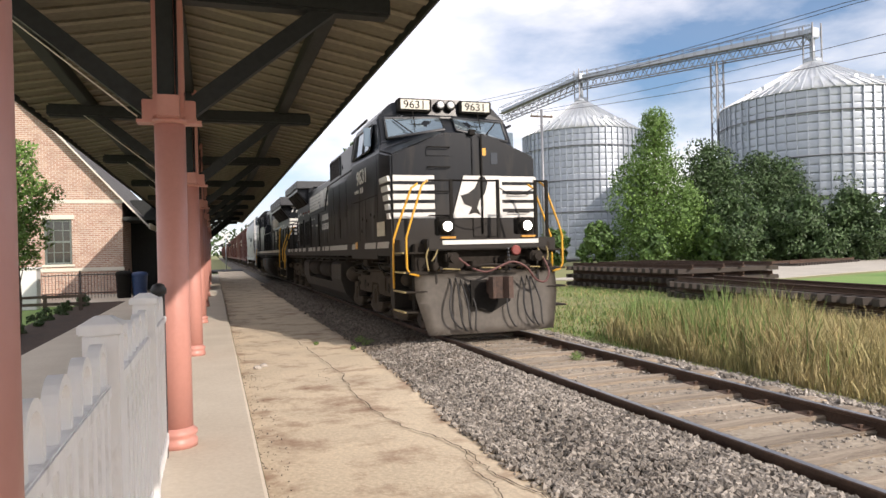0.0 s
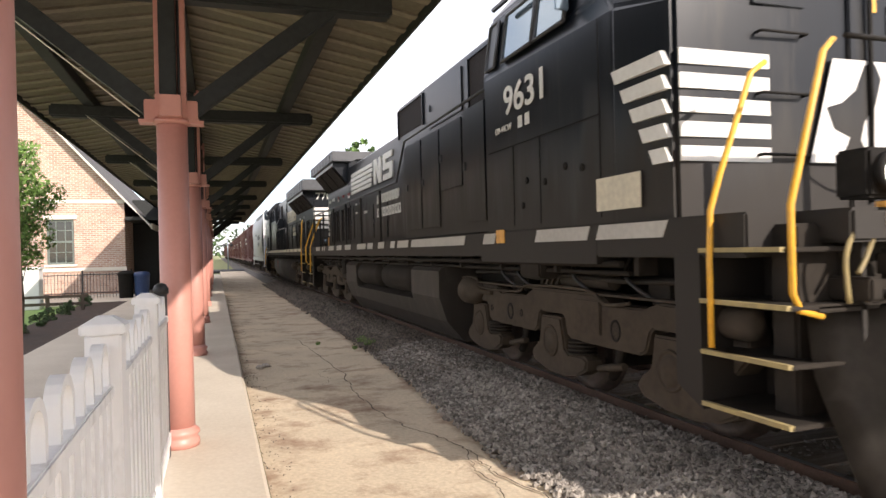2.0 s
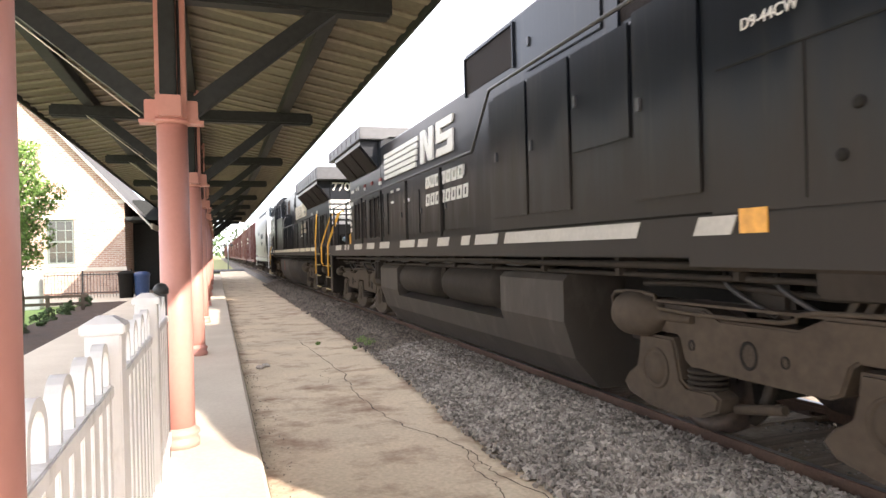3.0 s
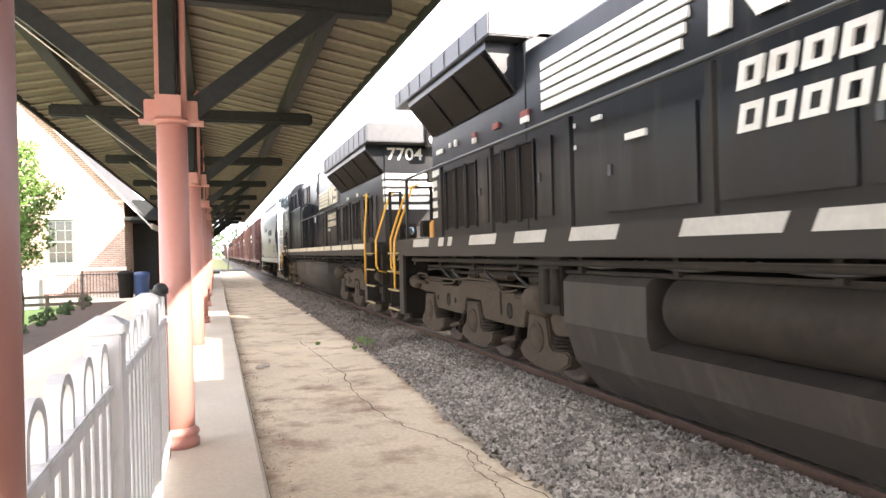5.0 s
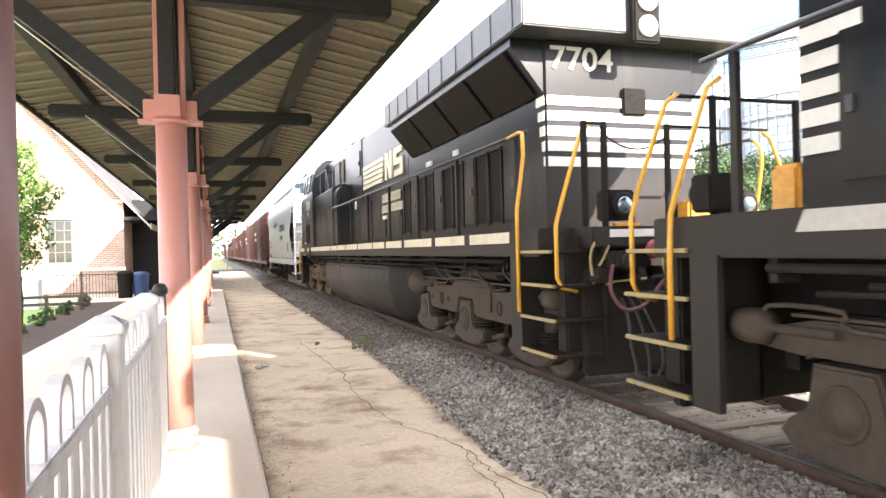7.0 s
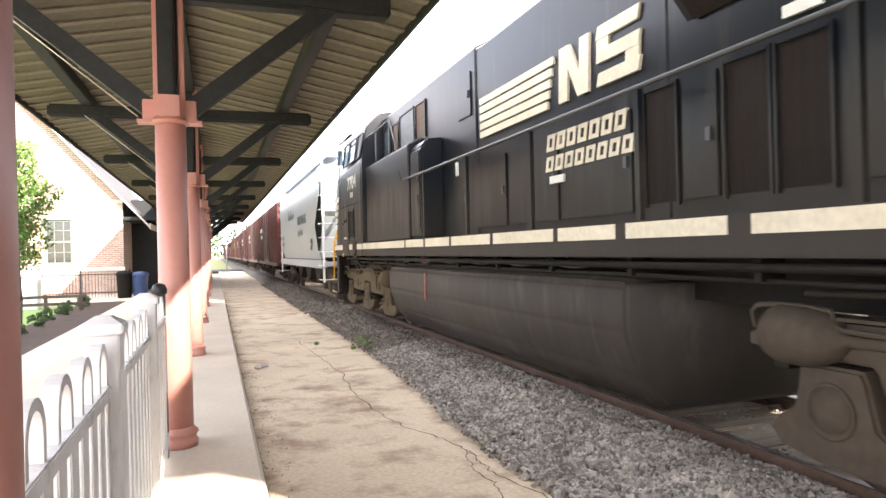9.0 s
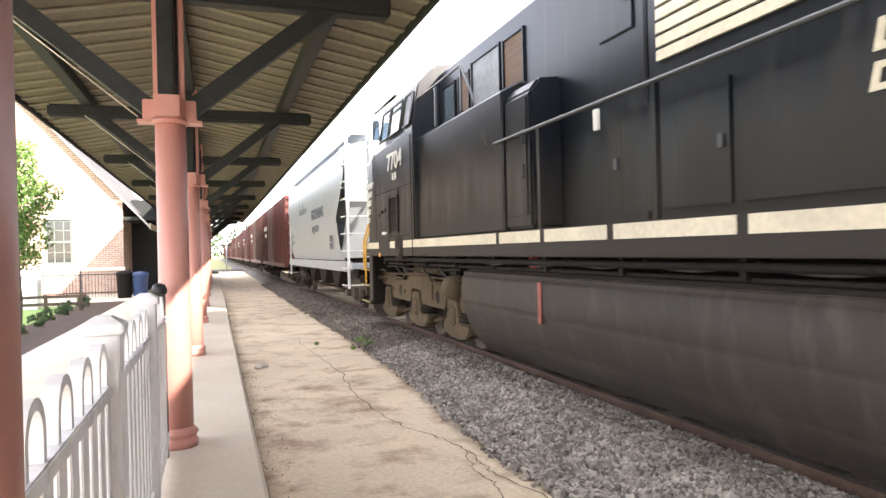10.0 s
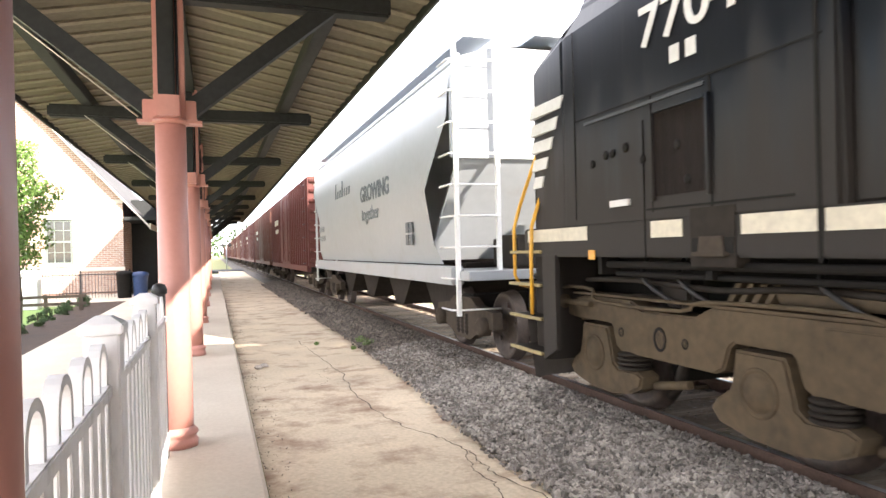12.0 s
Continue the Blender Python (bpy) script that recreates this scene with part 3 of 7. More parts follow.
def canopy():
    c0 = canopy_column()
    c0.matrix_basis = pose(COL_X, COL_Y[0], -0.12)
    for y in COL_Y[1:]:
        copy_thing(c0, pose(COL_X, y, -0.12))
    can = thing("platform_canopy", "open timber platform canopy with dark green beams and tan ribbed roof deck", "canopy", kind="structure")
    for y in COL_Y:
        bm = bmesh.new()
        box(bm, COL_X - 2.06, COL_X + 1.97, y - 0.10, y + 0.10, 3.72, 3.92, 0.03)
        part("cross_beam", bm, M["timber"], can)
        for s in (-1, 1):
            bm = bmesh.new()
            brace(bm, (COL_X + s * 0.16, y, 2.78), (COL_X + s * 1.42, y, 3.80), 0.12, 0.15)
            part("knee_brace", bm, M["timber"], can)
        bm = bmesh.new()
        tube(bm, [(COL_X - 1.70, y - 0.07, 3.88), (COL_X - 0.25, y - 0.07, 2.70)], 0.007, 5)
        part("tie_rod", bm, M["trim"], can, "thin pale conduit")
    y0, y1 = COL_Y[0] - 3, COL_Y[-1] + 3
    for x, z in ((COL_X - 1.5, 3.99), (COL_X + 1.5, 3.99), (COL_X, 4.26)):
        bm = bmesh.new()
        box(bm, x - 0.08, x + 0.08, y0, y1, z - 0.085, z + 0.085, 0.01)
        part("purlin", bm, M["timber"], can)
    # unseen boarding added under the eave at the platform's near end to shade the fence
    bm = bmesh.new()
    box(bm, COL_X + 2.362, COL_X + 2.384, -3.55, 1.15, 2.82, 3.955)
    part("eave_shade_board", bm, M["timber"], can)
    # roof: two shallow slopes with ribs across
    ex, ez, rz = 2.38, 3.965, 4.42
    for s in (-1, 1):
        bm = bmesh.new()
        prism(bm, [(COL_X, rz), (COL_X + s * ex, ez), (COL_X + s * ex, ez + 0.05), (COL_X, rz + 0.05)], "y", y0, y1)
        part("roof_deck", bm, M["deck"], can)
        bm = bmesh.new()
        prism(bm, [(COL_X, rz + 0.054), (COL_X + s * (ex + 0.02), ez + 0.052), (COL_X + s * (ex + 0.02), ez + 0.09), (COL_X, rz + 0.09)], "y", y0, y1)
        part("roofing", bm, M["roofing"], can)
        bm = bmesh.new()
        box(bm, COL_X + s * (ex + 0.035) - 0.015, COL_X + s * (ex + 0.035) + 0.015, y0, y1, ez - 0.075, ez + 0.095)
        part("fascia", bm, M["timber"], can)
        bm = bmesh.new()
        prism(bm, [(COL_X, rz - 0.026), (COL_X + s * ex, ez - 0.026), (COL_X + s * ex, ez - 0.001), (COL_X, rz - 0.001)], "y", -0.055, 0.055)
        me = mesh_of("deck_rib", bm, M["deck_rib"])
        y = y0 + 0.1
        k = 0
        while y < y1 and k < 220:
            share("deck_rib", me, can, pose(0, y, 0))
            y += 0.45
            k += 1
    return can


def fence():
    """White picket fence between the columns: capped posts, a rail, pickets below it and open bent-wood loops above."""
    X, pitch = -4.95, 0.33
    loop = bmesh.new()
    g, z0 = 0.098, 1.225
    line = [(g, 1.150)] + [(g * math.cos(q), z0 + g * math.sin(q)) for q in np.linspace(0, math.pi, 11)] + [(-g, 1.150)]
    inner = [((g - 0.030) * p / g, 1.150 if z < 1.2 else z0 + (z - z0) * (g - 0.030) / g) for p, z in line]
    rings = []
    for (p, z), (pi, zi) in zip(line, inner):
        rings.append([loop.verts.new(v) for v in ((-0.020, p, z), (0.022, p, z), (0.022, pi, zi), (-0.020, pi, zi))])
    for a, b in zip(rings, rings[1:]):
        for k in range(4):
            loop.faces.new((a[k], a[(k + 1) % 4], b[(k + 1) % 4], b[k]))
    loop.faces.new(rings[0])
    loop.faces.new(rings[-1][::-1])
    loop_mesh = mesh_of("loop", loop, M["fence"])
    bm = bmesh.new()
    box(bm, -0.011, 0.011, -0.052, 0.052, 0.04, 1.13, 0.004)
    picket = mesh_of("picket", bm, M["fence"])
    for i, y in enumerate((-0.39, 1.26, 2.91, 4.56)):
        f = thing("fence_bay", "weathered white timber fence with bent loops above its pickets", "fence", pose(X, y, -0.12), group="bays of the white fence")
        bm = bmesh.new()
        box(bm, -0.064, 0.064, -0.064, 0.064, 0, 1.345, 0.006)
        p = part("post", bm, M["fence"], f)
        bm = bmesh.new()
        box(bm, -0.080, 0.080, -0.080, 0.080, 1.345, 1.385, 0.006)
        v0 = [bm.verts.new((x, q, 1.385)) for x, q in ((-0.072, -0.072), (0.072, -0.072), (0.072, 0.072), (-0.072, 0.072))]
        v1 = [bm.verts.new((x, q, 1.412)) for x, q in ((-0.03, -0.03), (0.03, -0.03), (0.03, 0.03), (-0.03, 0.03))]
        bm.faces.new(v1)
        bm.faces.new(v0[::-1])
        for k in range(4):
            bm.faces.new((v0[k], v0[(k + 1) % 4], v1[(k + 1) % 4], v1[k]))
        part("post_cap", bm, M["fence"], p)
        n = 5 if i < 3 else 4
        L = 0.5 * (1.65 - 5 * pitch) + n * pitch
        bm = bmesh.new()
        box(bm, -0.030, 0.036, 0.064, L - 0.064 if i < 3 else L + 0.05, 1.105, 1.155, 0.006)
        part("middle_rail", bm, M["fence"], f)
        bm = bmesh.new()
        box(bm, -0.030, 0.036, 0.064, L - 0.064 if i < 3 else L + 0.05, 0.12, 0.21, 0.006)
        part("bottom_rail", bm, M["fence"], f)
        for k in range(n):
            c = (k + 0.5) * pitch
            share("loop", loop_mesh, f, pose(0, c, 0))
            for d in (-1, 1):
                share("picket", picket, f, pose(0.016, c + d * pitch / 4, 0, 0, 0, 0))
    # small dark gate latch post by the column
    bm = bmesh.new()
    box(bm, -0.045, 0.045, -0.045, 0.045, 0, 1.33)
    lathe(bm, (0, 0, 1.33), [(0.06, 0), (0.062, 0.04), (0.045, 0.075), (0.015, 0.09)], seg=14)
    solid("gate_post", bm, M["black_iron"], "dark iron gate post with rounded cap", "gate post", m=pose(-4.97, 5.98, -0.12))
    for y in (8.9, 9.9):
        bm = bmesh.new()
        box(bm, -0.025, 0.025, -0.025, 0.025, 0, 1.12)
        lathe(bm, (0, 0, 1.12), [(0.035, 0), (0.04, 0.03), (0.02, 0.07), (0.005, 0.08)], seg=10)
        solid("rail_post", bm, M["black_iron"], "thin dark iron railing post on the walk", "post", m=pose(-4.93, y, -0.12))


# ================= station building =================
def building():
    Y, cx = 33.0, -8.35
    b = thing("station_building", "brick station building with cream stone bands and gabled roof", "building")
    W, D, eave = 12.0, 24.0, 4.1
    bm = bmesh.new()
    wx0, wx1, wz0, wz1 = -11.42, -10.36, 1.27, 3.22
    t = 0.35
    # gable wall in pieces round the window
    box(bm, cx - W, wx0, Y, Y + t, -0.5, eave)
    box(bm, wx1, cx, Y, Y + t, -0.5, eave)
    box(bm, wx0, wx1, Y, Y + t, -0.5, wz0)
    box(bm, wx0, wx1, Y, Y + t, wz1, eave)
    prism(bm, [(cx - W, eave), (cx, eave), (cx - W / 2, eave + 6.8)], "y", Y, Y + t)
    part("gable_wall", bm, M["brick"], b)
    bm = bmesh.new()
    box(bm, cx - t, cx, Y + t, Y + D, -0.5, eave)
    part("side_wall", bm, M["brick"], b)
    bm = bmesh.new()
    box(bm, cx - W, cx - W + t, Y + t, Y + D, -0.5, eave)
    part("side_wall", bm, M["brick"], b)
    for z0, z1, pr in ((0.95, 1.10, 0.05), (3.92, 4.06, 0.03), (-0.5, -0.1, 0.06)):
        bm = bmesh.new()
        box(bm, cx - W, cx + pr, Y - pr, Y - 0.002, z0, z1, 0.01)
        part("stone_band", bm, M["trim"], b)
    bm = bmesh.new()
    box(bm, wx0 - 0.12, wx1 + 0.12, Y - 0.05, Y - 0.003, wz1, wz1 + 0.2, 0.01)
    part("lintel", bm, M["trim"], b)
    win = new("window")
    win.parent = b
    bm = bmesh.new()
    for x in (wx0, wx1 - 0.09):
        box(bm, x, x + 0.09, Y + 0.06, Y + 0.16, wz0, wz1)
    for z in (wz0, (wz0 + wz1) / 2 - 0.04, wz1 - 0.09):
        box(bm, wx0 + 0.09, wx1 - 0.09, Y + 0.06, Y + 0.16, z, z + 0.09)
    for k in (1, 2):
        x = wx0 + (wx1 - wx0) * k / 3
        box(bm, x - 0.02, x + 0.02, Y + 0.075, Y + 0.145, wz0 + 0.09, wz1 - 0.09)
    for z in (wz0 + 0.52, wz1 - 0.48):
        box(bm, wx0 + 0.09, wx1 - 0.09, Y + 0.08, Y + 0.14, z - 0.018, z + 0.018)
    part("window_frame", bm, mat("grey_green_frame", (0.16, 0.19, 0.17), rough=0.5, bump=0.02), win, "grey-green sash frame")
    bm = bmesh.new()
    box(bm, wx0 + 0.05, wx1 - 0.05, Y + 0.105, Y + 0.115, wz0 + 0.05, wz1 - 0.05)
    part("pane", bm, M["glass"], win)
    bm = bmesh.new()
    box(bm, wx0 - 0.1, wx1 + 0.1, Y - 0.08, Y + 0.1, wz0 - 0.1, wz0 - 0.002, 0.01)
    part("window_sill", bm, M["trim"], win)
    # roof slopes with an overhang over the track side
    for s, xe in ((1, cx + 1.1), (-1, cx - W - 1.1)):
        bm = bmesh.new()
        k = 6.8 / (W / 2)
        xr = cx - W / 2
        ze = eave + 6.8 - abs(xe - xr) * k
        prism(bm, [(xr, eave + 6.8), (xe, ze), (xe, ze + 0.07), (xr, eave + 6.87)], "y", Y - 0.35, Y + D + 0.4)
        part("roof", bm, M["roofing"], b)
        bm = bmesh.new()
        prism(bm, [(xr, eave + 6.76), (xe, ze - 0.04), (xe, ze + 0.06), (xr, eave + 6.86)], "y", Y - 0.42, Y - 0.352)
        part("rake_board", bm, M["trim"], b)
        bm = bmesh.new()
        box(bm, min(xe, xe + s * 0.06), max(xe, xe + s * 0.06), Y - 0.35, Y + D, ze - 0.1, ze + 0.15)
        part("gutter", bm, M["trim"], b)
    # open waiting shed beyond: wall coloured near black for the shade under the overhang
    bm = bmesh.new()
    box(bm, cx, cx + 1.9, Y + 3.2, Y + 3.5, -0.5, 4.3)
    part("shade_toned_wall", bm, M["timber"], b)
    bm = bmesh.new()
    box(bm, cx + 0.05, cx + 2.6, Y - 0.2, Y + 20, 3.15, 3.3)
    part("porch_roof", bm, M["timber"], b)
    # garden strip in front
    bm = bmesh.new()
    prism(bm, [(-40, 8), (-7.4, 8), (-7.0, 27), (-40, 27)], "z", -0.3, -0.16)
    solid("lawn", bm, M["lawn"], "mown green lawn in front of the station", "lawn", kind="structure")
    bm = bmesh.new()
    prism(bm, [(-8.85, 3.4), (-7.7, 3.4), (-7.7, 28), (-9.15, 28)], "z", -0.3, -0.13)
    solid("flower_bed", bm, M["mulch"], "brown mulched bed along the walk", "flower bed", kind="structure")
    bm = bmesh.new()
    prism(bm, [(-40, 28), (-7.7, 28), (-7.7, 33), (-40, 33)], "z", -0.3, -0.14)
    solid("garden_path", bm, M["slab"], "pale concrete path before the building", "path", kind="structure")


# ================= the train =================
S_COEF = (22.983, 0.9299, -0.0687, -0.7761, 0.3271)


def travel(t):
    """Metres run by the train since the start."""
    x = t / 6 - 1
    return sum(c * (x ** (k + 1) - (-1) ** (k + 1)) for k, c in enumerate(S_COEF))


CARS = []      # (thing, y at the start, turned about)
WHEELS = []    # (wheelset, y, z, radius, turned about)


def side_m(sg, y, z, x):
    """Writing on the side wall x on the sg side, from y onwards as one reads it."""
    return Matrix(((0, 0, sg, sg * x), (sg, 0, 0, y), (0, 1, 0, z), (0, 0, 0, 1)))


def end_m(x, y, z, sg=-1):
    """Writing on a wall that faces -y (sg -1) or +y (sg +1)."""
    return Matrix(((-sg, 0, 0, x), (0, 0, sg, y), (0, 1, 0, z), (0, 0, 0, 1)))


def wheelset(parent, y, r, flip):
    bm = bmesh.new()
    for s in (-1, 1):
        lathe(bm, (0, 0, 0), [(0.10, s * 0.68), (r * 0.80, s * 0.70), (r + 0.025, s * 0.675), (r + 0.025, s * 0.70), (r, s * 0.71), (r - 0.005, s * 0.81), (r * 0.86, s * 0.82), (r * 0.82, s * 0.785), (r * 0.42, s * 0.76), (r * 0.34, s * 0.80), (0.11, s * 0.81)], axis=(1, 0, 0), seg=32)
        for k in range(5):
            a = k * 2 * math.pi / 5
            cyl(bm, (s * 0.775, r * 0.62 * math.cos(a), r * 0.62 * math.sin(a)), (s * 0.80, r * 0.62 * math.cos(a), r * 0.62 * math.sin(a)), 0.035, seg=8)
    cyl(bm, (-1.0, 0, 0), (1.0, 0, 0), 0.085, seg=12)
    w = part("wheelset", bm, M["wheel"], parent, "worn steel wheels on an axle")
    w.matrix_basis = pose(0, y, r)
    WHEELS.append((w, y, r, flip))


def loco_truck(root, ax, flip, rear, tone):
    """Three-axle truck: a deep side frame with an arch over each axle, a journal box in each arch with its
    tail under a coil spring. The springs lie on the same side of every axle as the engine runs."""
    q = 1 if flip else -1
    t = new("truck")
    t.parent = root
    t["label"] = "sandy brown dusty three-axle truck" if tone == "truck_tan" else "dusty grey-brown three-axle truck"
    av = sorted(q * a for a in ax)
    c = av[1]
    lo, hi = av[0] - 0.62, av[2] + 0.80
    Y = lambda pts: [(q * v, z) for v, z in pts]
    inner = 1 if (flip != rear) else -1        # which end of the truck faces the fuel tank
    top = [(lo, 0.93), (lo + 0.18, 1.0), (av[0] - 0.2, 1.05), (av[0] + 0.55, 1.05), (av[0] + 0.72, 0.98), (c - 0.62, 0.98), (c - 0.42, 1.07), (c + 0.95, 1.07), (c + 1.12, 0.99), (av[2] - 0.35, 0.99), (av[2] - 0.15, 1.05), (hi - 0.2, 1.03), (hi, 0.95)]
    low = [(lo, 0.86), (av[0] - 0.27, 0.83)]
    for i, a in enumerate(av):
        low += [(a - 0.27, 0.81)] if i == 0 else [(a - 0.42, 0.60), (a - 0.33, 0.64), (a - 0.27, 0.80)]
        low += [(a - 0.22, 0.835), (a + 0.24, 0.835), (a + 0.28, 0.80), (a + 0.33, 0.64), (a + 0.40, 0.60)]
    low += [(hi - 0.12, 0.62), (hi, 0.74)]
    for s in (-1, 1):
        bm = bmesh.new()
        prism(bm, Y(top + low[::-1]), "x", s * 1.07, s * 1.25)
        bmesh.ops.recalc_face_normals(bm, faces=bm.faces)
        rim = [e for e in bm.edges if all(abs(v.co.x - s * 1.25) < 1e-4 for v in e.verts)]
        bmesh.ops.bevel(bm, geom=rim, offset=0.016, segments=2, affect="EDGES")
        frame_ = part("side_frame", bm, M[tone], t)
        # raised pad on the frame's web, and dark ovals painted for the shaded holes
        bm = bmesh.new()
        va, vb = sorted((q * (c + 0.50), q * (c + 0.98)))
        box(bm, min(s * 1.245, s * 1.275), max(s * 1.245, s * 1.275), va, vb, 0.70, 1.02, 0.012)
        part("frame_pad", bm, M[tone], frame_)
        for v, r in ((c - 1.02, 0.062), (c + 1.20, 0.062), (c - 0.72, 0.026), (av[0] + 0.42, 0.026)):
            bm = bmesh.new()
            lathe(bm, (0, 0, 0), [(r * 1.25, 0), (r * 1.25, 0.010), (r, 0.011), (r * 0.95, 0.003)], axis=(s, 0, 0), seg=18)
            for w in bm.verts:
                w.co.z *= 1.25
                w.co += Vector((s * 1.247, q * v, 0.77))
            part("hole_shade_disc", bm, M["under_dark"], frame_)
        bm = bmesh.new()
        va, vb = sorted((q * (lo + 0.3), q * (hi - 0.25)))
        box(bm, min(s * 1.10, s * 1.29), max(s * 1.10, s * 1.29), va, vb, 1.066, 1.086, 0.004)
        part("frame_flange", bm, M[tone], frame_)
        for a in av:
            bm = bmesh.new()
            prism(bm, Y([(a - 0.21, 0.80), (a + 0.20, 0.80), (a + 0.23, 0.74), (a + 0.29, 0.50), (a + 0.36, 0.455), (a + 0.63, 0.465), (a + 0.71, 0.43), (a + 0.68, 0.33), (a + 0.52, 0.26), (a + 0.25, 0.215), (a - 0.10, 0.225), (a - 0.38, 0.28), (a - 0.46, 0.36), (a - 0.40, 0.44), (a - 0.27, 0.52), (a - 0.23, 0.66)]), "x", s * 1.09, s * 1.262)
            bmesh.ops.recalc_face_normals(bm, faces=bm.faces)
            rim = [e for e in bm.edges if all(abs(v.co.x - s * 1.262) < 1e-4 for v in e.verts)]
            bmesh.ops.bevel(bm, geom=rim, offset=0.02, segments=2, affect="EDGES")
            jb = part("journal_box", bm, M[tone], t)
            bm = bmesh.new()
            lathe(bm, (s * 1.258, q * a, 0.545), [(0.165, 0), (0.163, 0.018), (0.145, 0.022), (0.138, 0.006), (0.122, 0.008), (0.115, 0.026), (0.03, 0.032)], axis=(s, 0, 0), seg=28)
            part("bearing_cap", bm, M[tone], jb, "round dusty bearing cover")
            bm = bmesh.new()
            cyl(bm, (s * 1.17, q * (a + 0.49), 0.46), (s * 1.17, q * (a + 0.49), 0.61), 0.085, seg=12)
            for z in (0.475, 0.513, 0.551, 0.589):
                lathe(bm, (s * 1.17, q * (a + 0.49), z), [(0.10, -0.017), (0.135, -0.012), (0.145, 0), (0.135, 0.012), (0.10, 0.017)], seg=18)
            part("coil_spring", bm, M["loco_low"], t)
            bm = bmesh.new()
            tube(bm, [(s * 1.0, q * (a + 0.80), 0.80), (s * 1.0, q * (a + 0.92), 0.56), (s * 1.02, q * (a + 0.86), 0.36), (s * 1.0, q * (a + 0.74), 0.27)], 0.045, 8)
            part("brake_hanger", bm, M["loco_low"], t)
            bm = bmesh.new()
            prism(bm, Y([(a + 0.60, 0.34), (a + 0.66, 0.34), (a + 0.60, 0.72), (a + 0.54, 0.70)]), "x", s * 0.72, s * 0.86)
            part("brake_shoe", bm, M["under_dark"], t)
        for v in (av[0] + 0.86, c + 0.86):
            bm = bmesh.new()
            tube(bm, [(s * 1.14, q * (v - 0.12), 0.36), (s * 1.14, q * (v + 0.30), 0.44)], 0.035, 8)
            part("brake_link", bm, M[tone], t)
        # brake cylinders: a small one at the outer end, a large bell over the axle by the tank
        ve, vo = (hi - 0.75, lo + 0.02) if inner > 0 else (lo + 0.55, hi - 0.02)
        dr = q * inner
        bm = bmesh.new()
        lathe(bm, (s * 1.29, q * vo - dr * 0.15, 0.985), [(0.04, 0), (0.10, 0.02), (0.115, 0.09), (0.112, 0.24), (0.07, 0.27), (0.05, 0.29), (0.028, 0.30), (0.028, 0.75)], axis=(0, dr, 0), seg=18)
        part("brake_cylinder", bm, M[tone], t)
        bm = bmesh.new()
        lathe(bm, (s * 1.27, q * ve + dr * 0.32, 0.96), [(0.05, 0), (0.16, 0.03), (0.185, 0.10), (0.18, 0.30), (0.13, 0.44), (0.07, 0.50), (0.035, 0.52), (0.03, 0.85)], axis=(0, -dr, 0), seg=20)
        part("brake_cylinder", bm, M[tone], t)
        # pipes that follow the top of the frame
        bm = bmesh.new()
        tube(bm, smooth([(s * 1.30, q * v, z) for v, z in ((lo + 0.12, 0.98), (lo + 0.14, 1.12), (av[0] + 0.05, 1.12), (av[0] + 0.12, 1.02), (c - 0.7, 1.02), (c - 0.45, 1.10), (c + 0.8, 1.11), (c + 1.1, 1.0), (c + 1.5, 1.03))], 3), 0.017, 6)
        part("air_pipe", bm, M[tone], t)
        bm = bmesh.new()
        tube(bm, smooth([(s * 1.20, q * v, z) for v, z in ((av[0] - 0.2, 1.20), (av[0] + 0.6, 1.22), (c - 0.4, 1.18), (c + 0.3, 1.22), (c + 1.2, 1.20), (av[2] + 0.3, 1.23))], 3), 0.024, 6)
        part("air_pipe", bm, M["loco_low"], t)
        bm = bmesh.new()
        cyl(bm, (s * 1.12, q * (c + 0.1), 1.18), (s * 1.12, q * (c + 1.0), 1.18), 0.075, seg=14)
        part("shock_absorber", bm, M[tone], t)
        for k in range(4):
            bm = bmesh.new()
            v = c - 0.36 + 0.11 * k
            prism(bm, Y([(v, 1.08), (v + 0.05, 1.08), (v + 0.17, 1.24), (v + 0.12, 1.24)]), "x", s * 1.0, s * 1.20)
            part("duct_rib", bm, M[tone], t)
        for v in (c - 1.1, c + 1.55):
            bm = bmesh.new()
            va, vb = sorted((q * v, q * (v + 0.36)))
            box(bm, min(s * 0.98, s * 1.18), max(s * 0.98, s * 1.18), va, vb, 1.02, 1.24, 0.04)
            part("motor_casing", bm, M["loco_low"], t)
        for v in (c - 1.25, c - 0.8, c + 0.45, c + 1.35):
            bm = bmesh.new()
            tube(bm, smooth([(s * 1.18, q * v, 1.40), (s * 1.27, q * (v + 0.05), 1.26), (s * 1.28, q * (v + 0.24), 1.15), (s * 1.18, q * (v + 0.4), 1.04)], 4), 0.018, 6)
            part("cable", bm, M["rubber"], t)
    for v in (lo + 0.1, c - 0.93, c + 0.93, hi - 0.1):
        bm = bmesh.new()
        va, vb = sorted((q * v - 0.06, q * v + 0.06))
        box(bm, -1.08, 1.08, va, vb, 0.70, 0.92)
        part("transom", bm, M["under_dark"], t)
    for a in ax:
        bm = bmesh.new()
        box(bm, -0.6, 0.6, a - 0.42, a + 0.42, 0.28, 0.95, 0.05)
        part("traction_motor", bm, M["under_dark"], t)
    for a in ax:
        wheelset(t, a, 0.53, flip)


def slanted(bm, y0, y1, z0, z1, xa, xb, sl):
    """A flat bar on a side wall with slanted ends."""
    prism(bm, [(y0, z0), (y1, z0), (y1 + sl, z1), (y0 + sl, z1)], "x", xa, xb)


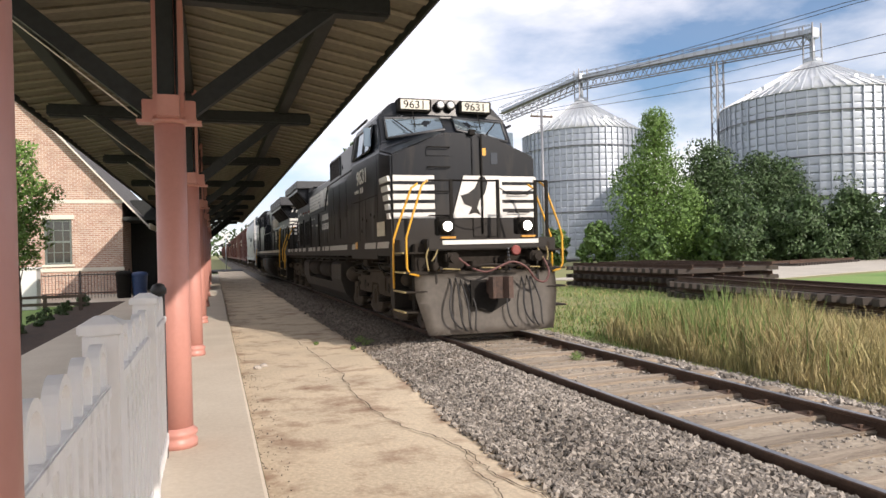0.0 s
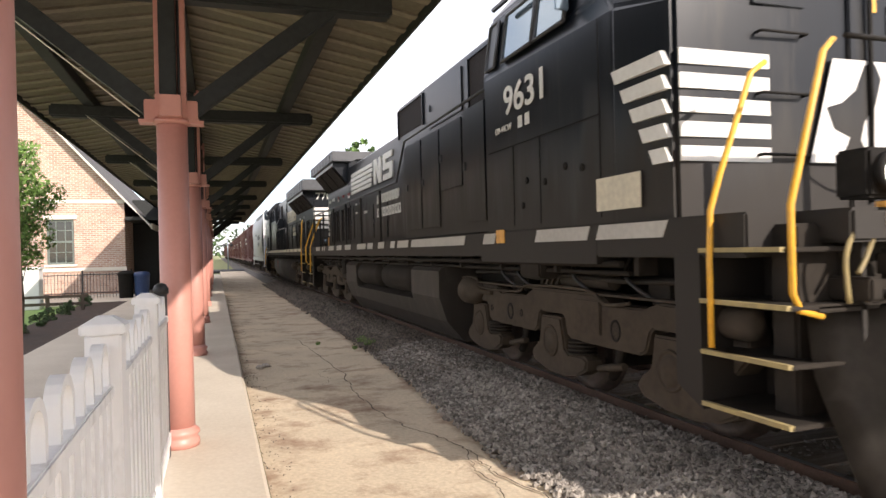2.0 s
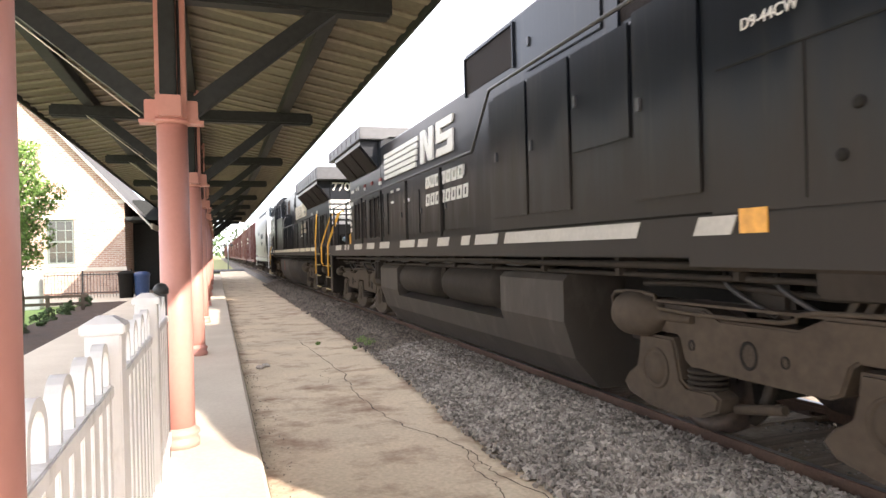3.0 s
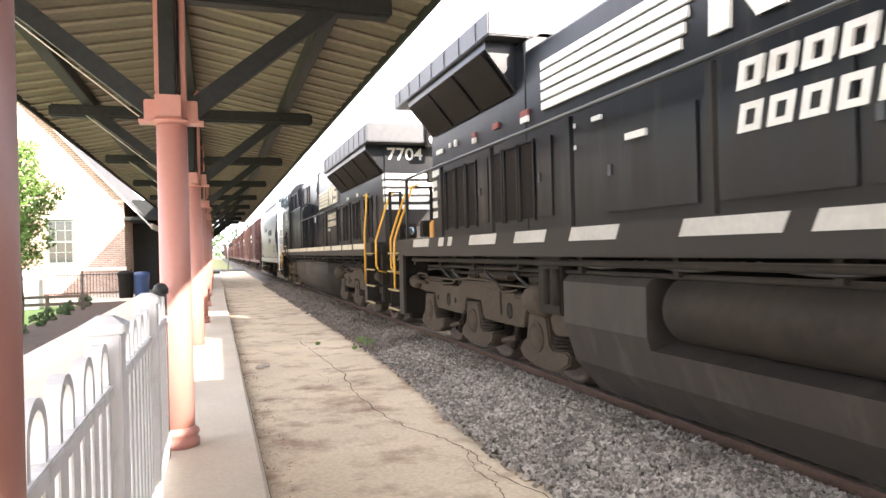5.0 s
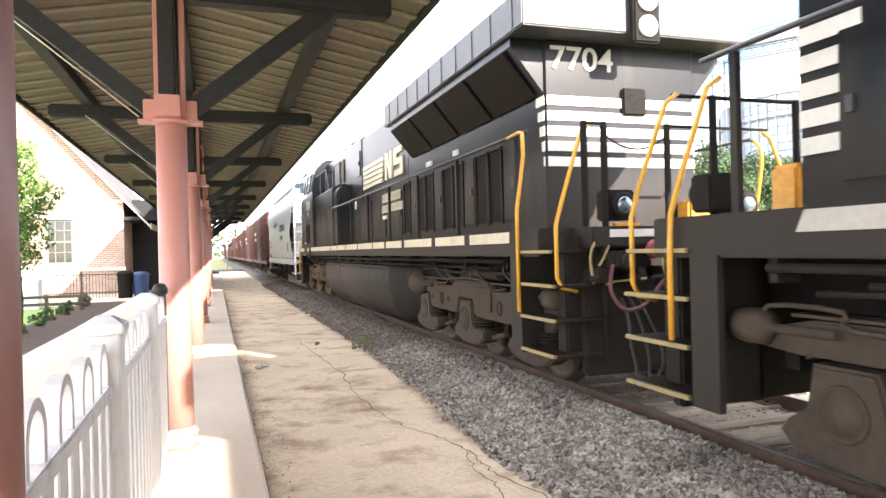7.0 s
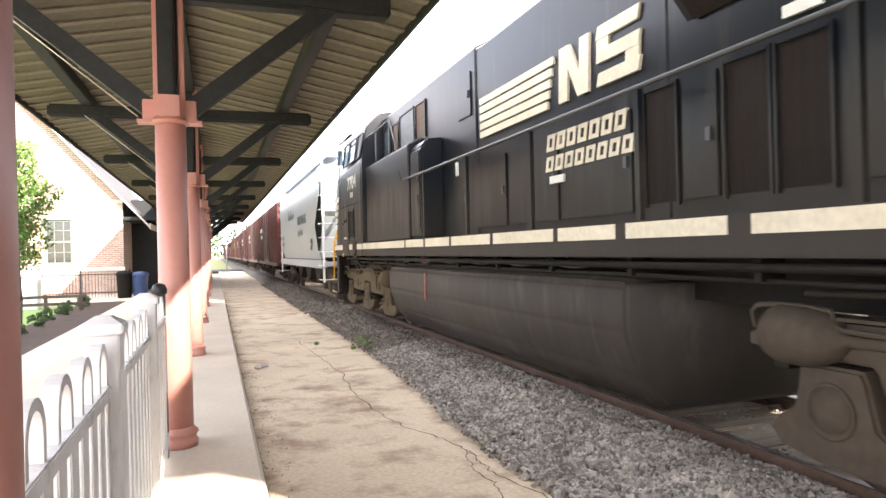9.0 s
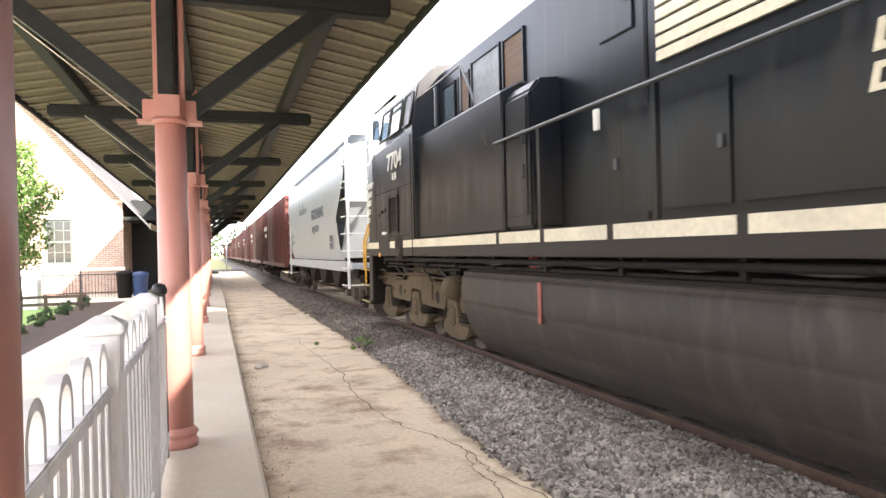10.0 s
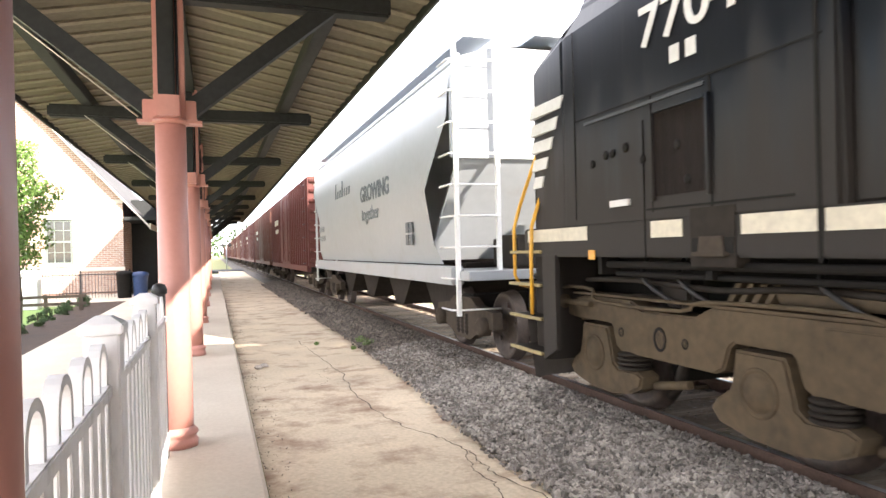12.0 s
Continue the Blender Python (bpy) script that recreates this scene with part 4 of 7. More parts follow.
def locomotive(label, k):
    """k: the measures in which the two engines differ. Nose towards -y, y from the front coupler."""
    R = thing("locomotive", label, "locomotive", group="locomotives of the train")
    P = lambda name, bm, m, lab="", par=None: part(name, bm, M[m], par or R, lab)
    end, sg = k["end"], k["side"]
    # --- frame
    bm = bmesh.new()
    box(bm, -1.5, 1.5, 0.95, end, 1.42, 1.70, 0.015)
    P("side_sill", bm, "loco")
    bm = bmesh.new()
    box(bm, -0.75, 0.75, 1.2, end - 0.3, 1.05, 1.42)
    P("centre_sill", bm, "under_dark")
    for y0, y1 in k["strips"]:
        for s in (-1, 1):
            bm = bmesh.new()
            slanted(bm, y0, y1, 1.565, 1.685, s * 1.499, s * 1.506, k["slant"])
            P("sill_stripe", bm, "strip_grimy" if k["clean"] else "cream")
    bm = bmesh.new()
    for s in (-1, 1):
        tube(bm, [(s * 1.42, 2.4, 1.36), (s * 1.42, end - 1.0, 1.36)], 0.03, 6)
        tube(bm, [(s * 1.34, 2.4, 1.28), (s * 1.34, end - 1.6, 1.27)], 0.022, 6)
        for y in np.arange(2.2, end - 1, 1.35):
            box(bm, s * 1.22, s * 1.40, y, y + 0.06, 1.27, 1.42)
    P("sill_piping", bm, "loco_low" if k["clean"] else "under_dark")
    # --- pilots, steps, couplers at both ends
    for e, dr in ((0.0, 1), (end + k["rear"], -1)):
        F = lambda y: e + dr * y
        yb = lambda a, b: (min(F(a), F(b)), max(F(a), F(b)))
        bm = bmesh.new()
        box(bm, -1.30, 1.30, *yb(0.78, 0.98), 0.45, 1.62, 0.02)
        P("pilot_plate", bm, "loco_low")
        bm = bmesh.new()
        box(bm, -1.12, 1.12, *yb(0.55, 0.98), 1.50, 1.70, 0.02)
        P("anticlimber", bm, "loco")
        bm = bmesh.new()
        box(bm, -0.86, 0.94, *yb(0.536, 0.55), 1.595, 1.67)
        P("anticlimber_stripe", bm, "stripe")
        # plough: a curved plate, lower corners cut back
        if dr == 1:
            bm = bmesh.new()
            nx, nz = 12, 8
            grid = []
            for j in range(nz + 1):
                f = j / nz
                row = []
                for i in range(nx + 1):
                    h = i / nx * 2 - 1
                    wide = 1.17 + 0.16 * min(1, f / 0.6)
                    x = h * wide
                    yy = 0.46 + 0.12 * abs(h) ** 1.5 + 0.10 * math.sin(f * math.pi / 2) ** 2 - 0.10 * (1 - f) ** 2
                    row.append(bm.verts.new((x, F(yy), 0.075 + 1.06 * f)))
                grid.append(row)
            for j in range(nz):
                for i in range(nx):
                    bm.faces.new((grid[j][i], grid[j][i + 1], grid[j + 1][i + 1], grid[j + 1][i])).smooth = True
            bmesh.ops.solidify(bm, geom=bm.faces[:], thickness=0.03)
            P("snow_plough", bm, "plow", "scuffed grey steel snow plough")
            bm = bmesh.new()
            box(bm, -1.31, 1.31, *yb(0.62, 0.98), 1.10, 1.145, 0.008)
            P("plough_shelf", bm, "loco_low")
            # solid dark plate standing in for the shaded coupler pocket
            bm = bmesh.new()
            prism(bm, [(-0.42, 0.98), (0.36, 0.98), (0.30, 0.60), (-0.05, 0.42), (-0.42, 0.55)], "y", *yb(0.39, 0.44))
            P("plough_opening", bm, "under_dark", "dark plate painted for the shade in the plough's coupler pocket")
        else:
            bm = bmesh.new()
            box(bm, -1.15, 1.15, *yb(0.66, 0.78), 0.25, 1.2, 0.02)
            P("pilot_plate", bm, "loco_low")
        # coupler
        bm = bmesh.new()
        box(bm, -0.14, 0.14, *yb(0.18, 0.80), 0.74, 0.98, 0.02)
        prism(bm, [(-0.17, F(0.22)), (0.16, F(0.22)), (0.19, F(0.0)), (0.08, F(-0.06)), (0.03, F(0.06)), (-0.09, F(0.09)), (-0.17, F(0.02))], "z", 0.68, 1.04)
        P("coupler", bm, "rust", "rusty knuckle coupler")
        bm = bmesh.new()
        tube(bm, [(-0.5, F(0.35), 1.20), (-0.1, F(0.28), 1.24), (0.3, F(0.3), 1.22), (0.62, F(0.35), 1.2)], 0.022, 7)
        P("uncoupling_lever", bm, "loco_low")
        # hoses
        for x, dx, z0, zl in ((-0.72, -0.10, 1.0, 0.22), (-0.62, -0.02, 1.02, 0.18), (-0.54, 0.05, 1.0, 0.20), (-0.46, 0.10, 0.98, 0.17), (0.62, -0.08, 1.0, 0.24), (0.72, -0.02, 1.02, 0.20), (0.80, 0.06, 1.0, 0.22), (0.28, -0.05, 0.95, 0.2)):
            bm = bmesh.new()
            tube(bm, smooth([(x, F(0.60), z0), (x + dx * 0.3, F(0.46), z0 - 0.18), (x + dx, F(0.36), z0 - 0.42), (x + dx * 0.8, F(0.30), zl + 0.15), (x + dx * 0.2 + 0.05, F(0.30), zl), (x + 0.1, F(0.33), zl - 0.04)], 3), 0.015, 7)
            P("air_hose", bm, "rubber")
        bm = bmesh.new()
        tube(bm, smooth([Vector((-0.62, F(0.48), 1.38)), Vector((-0.45, F(0.36), 1.22)), Vector((-0.2, F(0.28), 1.12)), Vector((0.05, F(0.26), 1.20)), Vector((0.3, F(0.25), 1.28)), Vector((0.55, F(0.25), 1.18)), Vector((0.75, F(0.28), 0.96)), Vector((0.95, F(0.32), 0.92)), Vector((1.05, F(0.38), 1.10)), Vector((0.98, F(0.45), 1.33))], 5), 0.019, 8)
        P("jumper_cable", bm, "hose", "dusty red jumper cable")
        for x in (-0.72, 0.85):
            bm = bmesh.new()
            box(bm, x - 0.12, x + 0.12, *yb(0.42, 0.66), 1.28, 1.46, 0.03)
            cyl(bm, (x, F(0.36), 1.36), (x, F(0.44), 1.36), 0.07, seg=12)
            P("jumper_socket", bm, "loco_low")
        bm = bmesh.new()
        lathe(bm, (0.48, F(0.52), 1.47), [(0.085, 0), (0.095, 0.02), (0.07, 0.05)], axis=(0, -dr, 0), seg=14)
        P("dummy_coupling", bm, "red")
        for x in (-1.0, -0.3, 0.3, 0.62, 1.05):
            bm = bmesh.new()
            box(bm, x - 0.05, x + 0.05, *yb(0.50, 0.80), 1.16, 1.30, 0.015)
            cyl(bm, (x + 0.08, F(0.45), 1.2), (x + 0.08, F(0.62), 1.2), 0.03, seg=8)
            P("air_valve", bm, "loco_low")
        bm = bmesh.new()
        for i in range(7):
            lathe(bm, (0.33 + 0.004 * i, F(0.50), 1.50 - 0.06 * i), [(0.014, -0.022), (0.026, -0.012), (0.026, 0.012), (0.014, 0.022)], seg=8)
        P("safety_chain", bm, "loco_grey")
        for x in (-0.95, -0.2, 0.55):
            bm = bmesh.new()
            tube(bm, [(x, F(0.62), 1.16), (x + 0.03, F(0.50), 1.19), (x + 0.38, F(0.50), 1.17), (x + 0.40, F(0.62), 1.14)], 0.013, 6)
            P("cable_bar", bm, "step_paint")
        # corner step wells
        for s in (-1, 1):
            xa, xb = (s * 0.98, s * 1.52)
            for z in (0.45, 0.79, 1.12, 1.45):
                bm = bmesh.new()
                w = 0.0 if z < 1.4 else 0.04
                box(bm, min(xa, xb), max(xa, xb), *yb(0.62 + w, 1.34), z, z + 0.03, 0.006)
                st = P("step", bm, "loco_low")
                bm = bmesh.new()
                box(bm, min(s * 1.50, s * 1.535), max(s * 1.50, s * 1.535), *yb(0.62 + w, 1.34), z + 0.005, z + 0.034)
                part("step_edge", bm, M["step_paint"], st, "worn yellow step edge")
            bm = bmesh.new()
            box(bm, min(s * 0.94, s * 0.975), max(s * 0.94, s * 0.975), *yb(0.62, 1.4), 0.45, 1.6)
            P("step_plate", bm, "loco")
            bm = bmesh.new()
            yy = yb(1.36, 1.62)
            prism(bm, [(yy[0], 0.42), (yy[1], 0.55 if dr == 1 else 0.42), (yy[1], 1.44), (yy[0], 1.44)], "x", min(s * 1.46, s * 1.51), max(s * 1.46, s * 1.51))
            box(bm, min(s * 0.95, s * 1.46), max(s * 0.95, s * 1.46), *yb(1.36, 1.40), 0.42, 1.44)
            P("step_side", bm, "loco")
            # grab rails
            for pts in ([(s * 1.06, 0.70, 2.70), (s * 1.16, 0.68, 2.62), (s * 1.40, 0.64, 1.95), (s * 1.47, 0.64, 1.72), (s * 1.47, 0.64, 1.22), (s * 1.42, 0.64, 1.12), (s * 1.26, 0.64, 1.08)],
                        [(s * 1.45, 1.75, 2.72), (s * 1.47, 1.42, 2.73), (s * 1.50, 1.27, 2.70), (s * 1.53, 1.20, 2.60), (s * 1.53, 1.19, 2.45), (s * 1.555, 1.32, 1.9), (s * 1.555, 1.32, 0.85)] if dr < 0 and k["flip"] else
                        [(s * 1.08, 1.20, 2.70), (s * 1.20, 1.20, 2.62), (s * 1.46, 1.21, 1.95), (s * 1.54, 1.21, 1.72), (s * 1.555, 1.21, 1.4), (s * 1.555, 1.21, 0.85)]):
                bm = bmesh.new()
                tube(bm, [(x, F(y), z) for x, y, z in pts], 0.020, 8)
                P("grab_rail", bm, "yellow", "yellow safety grab rail")
            bm = bmesh.new()
            tube(bm, smooth([(s * 1.10, F(0.60), 1.15), (s * 1.14, F(0.58), 1.42), (s * 1.05, F(0.57), 1.60), (s * 0.93, F(0.57), 1.60), (s * 0.97, F(0.58), 1.44), (s * 1.05, F(0.58), 1.32)], 4), 0.015, 7)
            P("cut_lever", bm, "step_paint")
        # end handrails: flat black posts with a chain gate between
        for x in (-0.66, 0.21, 0.94, 1.16):
            bm = bmesh.new()
            box(bm, x - 0.03, x + 0.03, *yb(0.60, 0.64), 1.70, 2.72, 0.006)
            P("handrail_post", bm, "under_dark")
        for xa, xb in ((-1.06, -0.66), (-0.66, 0.21), (0.94, 1.16)):
            bm = bmesh.new()
            tube(bm, [(xa, F(0.62), 2.70), (xb, F(0.62), 2.70)], 0.017, 6)
            P("end_handrail", bm, "under_dark")
        bm = bmesh.new()
        tube(bm, sag((0.21, F(0.62), 2.60), (0.94, F(0.62), 2.60), 0.14), 0.010, 5)
        P("gate_chain", bm, "under_dark")
        # ditch lights
        for x in (-0.75, 0.75):
            bm = bmesh.new()
            box(bm, x - 0.15, x + 0.15, *yb(0.62, 0.86), 1.76, 2.06, 0.02)
            hl = P("ditch_light", bm, "under_dark")
            bm = bmesh.new()
            lathe(bm, (x, F(0.62), 1.91), [(0.125, 0), (0.125, 0.05), (0.10, 0.055)], axis=(0, -dr, 0), seg=20)
            part("bezel", bm, M["under_dark"], hl)
            bm = bmesh.new()
            lathe(bm, (x, F(0.575), 1.91), [(0.095, 0), (0.07, 0.02), (0.02, 0.028)], axis=(0, -dr, 0), seg=20)
            part("lens", bm, M["lamp"] if (dr == 1 and k["lit"]) else M["cab_glass"], hl, "lit headlight lens" if (dr == 1 and k["lit"]) else "unlit lens")
            bm = bmesh.new()
            box(bm, x - 0.13, x + 0.13, *yb(0.53, 0.60), 1.70, 1.735)
            P("light_bracket", bm, "orange")
    # --- nose and cab
    nf = k["nose"]
    cb = k["cab_end"]
    bm = bmesh.new()
    V = {}

    def v(n, x, y, z):
        V[n + "r"] = bm.verts.new((x, y, z))
        V[n + "l"] = bm.verts.new((-x, y, z))

    v("a", 1.45, nf, 1.70)          # foot of the nose
    v("b", 1.45, nf, 3.28)          # shoulder
    v("c", 0.42, nf - 0.03, 3.70)   # crown
    v("m", 0.42, nf - 0.03, 1.70)
    v("d", 1.50, nf + 0.70, 1.70)
    v("e", 1.50, nf + 0.70, 3.42)
    v("f", 1.42, nf + 0.92, 3.62)   # windscreen foot, outer
    v("g", 0.42, nf + 0.82, 3.86)   # windscreen foot, inner
    v("h", 1.40, nf + 1.22, 4.18)   # windscreen head, outer
    v("i", 0.42, nf + 1.12, 4.22)
    v("j", 1.10, nf + 1.25, 4.50)   # roof edge
    v("k", 0.42, nf + 1.16, 4.60)
    v("n", 1.50, cb, 1.70)
    v("o", 1.50, cb, 3.50)
    v("q", 1.40, cb, 4.18)
    v("s", 1.10, cb, 4.50)
    v("t", 0.42, cb, 4.60)
    F4 = lambda *n: bm.faces.new([V[x] for x in n])
    for s in "rl":
        F4("a" + s, "b" + s, "c" + s, "m" + s)
        F4("a" + s, "d" + s, "e" + s, "b" + s)
        F4("b" + s, "e" + s, "f" + s, "g" + s, "c" + s)
        F4("f" + s, "h" + s, "i" + s, "g" + s)
        F4("h" + s, "j" + s, "k" + s, "i" + s)
        F4("d" + s, "n" + s, "o" + s, "f" + s, "e" + s)
        F4("f" + s, "o" + s, "q" + s, "h" + s)
        F4("h" + s, "q" + s, "s" + s, "j" + s)
        F4("j" + s, "s" + s, "t" + s, "k" + s)
    F4("mr", "cr", "cl", "ml")
    F4("cr", "gr", "gl", "cl")
    F4("gr", "ir", "il", "gl")
    F4("ir", "kr", "kl", "il")
    F4("kr", "tr", "tl", "kl")
    F4("nr", "or", "qr", "sr", "tr", "tl", "sl", "ql", "ol", "nl")
    bmesh.ops.bevel(bm, geom=bm.edges[:], offset=0.035, segments=2, affect="EDGES", clamp_overlap=True)
    P("cab_shell", bm, "loco")
    # windscreens, nose door, handles
    for s in (-1, 1):
        a, b_, c_, d_ = Vector((s * 1.28, nf + 0.93, 3.68)), Vector((s * 0.13, nf + 0.83, 3.88)), Vector((s * 0.13, nf + 1.11, 4.17)), Vector((s * 1.26, nf + 1.20, 4.13))
        out = Vector((0, -0.05, 0.03))
        bm = bmesh.new()
        lo = [bm.verts.new(p + out * 0.4) for p in (a, b_, c_, d_)]
        hi = [bm.verts.new(p + out) for p in (a, b_, c_, d_)]
        bm.faces.new(hi)
        bm.faces.new(lo[::-1])
        for i in range(4):
            bm.faces.new((lo[i], lo[(i + 1) % 4], hi[(i + 1) % 4], hi[i]))
        P("windscreen", bm, "cab_glass", "windscreen reflecting the sky")
        bm = bmesh.new()
        ring = [p + out * 1.1 for p in (a, b_, c_, d_, a)]
        tube(bm, ring, 0.028, 6)
        P("windscreen_gasket", bm, "loco_grey")
        bm = bmesh.new()
        m0 = a.lerp(b_, 0.45)
        tube(bm, [m0 + out * 1.4, m0.lerp(d_.lerp(c_, 0.1), 0.9) + out * 1.6], 0.012, 5)
        tube(bm, [d_.lerp(c_, 0.5) + out * 2 + Vector((0, 0, 0.1)), m0.lerp(d_.lerp(c_, 0.6), 0.35) + out * 1.7], 0.012, 5)
        P("wiper", bm, "under_dark")
        # number boards
        bm = bmesh.new()
        box(bm, min(s * 0.30, s * 1.0), max(s * 0.30, s * 1.0), nf + 1.02, nf + 1.3, 4.30, 4.56, 0.02)
        nb = P("number_board", bm, "under_dark")
        bm = bmesh.new()
        box(bm, min(s * 0.35, s * 0.95), max(s * 0.35, s * 0.95), nf + 1.012, nf + 1.02, 4.34, 4.53)
        part("board_face", bm, M["plate_dark"], nb, "pale number panel")
        if k["lit"]:
            lettering("board_number", k["number"], 0.215, M["under_dark"], nb, end_m(-0.90 if s < 0 else 0.40, nf + 1.010, 4.36), squeeze=1.10)
    for x in (-0.11, 0.11):
        bm = bmesh.new()
        lathe(bm, (x, nf + 1.12, 4.45), [(0.10, 0), (0.105, 0.08), (0.085, 0.09)], axis=(0, -1, 0), seg=20)
        hl = P("headlight", bm, "under_dark")
        # white paint on the lens stands in for the headlight's glow
        bm = bmesh.new()
        lathe(bm, (x, nf + 1.025, 4.45), [(0.08, 0), (0.05, 0.02), (0.01, 0.026)], axis=(0, -1, 0), seg=18)
        part("lens", bm, M["white"], hl, "headlight lens painted white to look lit")
    bm = bmesh.new()
    box(bm, 0.12, 0.68, nf - 0.06, nf - 0.02, 1.74, 3.62, 0.012)
    P("nose_door", bm, "loco")
    bm = bmesh.new()
    box(bm, 0.50, 0.64, nf - 0.07, nf - 0.055, 3.12, 3.34, 0.004)
    P("nose_door_window", bm, "glass")
    bm = bmesh.new()
    box(bm, 0.33, 0.40, nf - 0.066, nf - 0.06, 3.28, 3.42)
    P("yellow_tag", bm, "yellow", "small yellow plate")
    bm = bmesh.new()
    tube(bm, [(0.30, nf - 0.07, 1.8), (0.30, nf - 0.09, 2.6), (0.30, nf - 0.09, 3.68)], 0.020, 6)
    P("door_bar", bm, "under_dark")
    for x0, z in ((-0.75, 3.42), (-0.75, 3.05), (0.85, 2.55), (-0.75, 2.6), (-0.75, 2.15), (0.85, 2.2)):
        bm = bmesh.new()
        tube(bm, [(x0, nf - 0.03, z), (x0, nf - 0.09, z), (x0 + 0.42, nf - 0.09, z), (x0 + 0.42, nf - 0.03, z)], 0.012, 6)
        P("hand_grip", bm, "under_dark")
    bm = bmesh.new()
    box(bm, -0.78, -0.30, nf - 0.045, nf - 0.03, 3.26, 3.36, 0.005)
    P("sand_lid", bm, "loco")
    bm = bmesh.new()
    box(bm, 0.06, 0.18, nf - 0.12, nf - 0.02, 3.66, 3.76, 0.01)
    P("nose_camera", bm, "under_dark")
    # white stripes wrapping the nose
    pitch, wh = 0.172, 0.108
    for i in range(5):
        z0 = 2.10 + i * pitch
        for s in (-1, 1):
            inner = (-0.26 + 0.05 * i) if s < 0 else 0.70
            bm = bmesh.new()
            box(bm, min(s * 1.42, inner), max(s * 1.42, inner), nf - 0.024, nf - 0.006, z0, z0 + wh)
            P("nose_stripe", bm, "stripe")
            bm = bmesh.new()
            ln = 0.22 + 0.11 * i
            slanted(bm, nf + 0.03, nf + ln, z0, z0 + wh, s * 1.452, s * (1.475 + 0.05 * ln), 0.05)
            P("nose_stripe", bm, "stripe")
    bm = bmesh.new()
    prism(bm, [(-0.30, 2.10), (0.72, 2.10), (0.72, 2.896), (-0.06, 2.896)], "y", nf - 0.068, nf - 0.062)
    P("emblem_panel", bm, "stripe", "white panel of the nose emblem")
    bm = bmesh.new()
    prism(bm, [(0.02, 2.16), (0.10, 2.30), (-0.06, 2.36), (-0.13, 2.52), (0.02, 2.56), (0.16, 2.66), (0.26, 2.86), (0.36, 2.88), (0.42, 2.76), (0.36, 2.56), (0.24, 2.42), (0.20, 2.28), (0.28, 2.14), (0.16, 2.20)], "y", nf - 0.074, nf - 0.069)
    P("emblem", bm, "loco", "plain black emblem shape")
    # cab side windows, mirror, number
    for s in (-1, 1):
        lean = lambda z: s * (1.50 - 0.10 * (z - 3.50) / 0.68)
        for y0, y1, m in ((nf + 1.45, nf + 2.05, "cab_glass"), (nf + 2.12, nf + 2.85, "cab_glass"), (nf + 3.05, cb - 0.1, "loco_grey")):
            if y1 - y0 < 0.2:
                continue
            bm = bmesh.new()
            q = [(y0, 3.56), (y1, 3.56), (y1, 4.08), (y0, 4.08)]
            lo = [bm.verts.new((lean(z) + s * 0.005, y, z)) for y, z in q]
            hi = [bm.verts.new((lean(z) + s * 0.018, y, z)) for y, z in q]
            bm.faces.new(hi)
            bm.faces.new(lo[::-1])
            for i in range(4):
                bm.faces.new((lo[i], lo[(i + 1) % 4], hi[(i + 1) % 4], hi[i]))
            w = P("cab_window", bm, m)
            bm = bmesh.new()
            tube(bm, [(lean(z) + s * 0.02, y, z) for y, z in q + q[:1]], 0.022, 6)
            part("window_frame", bm, M["loco_grey"], w)
        bm = bmesh.new()
        box(bm, min(s * 1.50, s * 1.64), max(s * 1.50, s * 1.64), nf + 1.36, nf + 1.39, 3.62, 4.00, 0.01)
        P("wind_deflector", bm, "cab_glass")
        bm = bmesh.new()
        tube(bm, [(lean(4.12) + s * 0.16, nf + 1.35, 4.14), (lean(4.12) + s * 0.16, nf + 2.9, 4.14)], 0.03, 6)
        P("rain_gutter", bm, "loco")
    lettering("road_number", k["number"], 0.42, M["stripe"], R, side_m(sg, k["num_y"], 2.97, 1.504), "grimy white road number", squeeze=1.24, bold=0.006)
    for i in range(2):
        bm = bmesh.new()
        y0 = k["num_y"] + sg * (0.36 + 0.17 * i)
        slanted(bm, y0, y0 + sg * 0.10, 2.77, 2.89, sg * 1.5, sg * 1.506, 0)
        P("initials_bar", bm, "stripe")
    for s in (-1, 1):
        for y0, y1, z0, z1 in ((nf + 0.9, nf + 0.912, 1.75, 3.4), (nf + 2.0, nf + 2.012, 1.75, 2.6), (nf + 2.62, nf + 2.632, 1.75, 2.6), (nf + 0.9, cb - 0.1, 2.60, 2.612)):
            bm = bmesh.new()
            box(bm, min(s * 1.499, s * 1.5035), max(s * 1.499, s * 1.5035), y0, y1, z0, z1)
            P("panel_seam", bm, "under_dark")
        for y, z in ((nf + 1.2, 2.2), (nf + 1.5, 2.25), (nf + 1.9, 2.15), (nf + 2.3, 2.2), (nf + 2.4, 1.95)):
            bm = bmesh.new()
            lathe(bm, (s * 1.50, y, z), [(0.035, 0), (0.035, 0.008), (0.02, 0.012)], axis=(s, 0, 0), seg=10)
            P("cover_plug", bm, "under_dark")
    # --- cabinet behind the cab and long hood
    for y0, y1, w, z1 in k["hood"]:
        bm = bmesh.new()
        prism(bm, [(-w, 1.70), (w, 1.70), (w, z1 - 0.12), (w - 0.22, z1), (-w + 0.22, z1), (-w, z1 - 0.12)], "y", y0, y1)
        bmesh.ops.bevel(bm, geom=bm.edges[:], offset=0.02, segments=1, affect="EDGES")
        P("long_hood" if w < 1.3 else "control_cabinet", bm, "loco")
